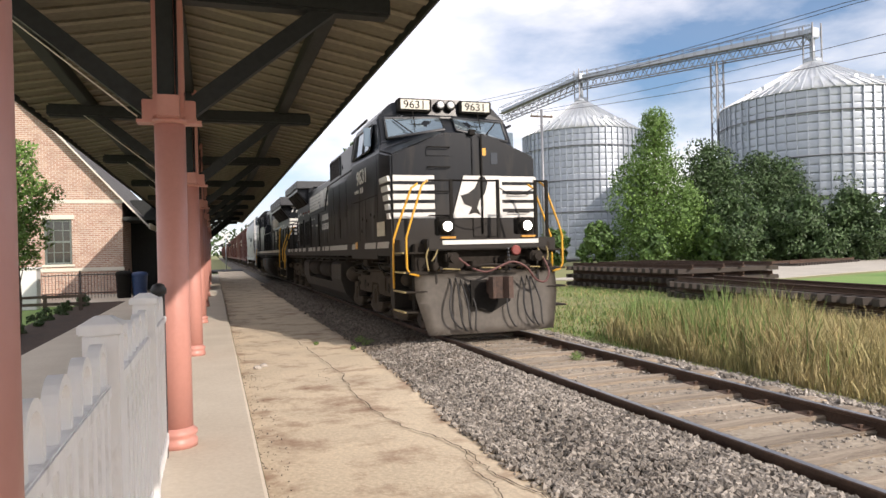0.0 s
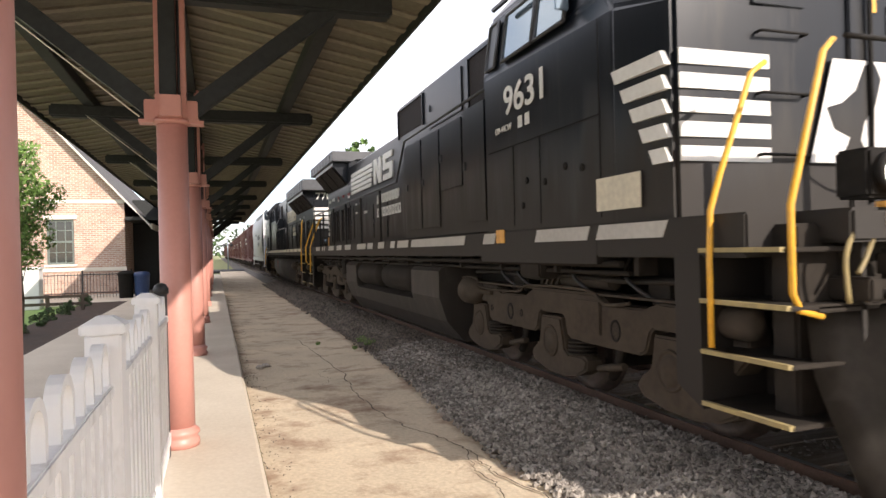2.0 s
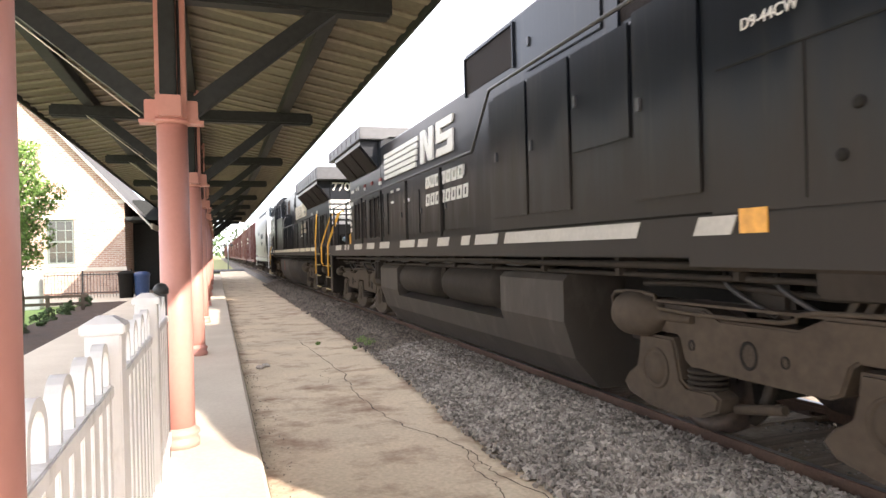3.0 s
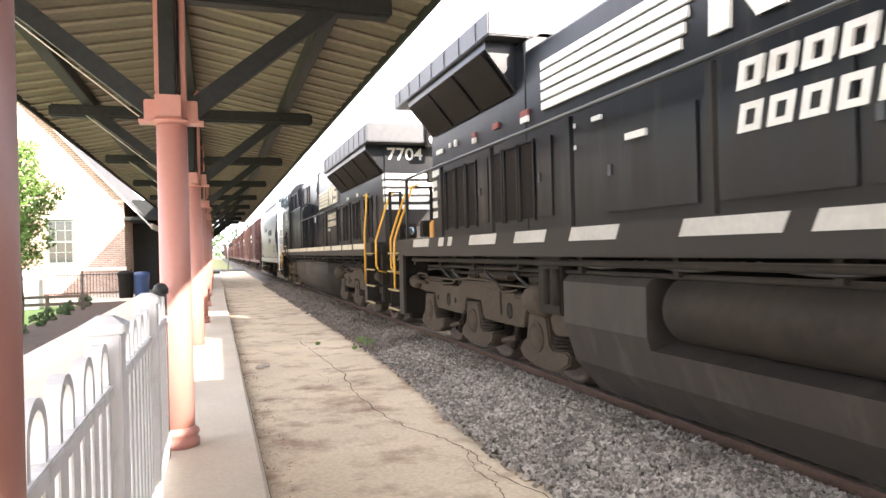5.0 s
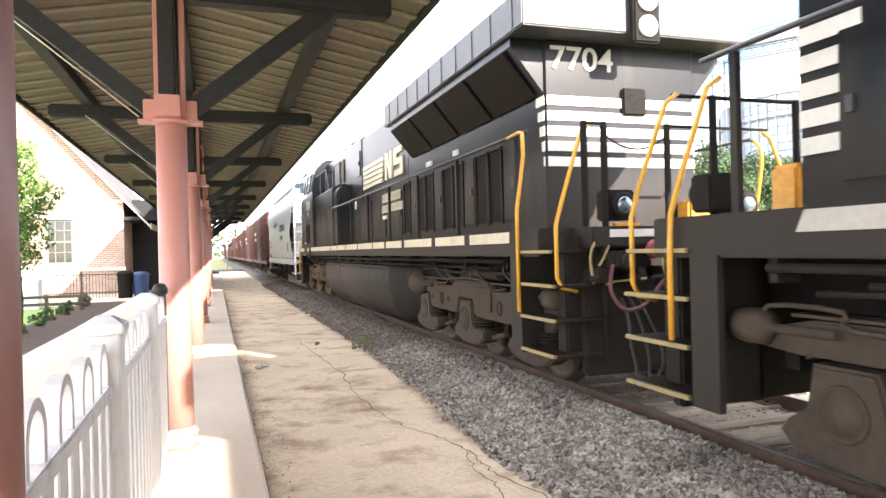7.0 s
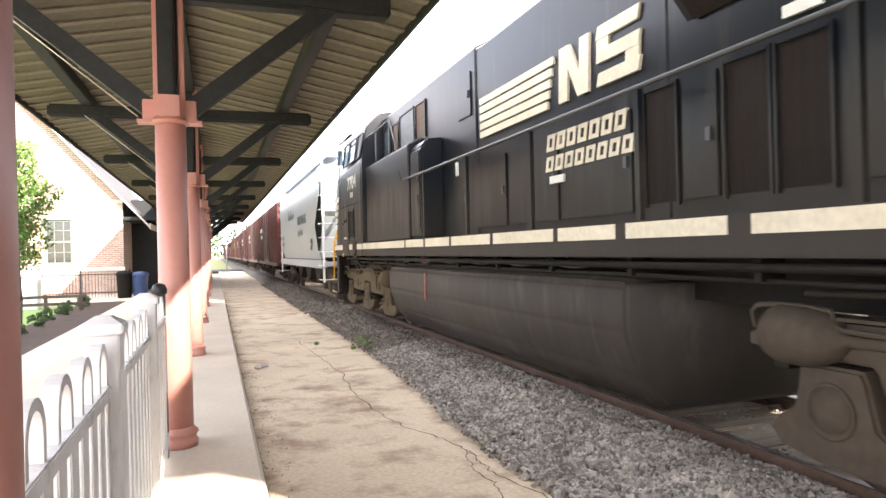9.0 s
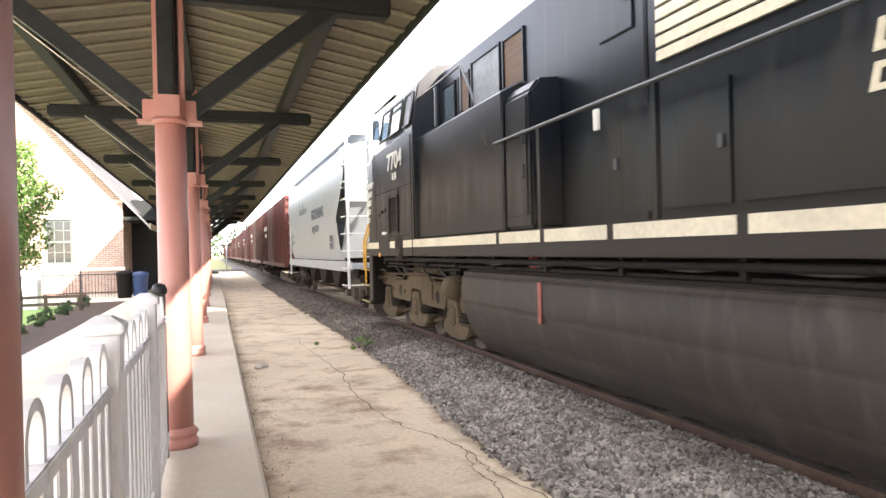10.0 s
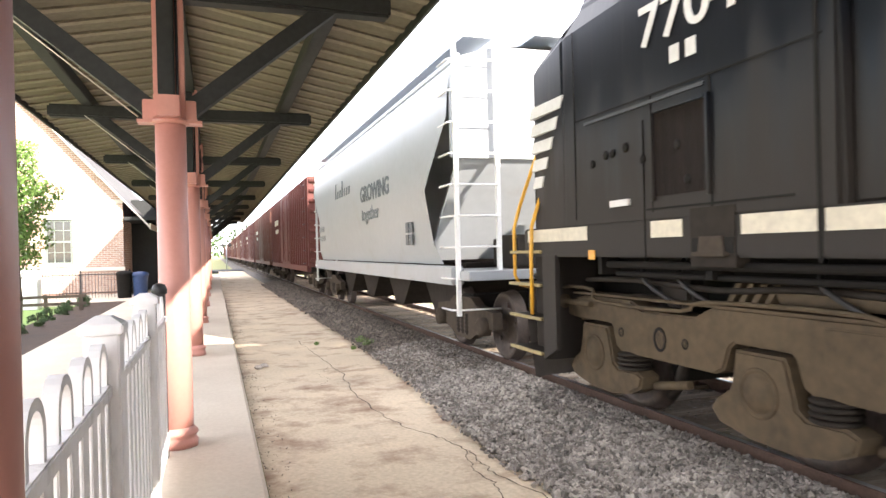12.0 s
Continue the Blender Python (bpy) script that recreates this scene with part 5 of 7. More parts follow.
    for y0, y1, z0, z1, w, m in k["panels"]:
        for s in (-1, 1):
            bm = bmesh.new()
            pr = 0.022 if m == "loco" else 0.005
            box(bm, min(s * w, s * (w + pr)), max(s * w, s * (w + pr)), y0, y1, z0, z1, 0.002 if pr < 0.01 else 0.008)
            d = P("hood_door" if m == "loco" else "grille", bm, "grille" if m == "under_dark" else m)
            if m != "loco":
                for yy in (y0 - 0.035, y1):
                    bm = bmesh.new()
                    box(bm, min(s * w, s * (w + 0.03)), max(s * w, s * (w + 0.03)), yy, yy + 0.035, z0 - 0.03, z1 + 0.03, 0.006)
                    part("grille_frame", bm, M["loco"], d)
                bm = bmesh.new()
                box(bm, min(s * w, s * (w + 0.028)), max(s * w, s * (w + 0.028)), y0, y1, z1, z1 + 0.03, 0.005)
                part("grille_frame", bm, M["loco"], d)
            if m == "loco" and z1 - z0 > 0.5:
                bm = bmesh.new()
                box(bm, min(s * (w + 0.02), s * (w + 0.045)), max(s * (w + 0.02), s * (w + 0.045)), y1 - 0.11, y1 - 0.06, (z0 + z1) / 2 - 0.05, (z0 + z1) / 2 + 0.05)
                part("latch", bm, M["loco_grey"], d)
    for y0, z0, ln, h, w in k["labels"]:
        bm = bmesh.new()
        slanted(bm, y0, y0 + ln, z0, z0 + h, sg * w, sg * (w + 0.028), 0)
        P("warning_label", bm, "plate_dark" if ln > 0.4 else "stripe")
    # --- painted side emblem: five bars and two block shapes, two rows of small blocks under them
    w = k["logo_x"]
    ya, yb_, z0, z1 = k["logo"]
    d = 1 if yb_ > ya else -1
    for i in range(5):
        f = i / 5
        bm = bmesh.new()
        zz = z0 + (z1 - z0) * f
        slanted(bm, ya, ya + (yb_ - ya) * (0.53 + 0.05 * f), zz, zz + (z1 - z0) * 0.15, sg * w, sg * (w + 0.03), 0)
        P("emblem_bar", bm, "stripe" if k["clean"] else "cream")
    for f0, f1 in ((0.60, 0.76), (0.80, 0.98)):
        a0, a1 = ya + (yb_ - ya) * f0, ya + (yb_ - ya) * f1
        bm = bmesh.new()
        h = z1 - z0
        if f0 < 0.7:
            for q0, q1 in ((0, 0.3), (0.7, 1.0)):
                slanted(bm, a0 + (a1 - a0) * q0, a0 + (a1 - a0) * q1, z0, z1, sg * w, sg * (w + 0.031), d * 0.03)
            prism(bm, [(a0 + (a1 - a0) * 0.1, z1), (a0 + (a1 - a0) * 0.40, z1), (a0 + (a1 - a0) * 0.95, z0), (a0 + (a1 - a0) * 0.65, z0)], "x", sg * w, sg * (w + 0.029))
        else:
            for q in (0, 0.39, 0.78):
                slanted(bm, a0, a1, z0 + h * q, z0 + h * (q + 0.22), sg * w, sg * (w + 0.03), d * 0.04)
            slanted(bm, a0, a0 + (a1 - a0) * 0.3, z0 + h * 0.45, z0 + h * 0.9, sg * w, sg * (w + 0.026), d * 0.02)
            slanted(bm, a1 - (a1 - a0) * 0.3, a1, z0 + h * 0.1, z0 + h * 0.5, sg * w, sg * (w + 0.026), d * 0.02)
        P("emblem_block", bm, "stripe" if k["clean"] else "cream")
    for row, n in ((0, 7), (1, 8)):
        y0, y1, za, zb = k["name_rows"][row]
        for i in range(n):
            a0 = y0 + (y1 - y0) * i / n
            a1 = y0 + (y1 - y0) * (i + 0.78) / n
            bm = bmesh.new()
            tk, hz = (a1 - a0) * 0.30, (zb - za) * 0.24
            lean = d * 0.04
            slanted(bm, a0, a0 + tk, za, zb, sg * w, sg * (w + 0.03), lean)
            slanted(bm, a1 - tk, a1, za, zb, sg * w, sg * (w + 0.03), lean)
            slanted(bm, a0 + tk + lean * 0.76, a1 - tk + lean * 0.76, zb - hz, zb, sg * w, sg * (w + 0.029), lean * 0.24)
            slanted(bm, a0 + tk, a1 - tk, za, za + hz, sg * w, sg * (w + 0.029), lean * 0.24)
            P("name_bar", bm, "stripe" if k["clean"] else "cream")
    # --- radiator section with wide wings
    ra, rb, rz0, rz1 = k["rad"]
    bm = bmesh.new()
    box(bm, -1.46, 1.46, ra, rb, rz0, rz1, 0.015)
    P("radiator_wing", bm, "loco_grey", "pale worn grey radiator wing")
    for s in (-1, 1):
        bm = bmesh.new()
        prism(bm, [(s * 0.98, rz0 - 0.62), (s * 1.40, rz0 - 0.10), (s * 1.40, rz0), (s * 0.9, rz0)], "y", ra + 0.25, k["hood"][-1][1] - 0.03)
        P("radiator_intake", bm, "loco")
        n = k["bays"]
        for i in range(n):
            y0 = ra + 0.35 + (k["hood"][-1][1] - ra - 0.42) * i / n
            y1 = ra + 0.35 + (k["hood"][-1][1] - ra - 0.42) * (i + 0.9) / n
            bm = bmesh.new()
            q = [Vector((s * 1.005, 0, rz0 - 0.60)), Vector((s * 1.405, 0, rz0 - 0.12))]
            nrm = Vector((s * 0.02, 0, -0.016))
            lo = [bm.verts.new(p + Vector((0, y, 0))) for p, y in ((q[0], y0), (q[0], y1), (q[1], y1), (q[1], y0))]
            hi = [bm.verts.new(p.co + nrm) for p in lo]
            bm.faces.new(hi)
            bm.faces.new(lo[::-1])
            for j in range(4):
                bm.faces.new((lo[j], lo[(j + 1) % 4], hi[(j + 1) % 4], hi[j]))
            P("radiator_screen", bm, "grille")
        bm = bmesh.new()
        for y in np.arange(ra + 0.4, rb, 0.6):
            box(bm, s * 1.46, s * 1.47, y, y + 0.03, rz0 + 0.03, rz1 - 0.03)
        P("wing_rib", bm, "loco_grey")
    # --- rear face
    he = k["hood"][-1][1]
    for i in range(5):
        z0 = k["rear_z"] + i * pitch
        bm = bmesh.new()
        box(bm, -0.98, 0.98, he + 0.004, he + 0.012, z0, z0 + wh)
        P("rear_stripe", bm, "stripe")
        for s in (-1, 1):
            bm = bmesh.new()
            hw = k["hood"][-1][2]
            ln = k["wrap"] + 0.04 * i
            slanted(bm, he - ln, he - 0.02, z0, z0 + wh, s * (hw + 0.002), s * (hw + 0.01), 0)
            P("rear_stripe", bm, "stripe")
    lettering("rear_number", k["number"], 0.37, M["stripe"], R, end_m(0.94, he + 0.008, k["rear_z"] + 1.10, 1), squeeze=1.12, bold=0.004)
    bm = bmesh.new()
    box(bm, -0.17, 0.17, rb, rb + 0.10, rz0 - 0.12, rz1 + 0.16, 0.02)
    lb = P("rear_light_box", bm, "under_dark")
    for z in (rz0 + 0.06, rz0 + 0.34):
        bm = bmesh.new()
        lathe(bm, (0, rb + 0.10, z), [(0.12, 0), (0.12, 0.02), (0.085, 0.03), (0.02, 0.035)], axis=(0, 1, 0), seg=18)
        part("lens", bm, M["white"], lb, "round pale lens")
    bm = bmesh.new()
    box(bm, -0.30, 0.02, he, he + 0.05, 3.02, 3.34, 0.02)
    P("sand_box", bm, "under_dark")
    bm = bmesh.new()
    box(bm, -1.0, -0.70, he + 0.02, he + 0.26, 1.70, 2.02, 0.03)
    P("rear_locker", bm, "orange", "amber locker on the rear deck")
    # --- handrails along the walkway
    for s in (-1, 1):
        bm = bmesh.new()
        tube(bm, [(s * 1.45, y, z) for y, z in k["rail"]], 0.020, 7)
        P("walkway_handrail", bm, "loco_grey")
        y = k["rail"][-1][0] - 0.3
        while y > k["rail_from"]:
            bm = bmesh.new()
            box(bm, s * 1.45 - 0.022, s * 1.45 + 0.022, y - 0.03, y + 0.03, 1.70, 2.70)
            P("stanchion", bm, "loco")
            y -= 1.86
    # --- roof things
    bm = bmesh.new()
    cyl(bm, (0, k["stack"], 4.0), (0, k["stack"], 4.45), 0.22, seg=16)
    P("exhaust_stack", bm, "under_dark")
    bm = bmesh.new()
    for i, x in enumerate((-0.2, 0, 0.2)):
        lathe(bm, (x, cb - 0.9, 4.66), [(0.03, 0), (0.035, 0.2), (0.09, 0.28)], axis=(0, -1, 0.1), seg=10)
    box(bm, -0.25, 0.25, cb - 0.92, cb - 0.84, 4.58, 4.68)
    P("air_horn", bm, "under_dark")
    # --- under the frame
    ta, tb = k["tank"]
    prof = [(-1.37, 1.25), (1.37, 1.25), (1.43, 1.19), (1.43, 0.80), (1.31, 0.44), (1.05, 0.14), (-1.05, 0.14), (-1.31, 0.44), (-1.43, 0.80), (-1.43, 1.19)]
    if k["notch"]:
        n0, n1 = k["notch"]
        bm = bmesh.new()
        prism(bm, prof, "y", ta, n0)
        P("fuel_tank", bm, "tank")
        bm = bmesh.new()
        prism(bm, prof, "y", n1, tb)
        P("fuel_tank", bm, "tank")
        bm = bmesh.new()
        prism(bm, [(-1.02, 1.2), (1.02, 1.2), (1.02, 0.78), (1.395, 0.70), (1.31, 0.44), (1.05, 0.14), (-1.05, 0.14), (-1.31, 0.44), (-1.395, 0.70), (-1.02, 0.80)], "y", n0, n1)
        P("fuel_tank", bm, "tank")
        mid = (n0 + n1) / 2
        for s in (-1, 1):
            for a, b_ in ((n0 + 0.12, mid - 0.15), (mid + 0.15, n1 - 0.12)):
                bm = bmesh.new()
                r = 0.26
                lathe(bm, (s * 1.20, a, 1.03), [(0.06, 0), (r * 0.7, 0.03), (r * 0.95, 0.10), (r, 0.18), (r, b_ - a - 0.18), (r * 0.95, b_ - a - 0.10), (r * 0.7, b_ - a - 0.03), (0.06, b_ - a)], axis=(0, 1, 0), seg=22)
                P("air_reservoir", bm, "loco_low", "dusty brown air reservoir")
            bm = bmesh.new()
            for y in (mid - 0.06, mid + 0.03):
                tube(bm, [(s * 1.3, y, 1.42), (s * 1.32, y + 0.05, 1.1), (s * 1.25, y + 0.12, 0.78)], 0.025, 6)
            P("reservoir_pipe", bm, "loco_low")
    else:
        bm = bmesh.new()
        prism(bm, prof, "y", ta, tb)
        bmesh.ops.bevel(bm, geom=bm.edges[:], offset=0.05, segments=3, affect="EDGES")
        for q in bm.faces:
            q.smooth = True
        P("fuel_tank", bm, "tank")
        for s in (-1, 1):
            bm = bmesh.new()
            box(bm, min(s * 1.43, s * 1.445), max(s * 1.43, s * 1.445), ta + 2.3, ta + 2.37, 0.74, 1.16)
            P("fuel_gauge", bm, "red", "red fuel gauge")
            bm = bmesh.new()
            lathe(bm, (s * 1.34, ta + 2.0, 1.36), [(0.02, 0), (0.07, 0.02), (0.07, 0.09), (0.02, 0.11)], axis=(0, 1, 0), seg=12)
            P("fuel_cutoff", bm, "red", "red emergency cut-off")
    for s in (-1, 1):
        for y in np.arange(ta + 0.6, tb - 0.4, 1.15):
            bm = bmesh.new()
            tube(bm, sag((s * 1.40, y, 1.385), (s * 1.40, y + 1.05, 1.385), 0.06, 8), 0.014, 5)
            P("hanging_cable", bm, "rubber")
        if not k["notch"]:
            continue
        bm = bmesh.new()
        box(bm, min(s * 1.22, s * 1.42), max(s * 1.22, s * 1.42), tb + 0.08, tb + 0.55, 0.85, 1.415, 0.02)
        for q in (0.15, 0.35):
            cyl(bm, (s * 1.42, tb + q, 0.95), (s * 1.42, tb + q, 1.3), 0.05, seg=8)
        P("filter_rack", bm, "loco_low")
        bm = bmesh.new()
        box(bm, min(s * 1.18, s * 1.44), max(s * 1.18, s * 1.44), nf + 2.2, nf + 2.65, 1.20, 1.42, 0.02)
        P("equipment_box", bm, "loco_low")
        bm = bmesh.new()
        box(bm, min(s * 1.3, s * 1.502), max(s * 1.3, s * 1.502), nf + 1.0, cb + 0.2, 1.36, 1.56)
        P("cab_apron", bm, "loco")
    loco_truck(R, k["axles"][:3], k["flip"], False, k["truck"])
    loco_truck(R, k["axles"][3:], k["flip"], True, "truck")
    return R


def lead_engine():
    o = 10.35
    hood_top = 4.40
    panels = [(15.5 - o, 16.25 - o, 1.85, 3.3, 1.45, "loco"), (16.3 - o, 17.2 - o, 2.35, 3.25, 1.45, "loco"), (17.25 - o, 18.1 - o, 1.85, 3.25, 1.45, "loco"), (18.15 - o, 19.0 - o, 1.85, 3.25, 1.45, "loco"),
              (19.28 - o, 20.9 - o, 3.72, 4.22, 1.06, "under_dark"), (16.1 - o, 17.0 - o, 3.5, 4.2, 1.06, "under_dark"), (17.3 - o, 18.9 - o, 3.55, 4.2, 1.06, "loco")]
    y = 19.5
    while y < 24.5:
        panels.append((y - o, y + 1.28 - o, 1.82, 2.62, 1.0, "loco"))
        y += 1.36
    y = 25.95
    i = 0
    while y < 30.0:
        panels.append((y - o, y + 0.36 - o, 1.86, 2.75, 1.0, "under_dark" if i % 4 else "loco"))
        y += 0.46
        i += 1
    strips = []
    for a, b in ((12.1, 13.0), (13.15, 14.15), (15.2, 15.55), (16.2, 18.7), (18.9, 19.6), (19.8, 20.1), (20.6, 21.1), (21.6, 22.1), (22.3, 23.2), (23.98, 24.74), (25.23, 25.94), (26.46, 27.30), (27.98, 28.14), (28.33, 28.55), (29.03, 29.86)):
        strips.append((a - o, b - o))
    k = dict(end=20.8, rear=0.95, rear_z=2.05, side=-1, strips=strips, slant=-0.06, clean=True, nose=1.65, cab_end=15.4 - o, number="9631", lit=True, num_y=14.84 - o,
             hood=[(15.4 - o, 19.2 - o, 1.45, 3.37), (15.4 - o, 20.95 - o, 1.06, hood_top + 0.02), (20.95 - o, 26.6 - o, 1.0, 3.95), (26.6 - o, 30.3 - o, 1.0, 4.1)],
             panels=panels, labels=[(19.33, 3.08, 0.30, 0.07, 1.0), (18.93, 3.11, 0.07, 0.07, 1.0), (18.66, 3.09, 0.09, 0.10, 1.0), (17.86, 3.02, 0.13, 0.07, 1.0), (16.16, 3.00, 0.20, 0.07, 1.0), (24.2 - o, 2.45, 0.3, 0.06, 1.022), (25.4 - o, 2.5, 0.16, 0.045, 1.022), (25.4 - o, 2.72, 0.16, 0.045, 1.022), (24.9 - o, 2.72, 0.16, 0.045, 1.022)],
             logo_x=1.0, logo=(26.15 - o, 21.6 - o, 3.05, 3.62), name_rows=((23.15 - o, 21.2 - o, 2.58, 2.78), (23.15 - o, 21.0 - o, 2.28, 2.48)),
             rad=(26.6 - o, 31.0 - o, 4.02, 4.30), bays=3, rail=[(5.1, 3.42), (8.8, 3.38), (9.4, 2.74), (20.3, 2.72)], rail_from=9.5, stack=12.0,
             tank=(17.5 - o, 25.0 - o), notch=(19.0 - o, 23.7 - o), axles=(2.02, 3.98, 5.98, 15.57, 17.50, 19.45), flip=False, truck="truck", wrap=0.30)
    R = locomotive("black freight locomotive, dusty, white nose stripes, yellow handrails, headlights lit", k)
    bm = bmesh.new()
    box(bm, -1.506, -1.499, 12.35 - o, 12.97 - o, 1.80, 2.07)
    part("side_placard", bm, M["cream"], R, "soiled cream placard")
    for y0, z0, ln in ((17.86, 3.09, 0.13), (17.05, 3.08, 0.18), (16.16, 3.07, 0.20)):
        bm = bmesh.new()
        box(bm, -1.028, -1.0, y0, y0 + ln, z0, z0 + 0.075)
        part("warning_label", bm, M["red"], R, "red warning label")
    bm = bmesh.new()
    box(bm, -1.51, -1.50, 14.9 - o, 15.12 - o, 1.57, 1.72)
    part("amber_marker", bm, M["orange"], R)
    lettering("class_mark", "D9-44CW", 0.10, M["stripe"], R, side_m(-1, 15.08 - o, 2.79, 1.504), squeeze=1.0)
    R.matrix_basis = pose(0, o, 0)
    CARS.append((R, o, False))


def second_engine():
    o = 53.8
    U = lambda y: o - y
    panels = []
    for a, b, z0, z1, w, m in ((45.95, 46.5, 3.50, 4.10, 1.02, "louvre"), (46.65, 47.6, 3.46, 4.12, 1.02, "pale_panel"), (47.75, 48.15, 3.50, 4.05, 1.02, "louvre"), (48.35, 48.85, 3.50, 4.05, 1.02, "cab_glass"), (43.75, 44.3, 3.42, 4.05, 1.02, "loco"),
                               (50.08, 50.63, 1.86, 2.46, 1.5, "grille")):
        panels.append((U(b), U(a), z0, z1, w, m))
    y = 39.9
    while y < 45.5:
        panels.append((U(y + 1.26), U(y), 1.80, 2.72, 1.0, "loco"))
        y += 1.36
    y = 34.5
    i = 0
    while y < 39.4:
        panels.append((U(y + 0.4), U(y), 1.86, 2.8, 1.0, "under_dark" if i % 3 else "loco"))
        y += 0.48
        i += 1
    strips = [(U(b), U(a)) for a, b in ((33.7, 34.9), (35.1, 36.3), (36.5, 38.0), (38.2, 39.3), (39.45, 40.4), (40.5, 41.95), (42.05, 43.4), (43.5, 44.6), (44.7, 45.7), (45.8, 49.2), (49.25, 49.8), (50.35, 50.7), (51.6, 52.75))]
    k = dict(end=20.8, rear=0.95, rear_z=2.42, side=1, strips=strips, slant=0.0, clean=False, nose=1.12, cab_end=4.7, number="7704", lit=False, num_y=3.0,
             hood=[(4.7, U(45.75), 1.42, 3.42), (4.7, U(43.6), 1.02, 4.46), (U(43.6), U(39.4), 1.0, 4.42), (U(39.4), U(33.75), 1.0, 4.2)],
             panels=panels, labels=[(U(44.4), 2.62, 0.08, 0.2, 1.03), (U(38.2), 2.95, 0.3, 0.08, 1.0), (U(36.8), 2.95, 0.2, 0.08, 1.0), (U(41.4), 2.2, 0.3, 0.08, 1.022), (U(51.2), 1.82, 0.25, 0.05, 1.5)],
             logo_x=1.0, logo=(U(43.44), 14.11, 3.03, 3.60), name_rows=((12.30, 13.86, 2.56, 2.74), (12.27, 13.96, 2.34, 2.50)),
             rad=(U(39.4), U(33.33), 3.84, 4.24), bays=4, rail=[(U(45.9), 2.72), (U(33.3), 2.72)], rail_from=U(45.4), stack=9.5,
             tank=(U(47.2), U(39.45)), notch=None, axles=(1.88, 3.85, 5.75, 16.1, 18.0, 19.9), flip=True, truck="truck_tan", wrap=0.05)
    R = locomotive("black freight locomotive, grimy, turned backwards, cream stripes", k)
    # upper walkway rail and mirrors beside the cab
    bm = bmesh.new()
    tube(bm, [(1.36, 2.0, 3.75), (1.36, 3.2, 3.95), (1.36, 6.6, 3.98), (1.36, 7.0, 3.5), (1.42, 7.6, 2.75)], 0.018, 6)
    for y in (3.2, 4.4, 5.5, 6.6):
        box(bm, 1.345, 1.375, y - 0.02, y + 0.02, 3.35, 3.98)
    part("upper_handrail", bm, M["loco_grey"], R)
    bm = bmesh.new()
    box(bm, 1.5, 1.512, 2.2, 3.7, 2.545, 2.57)
    part("drip_strip", bm, M["loco_grey"], R)
    for y0, y1, z0, z1 in ((3.02, 3.03, 1.42, 2.44), (4.55, 4.575, 1.40, 3.4), (3.05, 4.4, 1.765, 1.78)):
        bm = bmesh.new()
        box(bm, 1.498, 1.505, y0, y1, z0, z1)
        part("panel_seam", bm, M["under_dark"], R)
    bm = bmesh.new()
    box(bm, 1.40, 1.508, 3.54, 3.95, 1.36, 1.75)
    pocket = part("jacking_pocket", bm, M["loco_low"], R)
    # black blocks painted for the shade in the pocket's recesses
    for y in (3.56, 3.86):
        bm = bmesh.new()
        box(bm, 1.505, 1.515, y, y + 0.08, 1.45, 1.55)
        part("gap_shade_block", bm, M["under_dark"], pocket)
    bm = bmesh.new()
    box(bm, 1.45, 1.56, 3.60, 3.90, 1.43, 1.46, 0.006)
    prism(bm, [(3.63, 1.46), (3.87, 1.46), (3.85, 1.56), (3.65, 1.56)], "x", 1.508, 1.53)
    part("jacking_lug", bm, M["truck"], pocket)
    # small black discs give drain holes their shaded look by colour
    for y, z in ((2.52, 2.25), (2.80, 2.27)):
        bm = bmesh.new()
        lathe(bm, (1.5, y, z), [(0.04, 0), (0.035, 0.01), (0.02, 0.012)], axis=(1, 0, 0), seg=12)
        part("drain_shade_disc", bm, M["under_dark"], R)
    bm = bmesh.new()
    box(bm, 1.50, 1.508, 2.22, 2.32, 1.40, 1.48)
    part("amber_tag", bm, M["orange"], R, "small amber plate")
    for s in (-1, 1):
        bm = bmesh.new()
        prism(bm, [(s * 1.0, 1.72), (s * 1.39, 1.72), (s * 1.39, 3.16), (s * 1.28, 3.30), (s * 1.0, 3.33)], "y", 8.056, 8.72)
        bmesh.ops.bevel(bm, geom=bm.edges[:], offset=0.03, segments=2, affect="EDGES")
        c = part("switch_cabinet", bm, M["loco"], R)
        bm = bmesh.new()
        box(bm, min(s * 1.386, s * 1.402), max(s * 1.386, s * 1.402), 8.14, 8.64, 1.86, 3.1, 0.006)
        d = part("cabinet_door", bm, M["loco"], c)
        for z in (2.25, 2.62):
            bm = bmesh.new()
            tube(bm, [(s * 1.395, 8.58, z), (s * 1.425, 8.58, z), (s * 1.425, 8.58, z + 0.14), (s * 1.395, 8.58, z + 0.14)], 0.012, 6)
            part("door_grip", bm, M["loco_grey"], c)
    R.matrix_basis = pose(0, o, 0, 0, 0, 180)
    CARS.append((R, o, True))


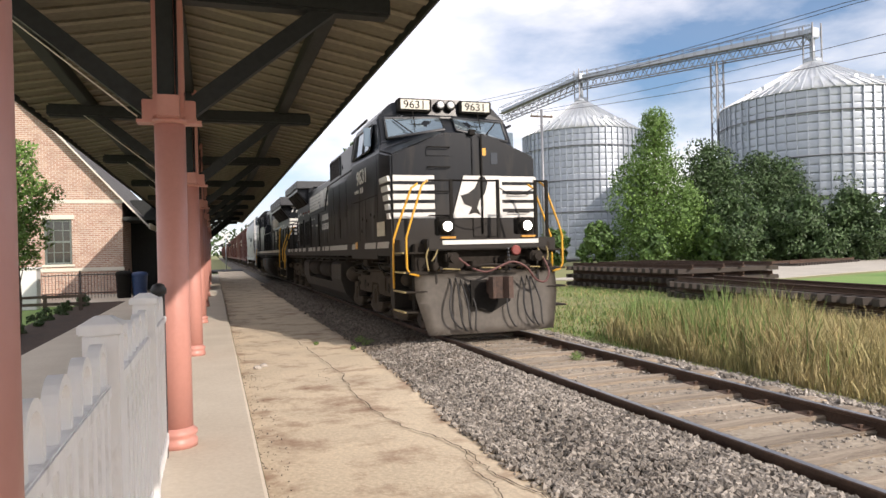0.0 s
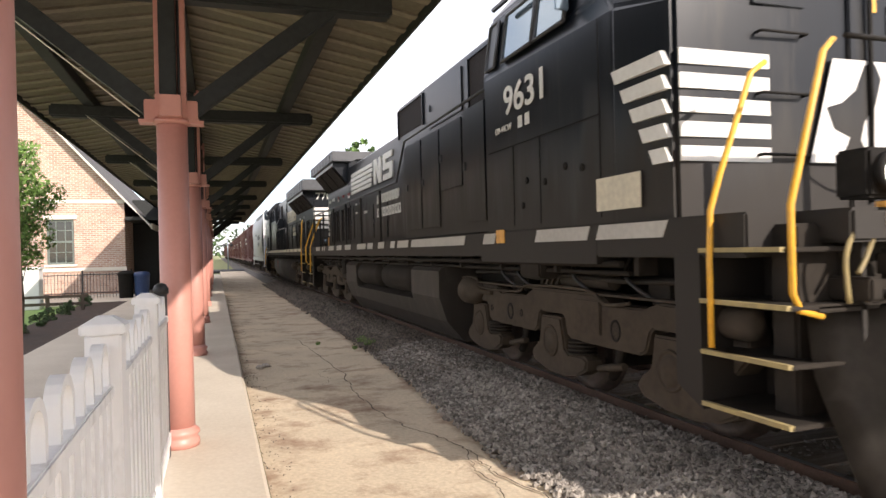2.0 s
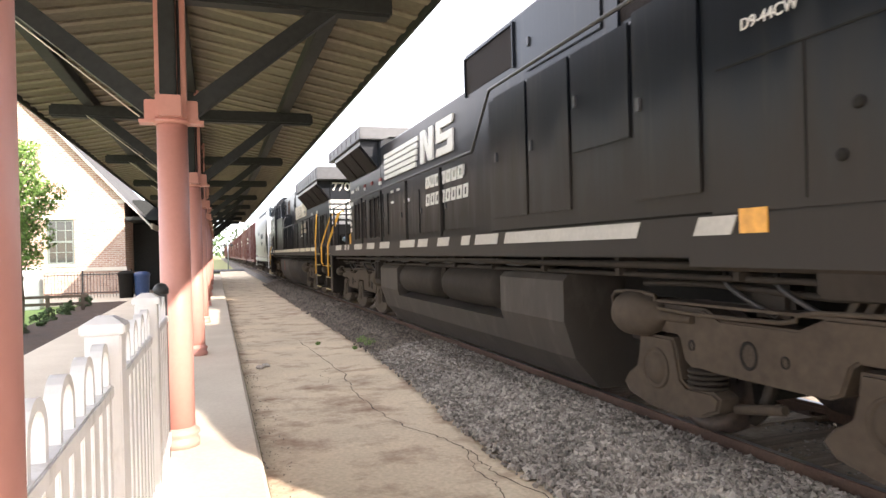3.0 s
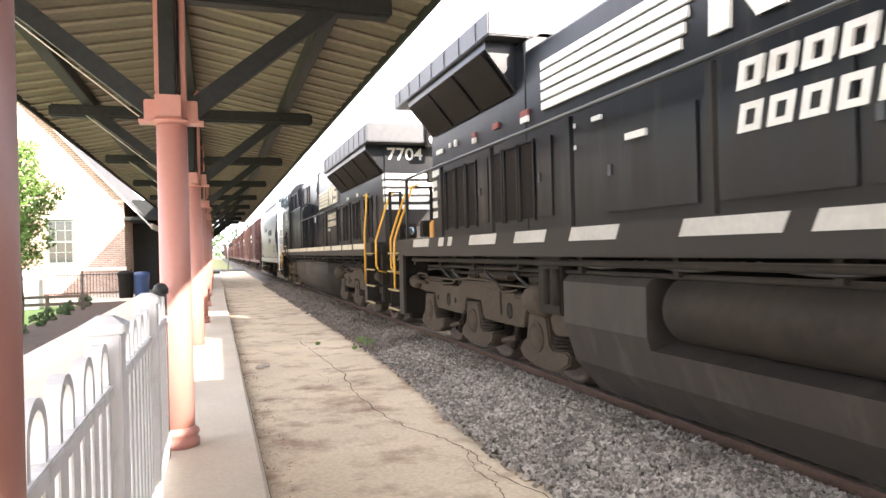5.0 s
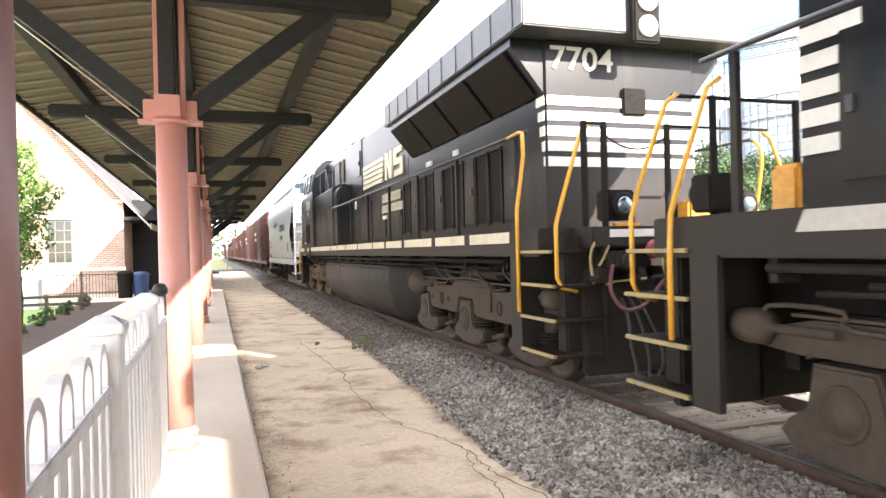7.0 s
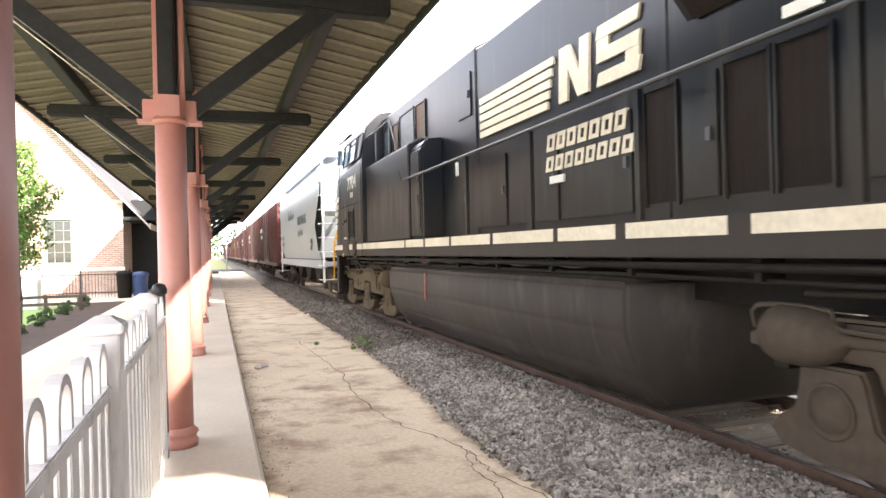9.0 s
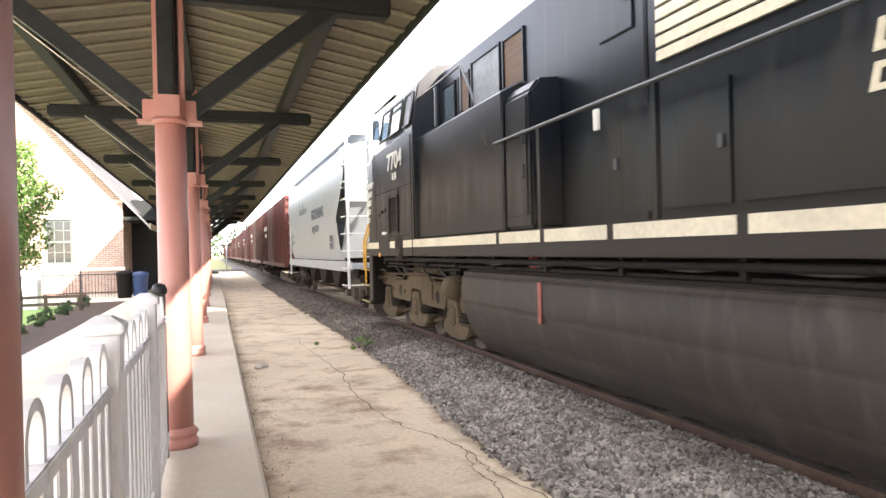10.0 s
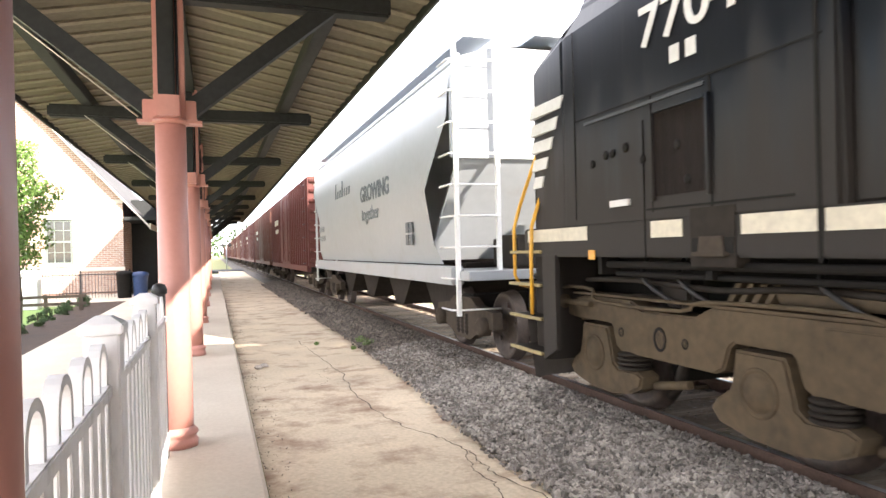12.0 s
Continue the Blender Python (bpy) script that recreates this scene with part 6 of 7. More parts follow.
def freight_truck(root, c, flip=False, turning=True):
    t = new("truck")
    t.parent = root
    for s in (-1, 1):
        bm = bmesh.new()
        prism(bm, [(c - 1.15, 0.66), (c - 0.55, 0.72), (c - 0.35, 0.82), (c + 0.35, 0.82), (c + 0.55, 0.72), (c + 1.15, 0.66), (c + 1.15, 0.44), (c + 0.95, 0.42), (c + 0.5, 0.30), (c + 0.3, 0.22), (c - 0.3, 0.22), (c - 0.5, 0.30), (c - 0.95, 0.42), (c - 1.15, 0.44)], "x", s * 0.96, s * 1.1)
        part("side_frame", bm, M["truck"], t)
        for a in (c - 0.88, c + 0.88):
            bm = bmesh.new()
            lathe(bm, (s * 1.05, a, 0.46), [(0.13, 0), (0.13, 0.14), (0.08, 0.16)], axis=(s, 0, 0), seg=14)
            part("bearing_cap", bm, M["truck"], t)
        for dy in (-0.17, 0, 0.17):
            bm = bmesh.new()
            lathe(bm, (s * 1.06, c + dy, 0.28), [(0.055, 0)] + [(0.075 if m % 2 else 0.058, 0.3 * (m + 0.5) / 10) for m in range(10)] + [(0.055, 0.3)], seg=10)
            part("coil_spring", bm, M["loco_low"], t)
    bm = bmesh.new()
    box(bm, -1.0, 1.0, c - 0.2, c + 0.2, 0.5, 0.85)
    part("bolster", bm, M["under_dark"], t)
    n = len(WHEELS)
    for a in (c - 0.88, c + 0.88):
        wheelset(t, a, 0.46, flip)
    if not turning:
        del WHEELS[n:]


def hopper_car():
    o = 53.85
    R = thing("hopper_car", "pale grey covered hopper wagon with dark printed lettering, end ladders", "hopper wagon")
    L = 15.3
    P = lambda name, bm, m, lab="": part(name, bm, M[m], R, lab)
    # rounded side sheets, as one shell with sloping ends
    sec = [(1.40, 1.30), (1.50, 1.6), (1.545, 2.4), (1.545, 3.3), (1.50, 3.85), (1.36, 4.12), (0.8, 4.30), (0, 4.36)]
    ring = [(x, z) for x, z in sec] + [(-x, z) for x, z in sec[-2::-1]]

    bm = bmesh.new()
    yA = lambda z: 1.25 if z > 3.1 else 1.25 + 1.15 * min(1, (3.1 - z) / 0.75) if z > 2.35 else 2.40 - 0.5 * (2.35 - z) / 1.05
    rows = []
    for f in np.linspace(0, 1, 15):
        rows.append([bm.verts.new((x, yA(z) + f * (L - 2 * yA(z)), z)) for x, z in ring])
    for a, b in zip(rows, rows[1:]):
        for i in range(len(ring) - 1):
            bm.faces.new((a[i], a[i + 1], b[i + 1], b[i])).smooth = True
    P("body_shell", bm, "hopper")
    for e, dr in ((0, 1), (L, -1)):
        F = lambda y: e + dr * y
        yb = lambda a, b: (min(F(a), F(b)), max(F(a), F(b)))
        bm = bmesh.new()
        prism(bm, [(-1.5, 2.75), (1.5, 2.75), (1.50, 3.85), (1.36, 4.12), (0.8, 4.29), (-0.8, 4.29), (-1.36, 4.12), (-1.5, 3.85)], "y", *yb(1.22, 1.26))
        P("end_panel", bm, "hopper")
        bm = bmesh.new()
        q = [(F(1.25), 2.76), (F(2.65), 1.35), (F(2.72), 1.35), (F(1.32), 2.76)]
        prism(bm, q, "x", -1.38, 1.38)
        P("slope_sheet", bm, "hopper")
        bm = bmesh.new()
        box(bm, -1.45, 1.45, *yb(0.75, 2.4), 1.10, 1.22, 0.01)
        P("end_platform", bm, "hopper")
        for x in (-1.46, -0.86, 0.86, 1.46):
            bm = bmesh.new()
            box(bm, x - 0.03, x + 0.03, *yb(1.10, 1.16), 0.62 if abs(x) > 1 else 1.1, 4.35, 0.006)
            P("ladder_post", bm, "white")
        for s in (-1, 1):
            for z in np.arange(0.7, 4.3, 0.42):
                bm = bmesh.new()
                tube(bm, [(s * 1.46, F(1.10), z), (s * 0.86, F(1.10), z)], 0.014, 6)
                P("ladder_rung", bm, "white")
                bm = bmesh.new()
                tube(bm, [(s * 1.5, F(1.14), z), (s * 1.54, F(1.2), z), (s * 1.54, F(1.6), z)], 0.014, 6)
                P("side_grab", bm, "white")
        bm = bmesh.new()
        box(bm, -0.2, 0.2, *yb(0.0, 1.2), 0.72, 1.02, 0.02)
        P("coupler", bm, "loco_low", "rusty coupler")
        bm = bmesh.new()
        lathe(bm, (0.55, F(1.0), 2.25), [(0.28, 0), (0.28, 0.05), (0.22, 0.06)], axis=(0, -dr, 0), seg=20)
        P("brake_wheel", bm, "white")
        bm = bmesh.new()
        tube(bm, [(-0.3, F(0.7), 1.0), (-0.35, F(0.4), 0.7), (-0.2, F(0.2), 0.45), (0.1, F(0.1), 0.55)], 0.03, 7)
        P("air_hose", bm, "rubber")
        bm = bmesh.new()
        box(bm, -0.6, 0.6, *yb(1.2, 2.0), 1.22, 1.7, 0.05)
        P("brake_gear", bm, "loco_low")
    bm = bmesh.new()
    for s in (-1, 1):
        box(bm, min(s * 1.35, s * 1.53), max(s * 1.35, s * 1.53), 1.2, L - 1.2, 1.03, 1.28, 0.02)
    P("side_sill", bm, "hopper")
    bm = bmesh.new()
    box(bm, -0.3, 0.3, 1.0, L - 1.0, 4.42, 4.46)
    for s in (-1, 1):
        box(bm, s * 1.1 - 0.22, s * 1.1 + 0.22, 1.1, L - 1.1, 4.36, 4.39)
    P("running_board", bm, "galv")
    for s in (-1, 1):
        bm = bmesh.new()
        box(bm, min(s * 1.34, s * 1.40), max(s * 1.34, s * 1.40), 1.2, L - 1.2, 4.08, 4.16, 0.01)
        P("roof_rim", bm, "hopper")
    for y in (3.6, 6.3, 9.0, 11.7):
        bm = bmesh.new()
        prism(bm, [(y - 1.3, 1.3), (y + 1.3, 1.3), (y + 0.3, 0.42), (y - 0.3, 0.42)], "x", -0.9, 0.9)
        P("discharge_chute", bm, "loco_low")
    # printed words on the visible side: word and rows of small bars
    lettering("slogan", "GROWING", 0.44, M["print"], R, side_m(-1, 6.95, 2.56, 1.55), "dark printed slogan", squeeze=1.15, bold=0.012)
    lettering("slogan", "together", 0.40, M["print_pale"], R, side_m(-1, 6.85, 2.16, 1.55), "pale grey printed slogan", squeeze=1.12)
    bm = bmesh.new()
    for i in range(7):
        slanted(bm, 10.1 - i * 0.30, 10.1 - i * 0.30 - 0.14, 2.86, 3.04 + (0.20 if i in (0, 3) else 0), -1.548, -1.553, -0.06)
    P("brand_bars", bm, "print")
    for z, n in ((2.10, 5), (1.84, 6)):
        bm = bmesh.new()
        for i in range(n):
            slanted(bm, 13.0 - i * 0.2, 13.0 - i * 0.2 - 0.11, z, z + 0.15, -1.548, -1.553, 0)
        P("number_bars", bm, "print_pale")
    bm = bmesh.new()
    for i in range(2):
        for j in range(2):
            slanted(bm, 3.4 - i * 0.22, 3.4 - i * 0.22 - 0.17, 1.60 + j * 0.20, 1.77 + j * 0.20, -1.540, -1.549, 0)
    P("stencil_panel", bm, "print")
    for c in (2.0, L - 2.0):
        freight_truck(R, c)
    R.matrix_basis = pose(0, o, 0)
    CARS.append((R, o, False))


def box_car(paint, label):
    R = thing("box_car", label, "boxcar", group="boxcars of the train")
    P = lambda name, bm, m, lab="": part(name, bm, M[m], R, lab)
    L = 16.2
    bm = bmesh.new()
    prism(bm, [(-1.48, 1.02), (1.48, 1.02), (1.48, 4.12), (0, 4.34), (-1.48, 4.12)], "y", 0.75, L - 0.75)
    P("body", bm, paint)
    for s in (-1, 1):
        y = 0.9
        while y < L - 0.8:
            if not 6.0 < y < 10.0:
                bm = bmesh.new()
                box(bm, min(s * 1.475, s * 1.55), max(s * 1.475, s * 1.55), y, y + 0.16, 1.05, 4.08, 0.015)
                P("side_post", bm, paint)
            y += 0.62
        for y0 in (6.15, 8.1):
            bm = bmesh.new()
            box(bm, min(s * 1.48, s * 1.56), max(s * 1.48, s * 1.56), y0, y0 + 1.88, 1.12, 3.98, 0.02)
            d = P("sliding_door", bm, paint)
            bm = bmesh.new()
            for z in np.arange(1.5, 3.9, 0.45):
                box(bm, min(s * 1.555, s * 1.585), max(s * 1.555, s * 1.585), y0 + 0.1, y0 + 1.78, z, z + 0.08)
            tube(bm, [(s * 1.60, y0 + 0.3, 1.2), (s * 1.60, y0 + 0.3, 3.9)], 0.02, 6)
            part("door_ribs", bm, M[paint], d)
        bm = bmesh.new()
        box(bm, min(s * 1.40, s * 1.54), max(s * 1.40, s * 1.54), 0.8, L - 0.8, 0.86, 1.06, 0.01)
        P("side_sill", bm, paint)
        for y in (0.85, L - 1.25):
            for z in np.arange(0.7, 4.1, 0.45):
                bm = bmesh.new()
                tube(bm, [(s * 1.56, y, z), (s * 1.60, y, z), (s * 1.60, y + 0.4, z), (s * 1.56, y + 0.4, z)], 0.014, 5)
                P("ladder_rung", bm, "loco_grey")
        bm = bmesh.new()
        slanted(bm, 11.2, 13.2, 2.9, 3.15, s * 1.55, s * 1.556, 0)
        slanted(bm, 11.2, 12.8, 2.5, 2.7, s * 1.55, s * 1.556, 0)
        P("number_bars", bm, "cream")
    for e, dr in ((0.75, -1), (L - 0.75, 1)):
        for z in np.arange(1.25, 4.0, 0.34):
            bm = bmesh.new()
            cyl(bm, (-1.42, e, z), (1.42, e, z), 0.075, seg=8)
            P("end_corrugation", bm, paint)
        bm = bmesh.new()
        box(bm, -0.18, 0.18, min(e, e + dr * 0.75), max(e, e + dr * 0.75), 0.72, 1.0, 0.02)
        P("coupler", bm, "loco_low")
    bm = bmesh.new()
    box(bm, -0.4, 0.4, 0.9, L - 0.9, 0.62, 1.02)
    P("centre_sill", bm, "under_dark")
    for c in (2.1, L - 2.1):
        freight_truck(R, c, turning=False)
    return R


def train():
    lead_engine()
    second_engine()
    hopper_car()
    a = box_car("boxcar", "oxide red ribbed steel boxcar, weathered, doors closed")
    b = box_car("boxcar2", "faded rust brown ribbed steel boxcar, weathered")
    y = 69.2
    kinds = (a, b, a, a, b, a, b, a, a, b, a, b, a, a)
    used = set()
    for q in kinds:
        ob = q if q.name not in used else copy_thing(q, pose(0, y, 0))
        used.add(q.name)
        ob.matrix_basis = pose(0, y, 0)
        CARS.append((ob, y, False))
        y += 16.35


def motions():
    """The train rolls towards the eye; its wheels turn with it."""
    times = [0.25 * i for i in range(49)]
    for ob, y, turned in CARS:
        walk(ob, [(t, pose(0, y - travel(t), 0, 0, 0, 180 if turned else 0)) for t in times])
    fine = [0.2 * i for i in range(61)]
    for w, y, r, turned in WHEELS:
        d = -1 if turned else 1
        walk(w, [(t, pose(0, y, r, d * math.degrees(travel(t) / r), 0, 0)) for t in fine])


# ================= surroundings =================
def leaf_cloud(centres, radii, count, size, rs, flat=1.0):
    """Small bent leaves scattered through lumps: vertices and faces."""
    c = np.array(centres)
    r = np.array(radii)
    pick = rs.choice(len(c), count, p=r ** 2 / (r ** 2).sum())
    d = rs.normal(size=(count, 3))
    d /= np.linalg.norm(d, axis=1)[:, None]
    rad = r[pick] * rs.uniform(0.45, 1.0, count) ** 0.6
    p = c[pick] + d * rad[:, None] * np.array([1, 1, flat])
    n = d + rs.normal(size=(count, 3)) * 0.7
    n /= np.linalg.norm(n, axis=1)[:, None]
    u = np.cross(n, rs.normal(size=(count, 3)))
    u /= np.linalg.norm(u, axis=1)[:, None] + 1e-9
    w = np.cross(n, u)
    s = size * rs.uniform(0.55, 1.3, count)[:, None]
    V = np.stack([p - u * s, p - w * s * 0.5 + n * s * 0.12, p + u * s, p + w * s * 0.5 + n * s * 0.12], 1).reshape(-1, 3)
    F = np.arange(count * 4).reshape(-1, 4)
    return V, F


def mesh_np(name, V, F, material):
    me = bpy.data.meshes.new(name)
    me.from_pydata(V.tolist(), [], F.tolist())
    me.materials.append(material)
    return me


def tree(name, label, x, y, h, w, leaf, count, size, seed, cone=0.3, bare=0.18, base=-0.42, lumps=26):
    rs = np.random.RandomState(seed)
    t = thing(name, label, "tree" if h > 2.5 else "shrub", pose(x, y, base))
    cs, rr = [], []
    limbs = []
    for i in range(lumps):
        f = (i + 0.5) / lumps
        z = h * (bare + (1 - bare) * f)
        env = math.sin(math.pi * min(1, 0.18 + 0.82 * f)) ** 0.6 if cone < 0.6 else (1 - f) ** 0.95 + 0.06
        a = i * 2.4 + rs.uniform(-0.5, 0.5)
        d = w * env * rs.uniform(0.15, 0.9)
        cs.append((d * math.cos(a), d * math.sin(a), min(z, h * 0.96)))
        rr.append(w * rs.uniform(0.16, 0.5) * (0.45 + 0.55 * env))
        limbs.append(cs[-1])
    V, F = leaf_cloud(cs, rr, count, size, rs, 0.85)
    c = new("crown", mesh_np("crown", V, F, M[leaf]))
    c.parent = t
    bm = bmesh.new()
    n = 5
    r0 = max(0.02, h * 0.011)
    pts = [(0.03 * h * noise.noise((seed, k * 0.7, 1)), 0.03 * h * noise.noise((seed, k * 0.7, 5)), h * 0.85 * k / n) for k in range(n + 1)]
    for k in range(n):
        cyl(bm, pts[k], pts[k + 1], r0 * (1 - 0.85 * k / n), r0 * (1 - 0.85 * (k + 1) / n), seg=8)
    for k, q in enumerate(limbs[::2]):
        zb = max(0.1 * h, q[2] - 0.14 * h)
        f = zb / (h * 0.85)
        i = min(n - 1, int(f * n))
        cyl(bm, Vector(pts[i]).lerp(Vector(pts[i + 1]), f * n - i), q, r0 * 0.35, r0 * 0.08, seg=5)
    part("trunk", bm, M["bark"], t)
    return t


def vegetation():
    tree("poplar_tree", "tall pointed green tree behind the railway", 35.8, 55, 14.6, 6.0, "leaf_young", 30000, 0.15, 3, cone=0.8, bare=0.03, lumps=95)
    spots = [(43.5, 57, 12.6, 3.6), (47.5, 61, 11.3, 3.4), (51.5, 58, 11.8, 3.8), (56.5, 60, 11.6, 3.8), (61.5, 58, 10.6, 3.6), (66.5, 61, 10.2, 3.8), (71.5, 59, 9.0, 3.4), (77, 62, 9.5, 3.8),
             (40.5, 50, 6.4, 2.8), (46, 48, 6.0, 2.8), (51, 47, 6.6, 2.8), (56, 46, 5.6, 2.6), (61, 48, 6.0, 2.8), (66, 47, 5.6, 2.6)]
    for i, (x, y, h, w) in enumerate(spots):
        tree("broadleaf_tree", "dark green broadleaf tree in the thicket behind the yard", x, y, h * 0.95, w * (1.45 if h > 8 else 1.2), "leaf_dark", 15000, 0.18, 20 + i, bare=0.03, lumps=54)
    for i, (x, y, h, w) in enumerate([(30.5, 57, 4.2, 2.2), (27.0, 60, 3.6, 2.0), (33, 52, 3.4, 1.8), (24.5, 66, 4.0, 2.2), (38.0, 50, 4.2, 2.0)]):
        tree("bush", "rounded green bush at the edge of the thicket", x, y, h, w, "leaf", 2200, 0.26, 60 + i, bare=0.02, lumps=16)
    tree("roadside_tree", "small dark green tree standing on the lawn", 30.0, 22.5, 2.6, 1.1, "leaf_dark", 1500, 0.13, 77, bare=0.12, lumps=16)
    tree("broadleaf_tree", "green broadleaf tree beyond the train", 8.2, 60, 12.2, 2.4, "leaf", 3600, 0.30, 90, bare=0.12, lumps=24)
    tree("broadleaf_tree", "green broadleaf tree beyond the train", 16.0, 95, 14.5, 4.2, "leaf_dark", 3600, 0.40, 91, bare=0.12, lumps=24)
    tree("young_tree", "slim young tree with light green leaves on the lawn", -8.75, 17.6, 4.4, 0.85, "leaf_young", 7000, 0.05, 95, bare=0.38, base=-0.16, lumps=64)
    for i in range(9):
        f = i / 8
        tree("shrub", "small clipped dark green shrub in the mulch bed", -8.62 - 0.35 * f + 0.10 * math.sin(i * 3), 14.0 + 13.5 * f, 0.34, 0.23, "leaf_dark", 900, 0.026, 110 + i, bare=0.02, base=-0.14, lumps=12)
    # far woods along the horizon
    rs = np.random.RandomState(7)
    cs, rr = [], []
    for x in np.arange(-260, 520, 4.5):
        y = 300 + 40 * math.sin(x * 0.02) - max(0, x) * 0.25
        for z in (2.5, 6, 9):
            cs.append((x + rs.uniform(-2, 2), y + rs.uniform(-5, 5), z + rs.uniform(-1, 2.5)))
            rr.append(rs.uniform(3, 5))
    V, F = leaf_cloud(cs, rr, 16000, 1.1, rs)
    tagged(new("far_woods", mesh_np("far_woods", V, F, M["leaf_dark"])), "distant dark green woods on the horizon", "woods", kind="stuff")


def blades(name, label, n, place, height, width, material, seed, lean=0.25):
    rs = np.random.RandomState(seed)
    x, y = place(rs, n)
    n = len(x)
    h = rs.uniform(*height, n) * np.array([0.92 + 0.75 * noise.noise((p * 0.9, q * 0.6, 7.3)) for p, q in zip(x, y)])
    w = width * rs.uniform(0.6, 1.4, n)
    a = rs.uniform(0, 2 * math.pi, n)
    b = rs.uniform(0, 2 * math.pi, n)
    z0 = np.full(n, -0.48)
    ux, uy = np.cos(a) * w, np.sin(a) * w
    lx, ly = np.cos(b) * h * lean * rs.uniform(0.2, 1.3, n), np.sin(b) * h * lean * rs.uniform(0.2, 1.3, n)
    P = lambda px, py, pz: np.stack([px, py, pz], -1)
    V = np.stack([P(x - ux, y - uy, z0), P(x + ux, y + uy, z0), P(x + ux * 0.8 + lx * 0.35, y + uy * 0.8 + ly * 0.35, z0 + h * 0.6), P(x - ux * 0.8 + lx * 0.35, y - uy * 0.8 + ly * 0.35, z0 + h * 0.6), P(x + lx, y + ly, z0 + h)], 1)
    k = 5 * np.arange(n)
    me = bpy.data.meshes.new(name)
    quads = np.stack([k, k + 1, k + 2, k + 3], -1).tolist()
    tris = np.stack([k + 3, k + 2, k + 4], -1).tolist()
    me.from_pydata(V.reshape(-1, 3).tolist(), [], quads + tris)
    me.materials.append(M[material])
    tagged(new(name, me), label, "grass", kind="stuff")


def grasses():
    def reed_bed(rs, n):
        y = rs.uniform(4.5, 13.6, n)
        x = 2.75 + (0.04 * y + 5.2) * rs.uniform(0, 1, n) ** 1.2
        # the bed's skew far edge, a little ragged
        keep = (x > (0.675 + 0.03 * rs.normal(size=n)) * y - 4.53) & (x < 9.4)
        return x[keep], y[keep]

    def green_bed(rs, n):
        y = rs.uniform(6.5, 14.2, n)
        x = rs.uniform(3.0, 8.8, n)
        edge = 0.665 * y - 4.53
        keep = (x > edge) & (x < edge + 0.2 * y + 2.6 * rs.uniform(0, 1, n) ** 2)
        return x[keep], y[keep]

    def rough(rs, n):
        y = 4 + 30 * rs.uniform(0, 1, n) ** 1.2
        x = rs.uniform(2.5, 12, n)
        return x, y

    def verge(rs, n):
        y = rs.uniform(8, 22, n)
        x = 2.45 + 0.9 * rs.uniform(0, 1, n) ** 1.5
        keep = noise_keep(x, y)
        return x[keep], y[keep]

    def noise_keep(x, y):
        return np.array([noise.noise((a * 0.8, b * 0.5, 4)) > -0.05 for a, b in zip(x, y)])

    blades("tall_grass", "tall dry straw-coloured grass beside the track", 26000, reed_bed, (0.22, 0.80), 0.008, "reed", 5, 0.42)
    blades("tall_grass", "tall green reeds beside the track", 9000, green_bed, (0.35, 1.0), 0.009, "reed_green", 6, 0.25)
    blades("rough_grass", "short rough yellow-green grass", 26000, rough, (0.05, 0.17), 0.012, "reed_green", 8, 0.6)
    blades("rough_grass", "short dry grass among the green", 9000, rough, (0.06, 0.2), 0.010, "reed", 9, 0.6)
    blades("verge_grass", "green grass at the edge of the ballast", 5000, verge, (0.06, 0.18), 0.012, "reed_green", 10, 0.5)
    # weeds in the ballast and platform
    for i, (x, y, z, r) in enumerate(((-1.88, 12.3, -0.22, 0.13), (-2.22, 12.0, -0.22, 0.05), (-1.95, 12.7, -0.2, 0.11), (0.35, 8.6, -0.12, 0.12), (-2.75, 12.9, -0.22, 0.05), (1.35, 8.2, -0.2, 0.08))):
        rs = np.random.RandomState(200 + i)
        V, F = leaf_cloud([(0, 0, r * 0.5), (r * 0.4, 0.1, r * 0.35), (-r * 0.4, -0.05, r * 0.4)], [r, r * 0.7, r * 0.7], 190, 0.017, rs, 0.6)
        ob = new("weed", mesh_np("weed", V, F, M["reed_green"]))
        ob.matrix_basis = pose(x, y, z)
        tagged(ob, "small green weed growing through the stones", "weed", group="weeds by the track")


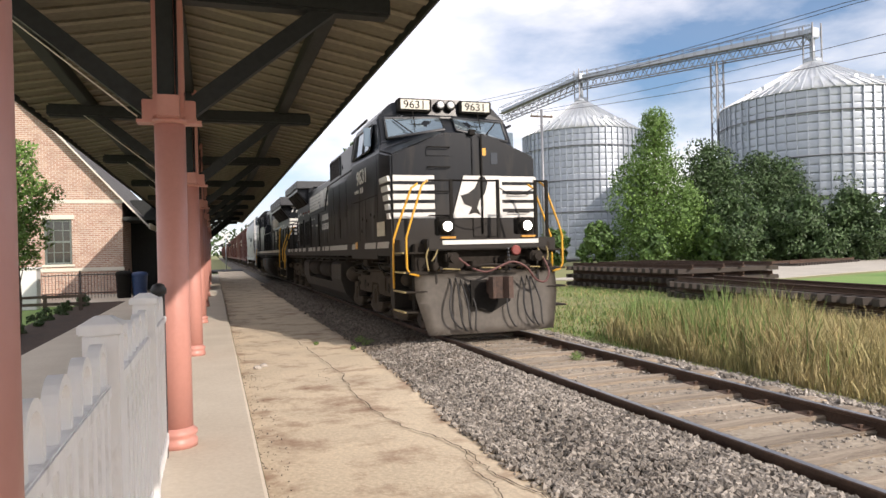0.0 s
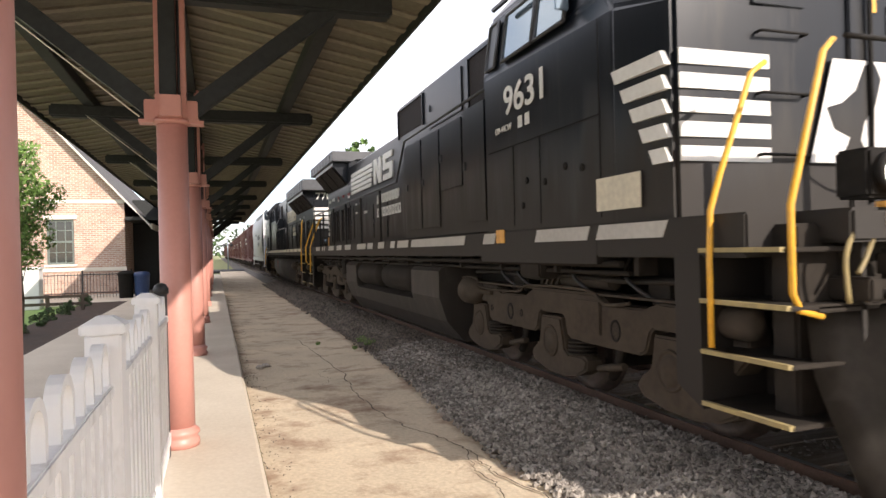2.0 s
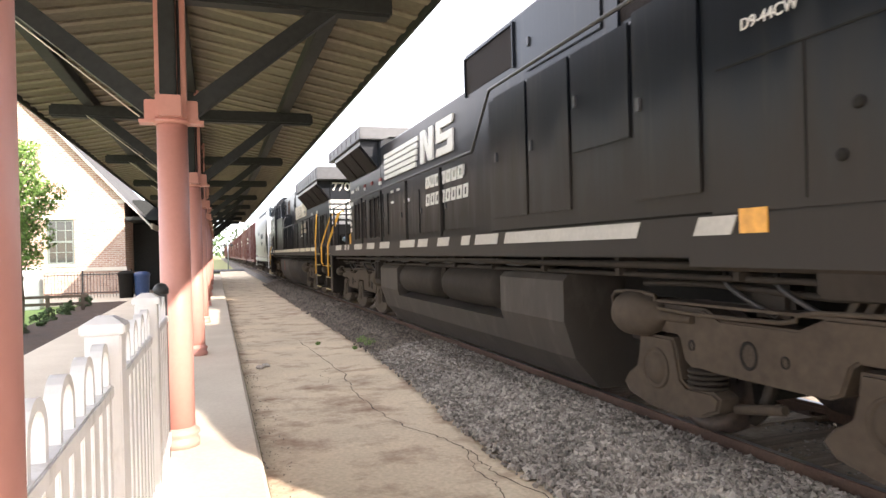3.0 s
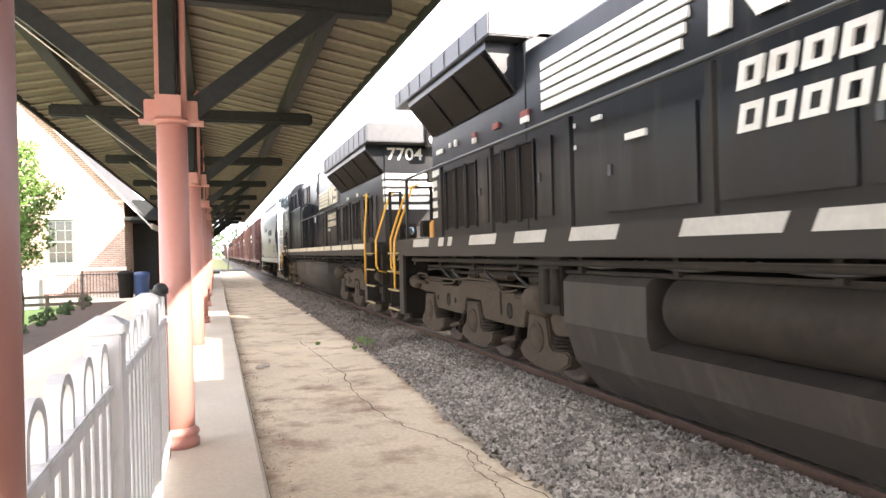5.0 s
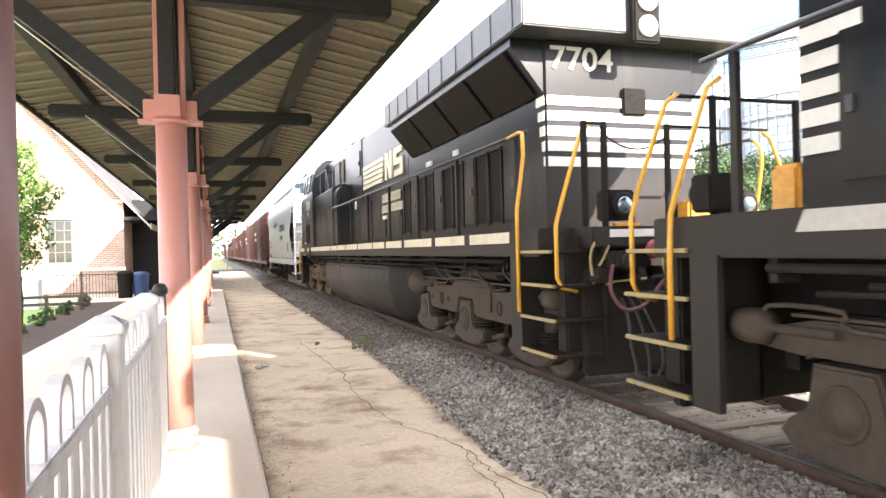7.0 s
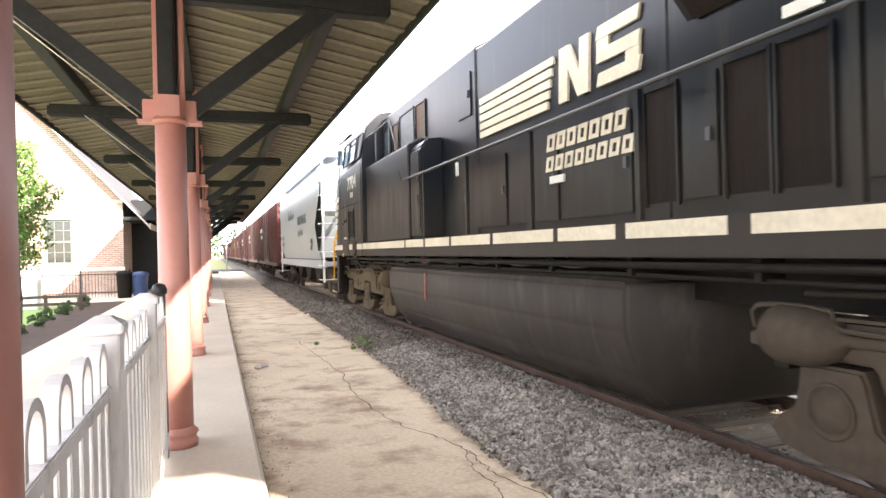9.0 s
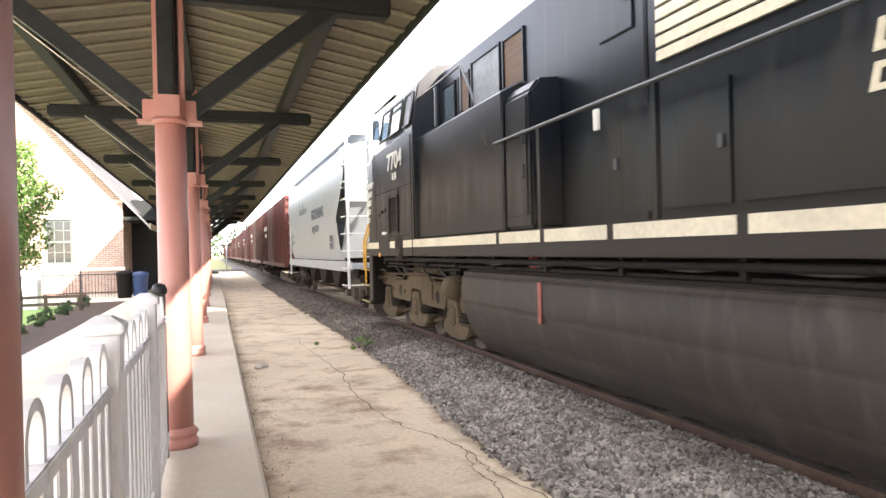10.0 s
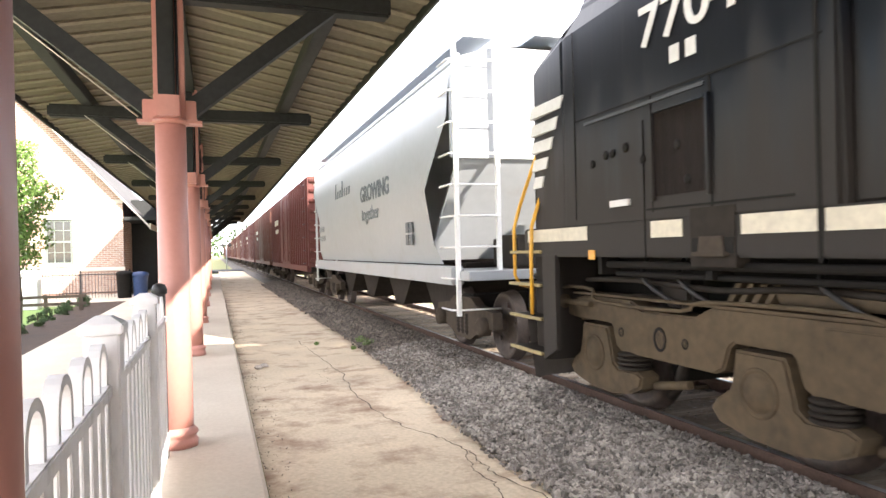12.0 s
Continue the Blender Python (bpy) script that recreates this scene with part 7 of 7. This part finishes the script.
def grain_bin(x, y, r, eave, peak):
    g = thing("grain_bin", "large corrugated galvanised grain bin with conical ribbed roof", "grain bin", pose(x, y, -0.42), group="grain bins")
    seg = 60
    rings = 20
    for k in range(rings):
        z0, z1 = eave * k / rings, eave * (k + 1) / rings
        bm = bmesh.new()
        prof = [(r, z0 + 0.02), (r + 0.06, (z0 * 3 + z1) / 4), (r, (z0 + z1) / 2), (r + 0.06, (z0 + 3 * z1) / 4), (r, z1 - 0.02)]
        lathe(bm, (0, 0, 0), prof, seg=seg, close=False)
        ob = part("wall_ring", bm, M["galv"], g)
    bm = bmesh.new()
    box(bm, r - 0.05, r + 0.20, -0.07, 0.07, 0, eave)
    me = mesh_of("stiffener", bm, M["galv"])
    for k in range(seg):
        share("stiffener", me, g, pose(0, 0, 0, 0, 0, 360 * (k + 0.5) / seg))
    bm = bmesh.new()
    lathe(bm, (0, 0, 0), [(r + 0.25, eave - 0.05), (r * 0.5, (eave + peak) / 2 + 0.1), (1.0, peak)], seg=seg)
    part("roof", bm, M["galv_roof"], g)
    bm = bmesh.new()
    a, b = Vector((r + 0.25, 0, eave)), Vector((1.0, 0, peak + 0.05))
    brace(bm, a, b, 0.10, 0.12)
    me = mesh_of("roof_rib", bm, M["galv_roof"])
    for k in range(seg):
        share("roof_rib", me, g, pose(0, 0, 0, 0, 0, 360 * k / seg))
    bm = bmesh.new()
    zz = eave + (peak - eave) * 0.28
    box(bm, r * 0.72 - 0.3, r * 0.72 + 0.3, -0.25, 0.25, zz - 0.2, zz + 0.45, 0.04)
    me = mesh_of("roof_vent", bm, M["galv_roof"])
    for k in range(24):
        share("roof_vent", me, g, pose(0, 0, 0, 0, 0, 15 * k))
    for z in (eave * 0.86, eave * 0.60, eave * 0.36):
        bm = bmesh.new()
        lathe(bm, (0, 0, 0), [(r + 0.20, z), (r + 0.30, z + 0.03), (r + 0.30, z + 0.12), (r + 0.20, z + 0.15)], seg=seg, close=False)
        part("wind_ring", bm, M["steel_frame"], g)
    bm = bmesh.new()
    cyl(bm, (0, 0, peak - 0.1), (0, 0, peak + 0.6), 1.1, 1.0, seg=20)
    cyl(bm, (0, 0, peak + 0.6), (0, 0, peak + 2.2), 0.25, seg=10)
    part("roof_collar", bm, M["galv"], g)
    bm = bmesh.new()
    for s in (-0.3, 0.3):
        brace(bm, (-r - 0.28, s, 0), (-r - 0.28, s, eave), 0.05, 0.05)
    for z in np.arange(0.5, eave, 0.6):
        box(bm, -r - 0.3, -r - 0.26, -0.3, 0.3, z, z + 0.04)
    part("ladder", bm, M["galv"], g)


def truss(name, label, p0, p1, depth, wide):
    t = thing(name, label, "conveyor bridge")
    a, b = Vector(p0), Vector(p1)
    d = (b - a)
    L = d.length
    m = d.to_track_quat("X", "Z").to_matrix().to_4x4()
    m.translation = a
    t.matrix_basis = m
    for y in (-wide / 2, wide / 2):
        for z in (0, depth):
            bm = bmesh.new()
            box(bm, 0, L, y - 0.07, y + 0.07, z - 0.07, z + 0.07)
            part("chord", bm, M["steel_frame"], t)
        n = int(L / depth)
        for k in range(n):
            bm = bmesh.new()
            x0, x1 = L * k / n, L * (k + 1) / n
            brace(bm, (x0, y, 0), ((x0 + x1) / 2, y, depth), 0.07, 0.07)
            brace(bm, ((x0 + x1) / 2, y, depth), (x1, y, 0), 0.07, 0.07)
            part("lacing", bm, M["steel_frame"], t)
    bm = bmesh.new()
    box(bm, -0.2, L + 0.2, -0.38, 0.38, depth + 0.08, depth + 0.75, 0.02)
    part("conveyor_casing", bm, M["galv"], t)
    bm = bmesh.new()
    for y in (-wide / 2 - 0.5, -wide / 2):
        for x in np.arange(0, L, 1.6):
            box(bm, x - 0.025, x + 0.025, y - 0.025, y + 0.025, depth, depth + 1.05)
        box(bm, 0, L, y - 0.025, y + 0.025, depth + 1.0, depth + 1.06)
    box(bm, 0, L, -wide / 2 - 0.5, -wide / 2, depth - 0.04, depth)
    part("walkway", bm, M["steel_frame"], t)
    return t


def industry():
    grain_bin(49.1, 91.1, 8.9, 18.6, 23.8)
    grain_bin(65.6, 64.1, 10.5, 18.5, 23.6)
    p0, p1, p2 = (44.7, 110, 23.9), (49.1, 91.1, 25.5), (65.6, 64.1, 25.4)
    truss("conveyor_bridge", "grey steel lattice bridge carrying a grain conveyor", p0, p1, 1.3, 1.2)
    truss("conveyor_bridge", "grey steel lattice bridge carrying a grain conveyor", p1, p2, 1.3, 1.2)
    for x, y, z0, z1 in ((49.1, 91.1, 25.4, 28.4), (65.6, 64.1, 25.2, 28.0)):
        h = thing("conveyor_drive", "grey steel drive head over the bin", "conveyor drive", pose(x, y, z0))
        bm = bmesh.new()
        for sx in (-0.7, 0.7):
            for sy in (-0.7, 0.7):
                box(bm, sx - 0.07, sx + 0.07, sy - 0.07, sy + 0.07, -2.2, z1 - z0)
        part("frame", bm, M["steel_frame"], h)
        bm = bmesh.new()
        box(bm, -0.6, 0.6, -0.6, 0.6, 1.0, 2.3, 0.1)
        cyl(bm, (-1.0, 0, 1.7), (1.0, 0, 1.7), 0.4, seg=14)
        part("drive_box", bm, M["galv"], h)
        bm = bmesh.new()
        cyl(bm, (0, 0, -2.0), (0, 0, 1.0), 0.3, seg=12)
        part("spout", bm, M["galv"], h)
    t = thing("support_tower", "tall lattice steel tower under the conveyor", "tower", pose(59.6, 73.8, -0.42))
    for x in (-0.55, 0.55):
        for y in (-0.55, 0.55):
            bm = bmesh.new()
            box(bm, x - 0.09, x + 0.09, y - 0.09, y + 0.09, 0, 26.0)
            part("leg", bm, M["steel_frame"], t)
    bm = bmesh.new()
    for k in range(16):
        z = k * 1.6
        for y in (-0.55, 0.55):
            brace(bm, (-0.55, y, z), (0.55, y, z + 1.6), 0.05, 0.05)
            brace(bm, (0.55, y, z), (-0.55, y, z + 1.6), 0.05, 0.05)
    part("bracing", bm, M["steel_frame"], t)
    # shed between the trees
    s = thing("metal_shed", "pale metal shed half hidden by trees", "shed", pose(58, 80, -0.42))
    bm = bmesh.new()
    prism(bm, [(-6, 0), (6, 0), (6, 5), (0, 7), (-6, 5)], "y", -5, 5)
    part("wall", bm, M["galv"], s)
    bm = bmesh.new()
    for q in (-1, 1):
        prism(bm, [(q * 6.3, 4.92), (0, 7.05), (0, 7.15), (q * 6.3, 5.02)], "y", -5.3, 5.3)
    part("roof", bm, M["galv_roof"], s)
    # poles and wires
    def pole(x, y, h, label):
        p = thing("utility_pole", label, "utility pole", pose(x, y, -0.42), group="utility poles")
        bm = bmesh.new()
        cyl(bm, (0, 0, 0), (0, 0, h), 0.14, 0.09, seg=12)
        part("pole", bm, M["steel_frame"], p)
        bm = bmesh.new()
        box(bm, -0.9, 0.9, -0.05, 0.05, h - 0.6, h - 0.48)
        part("crossarm", bm, M["bark"], p)
        for x0 in (-0.8, -0.3, 0.3, 0.8):
            bm = bmesh.new()
            lathe(bm, (x0, 0, h - 0.48), [(0.03, 0), (0.06, 0.05), (0.04, 0.1), (0.055, 0.14), (0.02, 0.18)], seg=8)
            part("insulator", bm, M["trim"], p)
    pole(18.6, 45, 12.1, "slim grey pole beyond the railway")
    pole(18.0, 62, 15.6, "slim grey pole beyond the railway")
    runs = [((18.6, 62, 15.6), (25.0, 25, 13.1), 0.3), ((19.4, 62, 15.5), (25.9, 25, 13.2), 0.35), ((21.5, 62, 14.6), (23.6, 22, 9.7), 0.5), ((20.5, 62, 14.2), (30, 22, 12.2), 0.5)]
    for a, b, d in runs:
        a, b = Vector(a), Vector(b)
        e = b + (b - a) * 1.2
        s0 = a - (b - a) * 0.6
        bm = bmesh.new()
        tube(bm, sag(s0, a, d, 6)[:-1] + sag(a, b, d, 12)[:-1] + sag(b, e, d, 10), 0.018, 5)
        solid("overhead_wire", bm, M["black_iron"], "thin dark overhead wire", "wire", group="overhead wires")


def track_panel(n_ties, L):
    p = thing("track_panel", "rusty prefabricated track panel with dark wooden ties", "track panel", group="stored track panels")
    for x in (-0.755, 0.755):
        bm = bmesh.new()
        prism(bm, [(x + a, b + 0.355) for a, b in rail_profile()], "y", 0, L)
        part("rail", bm, M["rail_side"], p)
    bm = bmesh.new()
    box(bm, -1.3, 1.3, -0.11, 0.11, 0, 0.18, 0.01)
    me = mesh_of("tie", bm, mat("creosoted_tie", (0.07, 0.055, 0.045), (0.04, 0.033, 0.028), 0.9, bump=0.3) if "panel_tie" not in M else M["panel_tie"])
    M["panel_tie"] = me.materials[0]
    for k in range(n_ties):
        share("tie", me, p, pose(0, 0.3 + (L - 0.6) * k / (n_ties - 1), 0))
    return p


def yard():
    a = track_panel(17, 8.6)
    base = pose(13.6, 21.6, -0.40, 0, 0, 2)
    spots = [pose(0, 0, 0.37 * k) for k in range(3)] + [pose(2.8, 0.3, 0.37 * k) for k in range(3)]
    a.matrix_basis = base @ spots[0]
    for s in spots[1:]:
        copy_thing(a, base @ s)
    b = track_panel(24, 12.0)
    b.matrix_basis = pose(11.0, 9.3, -0.44, 0, 0, -8)
    copy_thing(b, pose(11.0, 9.3, -0.07, 0, 0, -8))
    copy_thing(b, pose(9.4, -3.2, -0.44, 0, 0, -8))
    bm = bmesh.new()
    prism(bm, [(13, 36), (17.5, 31), (21, 27.0), (30, 29.5), (70, 38), (70, 48), (40, 46)], "z", -0.6, -0.385)
    solid("gravel_road", bm, M["gravel_road"], "pale gravel service road", "road", kind="structure")
    bm = bmesh.new()
    prism(bm, [(18.0, 24.3), (23, 26.2), (31, 28.3), (60, 33), (60, 20), (19, 20)], "z", -0.6, -0.39)
    solid("lawn", bm, M["lawn"], "bright green mown lawn beside the road", "lawn", kind="structure")
    c = track_panel(24, 12.0)
    c.matrix_basis = pose(36, 40.5, -0.385, 0, 0, -70)
    # small white hydrant-like marker on the lawn
    bm = bmesh.new()
    lathe(bm, (0, 0, 0), [(0.13, 0), (0.13, 0.35), (0.16, 0.38), (0.12, 0.5), (0.03, 0.58)], seg=14)
    solid("lawn_marker", bm, M["white"], "small white marker post on the lawn", "marker post", m=pose(27.6, 21.6, -0.39))
    # road crossing far down the line
    bm = bmesh.new()
    prism(bm, [(-60, 74), (60, 74), (60, 82), (-60, 82)], "z", -0.5, -0.16)
    solid("crossing_road", bm, M["asphalt"], "asphalt road crossing the tracks", "road", kind="structure")
    # far street furniture past the crossing
    for x, y, h in ((-6.2, 73, 4.2), (-3.2, 84, 4.2)):
        s = thing("crossing_signal", "white crossing signal post with crossed boards", "crossing signal", pose(x, y, -0.25), group="crossing signals")
        bm = bmesh.new()
        cyl(bm, (0, 0, 0), (0, 0, h), 0.06, seg=10)
        part("post", bm, M["galv"], s)
        for ang in (-45, 45):
            bm = bmesh.new()
            brace(bm, (-0.6 * math.cos(radians(ang)), -0.08, h - 0.3 - 0.6 * math.sin(radians(ang))), (0.6 * math.cos(radians(ang)), -0.08 - 0.01 * (ang > 0), h - 0.3 + 0.6 * math.sin(radians(ang))), 0.02, 0.2)
            part("board", bm, M["white"], s)
        bm = bmesh.new()
        for q in (-0.4, 0.4):
            lathe(bm, (q, -0.1, h - 1.3), [(0.2, 0), (0.2, 0.06), (0.1, 0.1)], axis=(0, -1, 0), seg=14)
        box(bm, -0.4, 0.4, -0.1, -0.04, h - 1.34, h - 1.26)
        part("lamp_pair", bm, M["black_iron"], s)


def garden_things():
    # black iron fence before the building
    f = thing("iron_fence", "low black iron railing in front of the station", "railing", pose(-13.5, 31.2, -0.14))
    for z in (0.2, 0.95):
        bm = bmesh.new()
        box(bm, 0, 5.6, -0.02, 0.02, z, z + 0.04)
        part("rail", bm, M["black_iron"], f)
    bm = bmesh.new()
    box(bm, -0.009, 0.009, -0.009, 0.009, 0, 1.05)
    me = mesh_of("baluster", bm, M["black_iron"])
    for k in range(46):
        share("baluster", me, f, pose(0.06 + k * 0.12, 0, 0))
    bm = bmesh.new()
    box(bm, -0.03, 0.03, -0.03, 0.03, 0, 1.15)
    me = mesh_of("post", bm, M["black_iron"])
    for k in range(4):
        share("post", me, f, pose(0.02 + k * 1.85, 0, 0))
    # bins
    for x, m, h, lab in ((-8.05, "under_dark", 1.0, "dark grey litter bin by the station wall"), (-7.45, "blue_bin", 0.95, "blue plastic recycling bin by the station wall")):
        b = thing("litter_bin", lab, "bin", pose(x, 30.4, -0.14), group="bins at the station")
        bm = bmesh.new()
        lathe(bm, (0, 0, 0), [(0.24, 0), (0.26, 0.02), (0.30, h - 0.1), (0.32, h - 0.08), (0.32, h - 0.04)], seg=20)
        part("body", bm, M[m], b)
        bm = bmesh.new()
        lathe(bm, (0, 0, h - 0.04), [(0.33, 0), (0.33, 0.04), (0.25, 0.12), (0.08, 0.15)], seg=20)
        part("lid", bm, M[m], b)
    # white utility cabinet
    c = thing("utility_cabinet", "white metal utility cabinet on the lawn", "cabinet", pose(-10.6, 26.0, -0.16))
    bm = bmesh.new()
    box(bm, -0.45, 0.45, -0.3, 0.3, 0, 1.35, 0.02)
    part("body", bm, M["white"], c)
    bm = bmesh.new()
    box(bm, -0.5, 0.5, -0.35, 0.35, 1.35, 1.42, 0.015)
    part("top", bm, M["white"], c)
    # low timber rail on the lawn edge
    r = thing("timber_rail", "low brown timber rail at the lawn edge", "rail fence", pose(-11.6, 24.2, -0.16))
    for k in range(4):
        bm = bmesh.new()
        box(bm, k * 1.0 - 0.05, k * 1.0 + 0.05, -0.05, 0.05, 0, 0.55)
        part("post", bm, M["bark"], r)
    for z in (0.25, 0.48):
        bm = bmesh.new()
        box(bm, -0.15, 3.15, -0.075, -0.05, z - 0.04, z + 0.05)
        part("rail", bm, M["bark"], r)
    # litter on the platform edge
    for i, (x, y) in enumerate(((-3.95, 10.6), (-3.85, 10.75))):
        bm = bmesh.new()
        bmesh.ops.create_icosphere(bm, subdivisions=2, radius=0.06)
        for v in bm.verts:
            v.co *= 1 + 0.35 * noise.noise(v.co * 18 + Vector((i * 3, 0, 0)))
            v.co.z *= 0.6
        solid("loose_stone", bm, M["stone"], "pale loose stone lying on the platform", "stone", m=pose(x, y, -0.195), group="loose stones")
ground()
platform()
TRACK = track()
canopy()
building()
industry()
yard()
train()
fence()
garden_things()
vegetation()
grasses()
ties(TRACK)
stones()
motions()
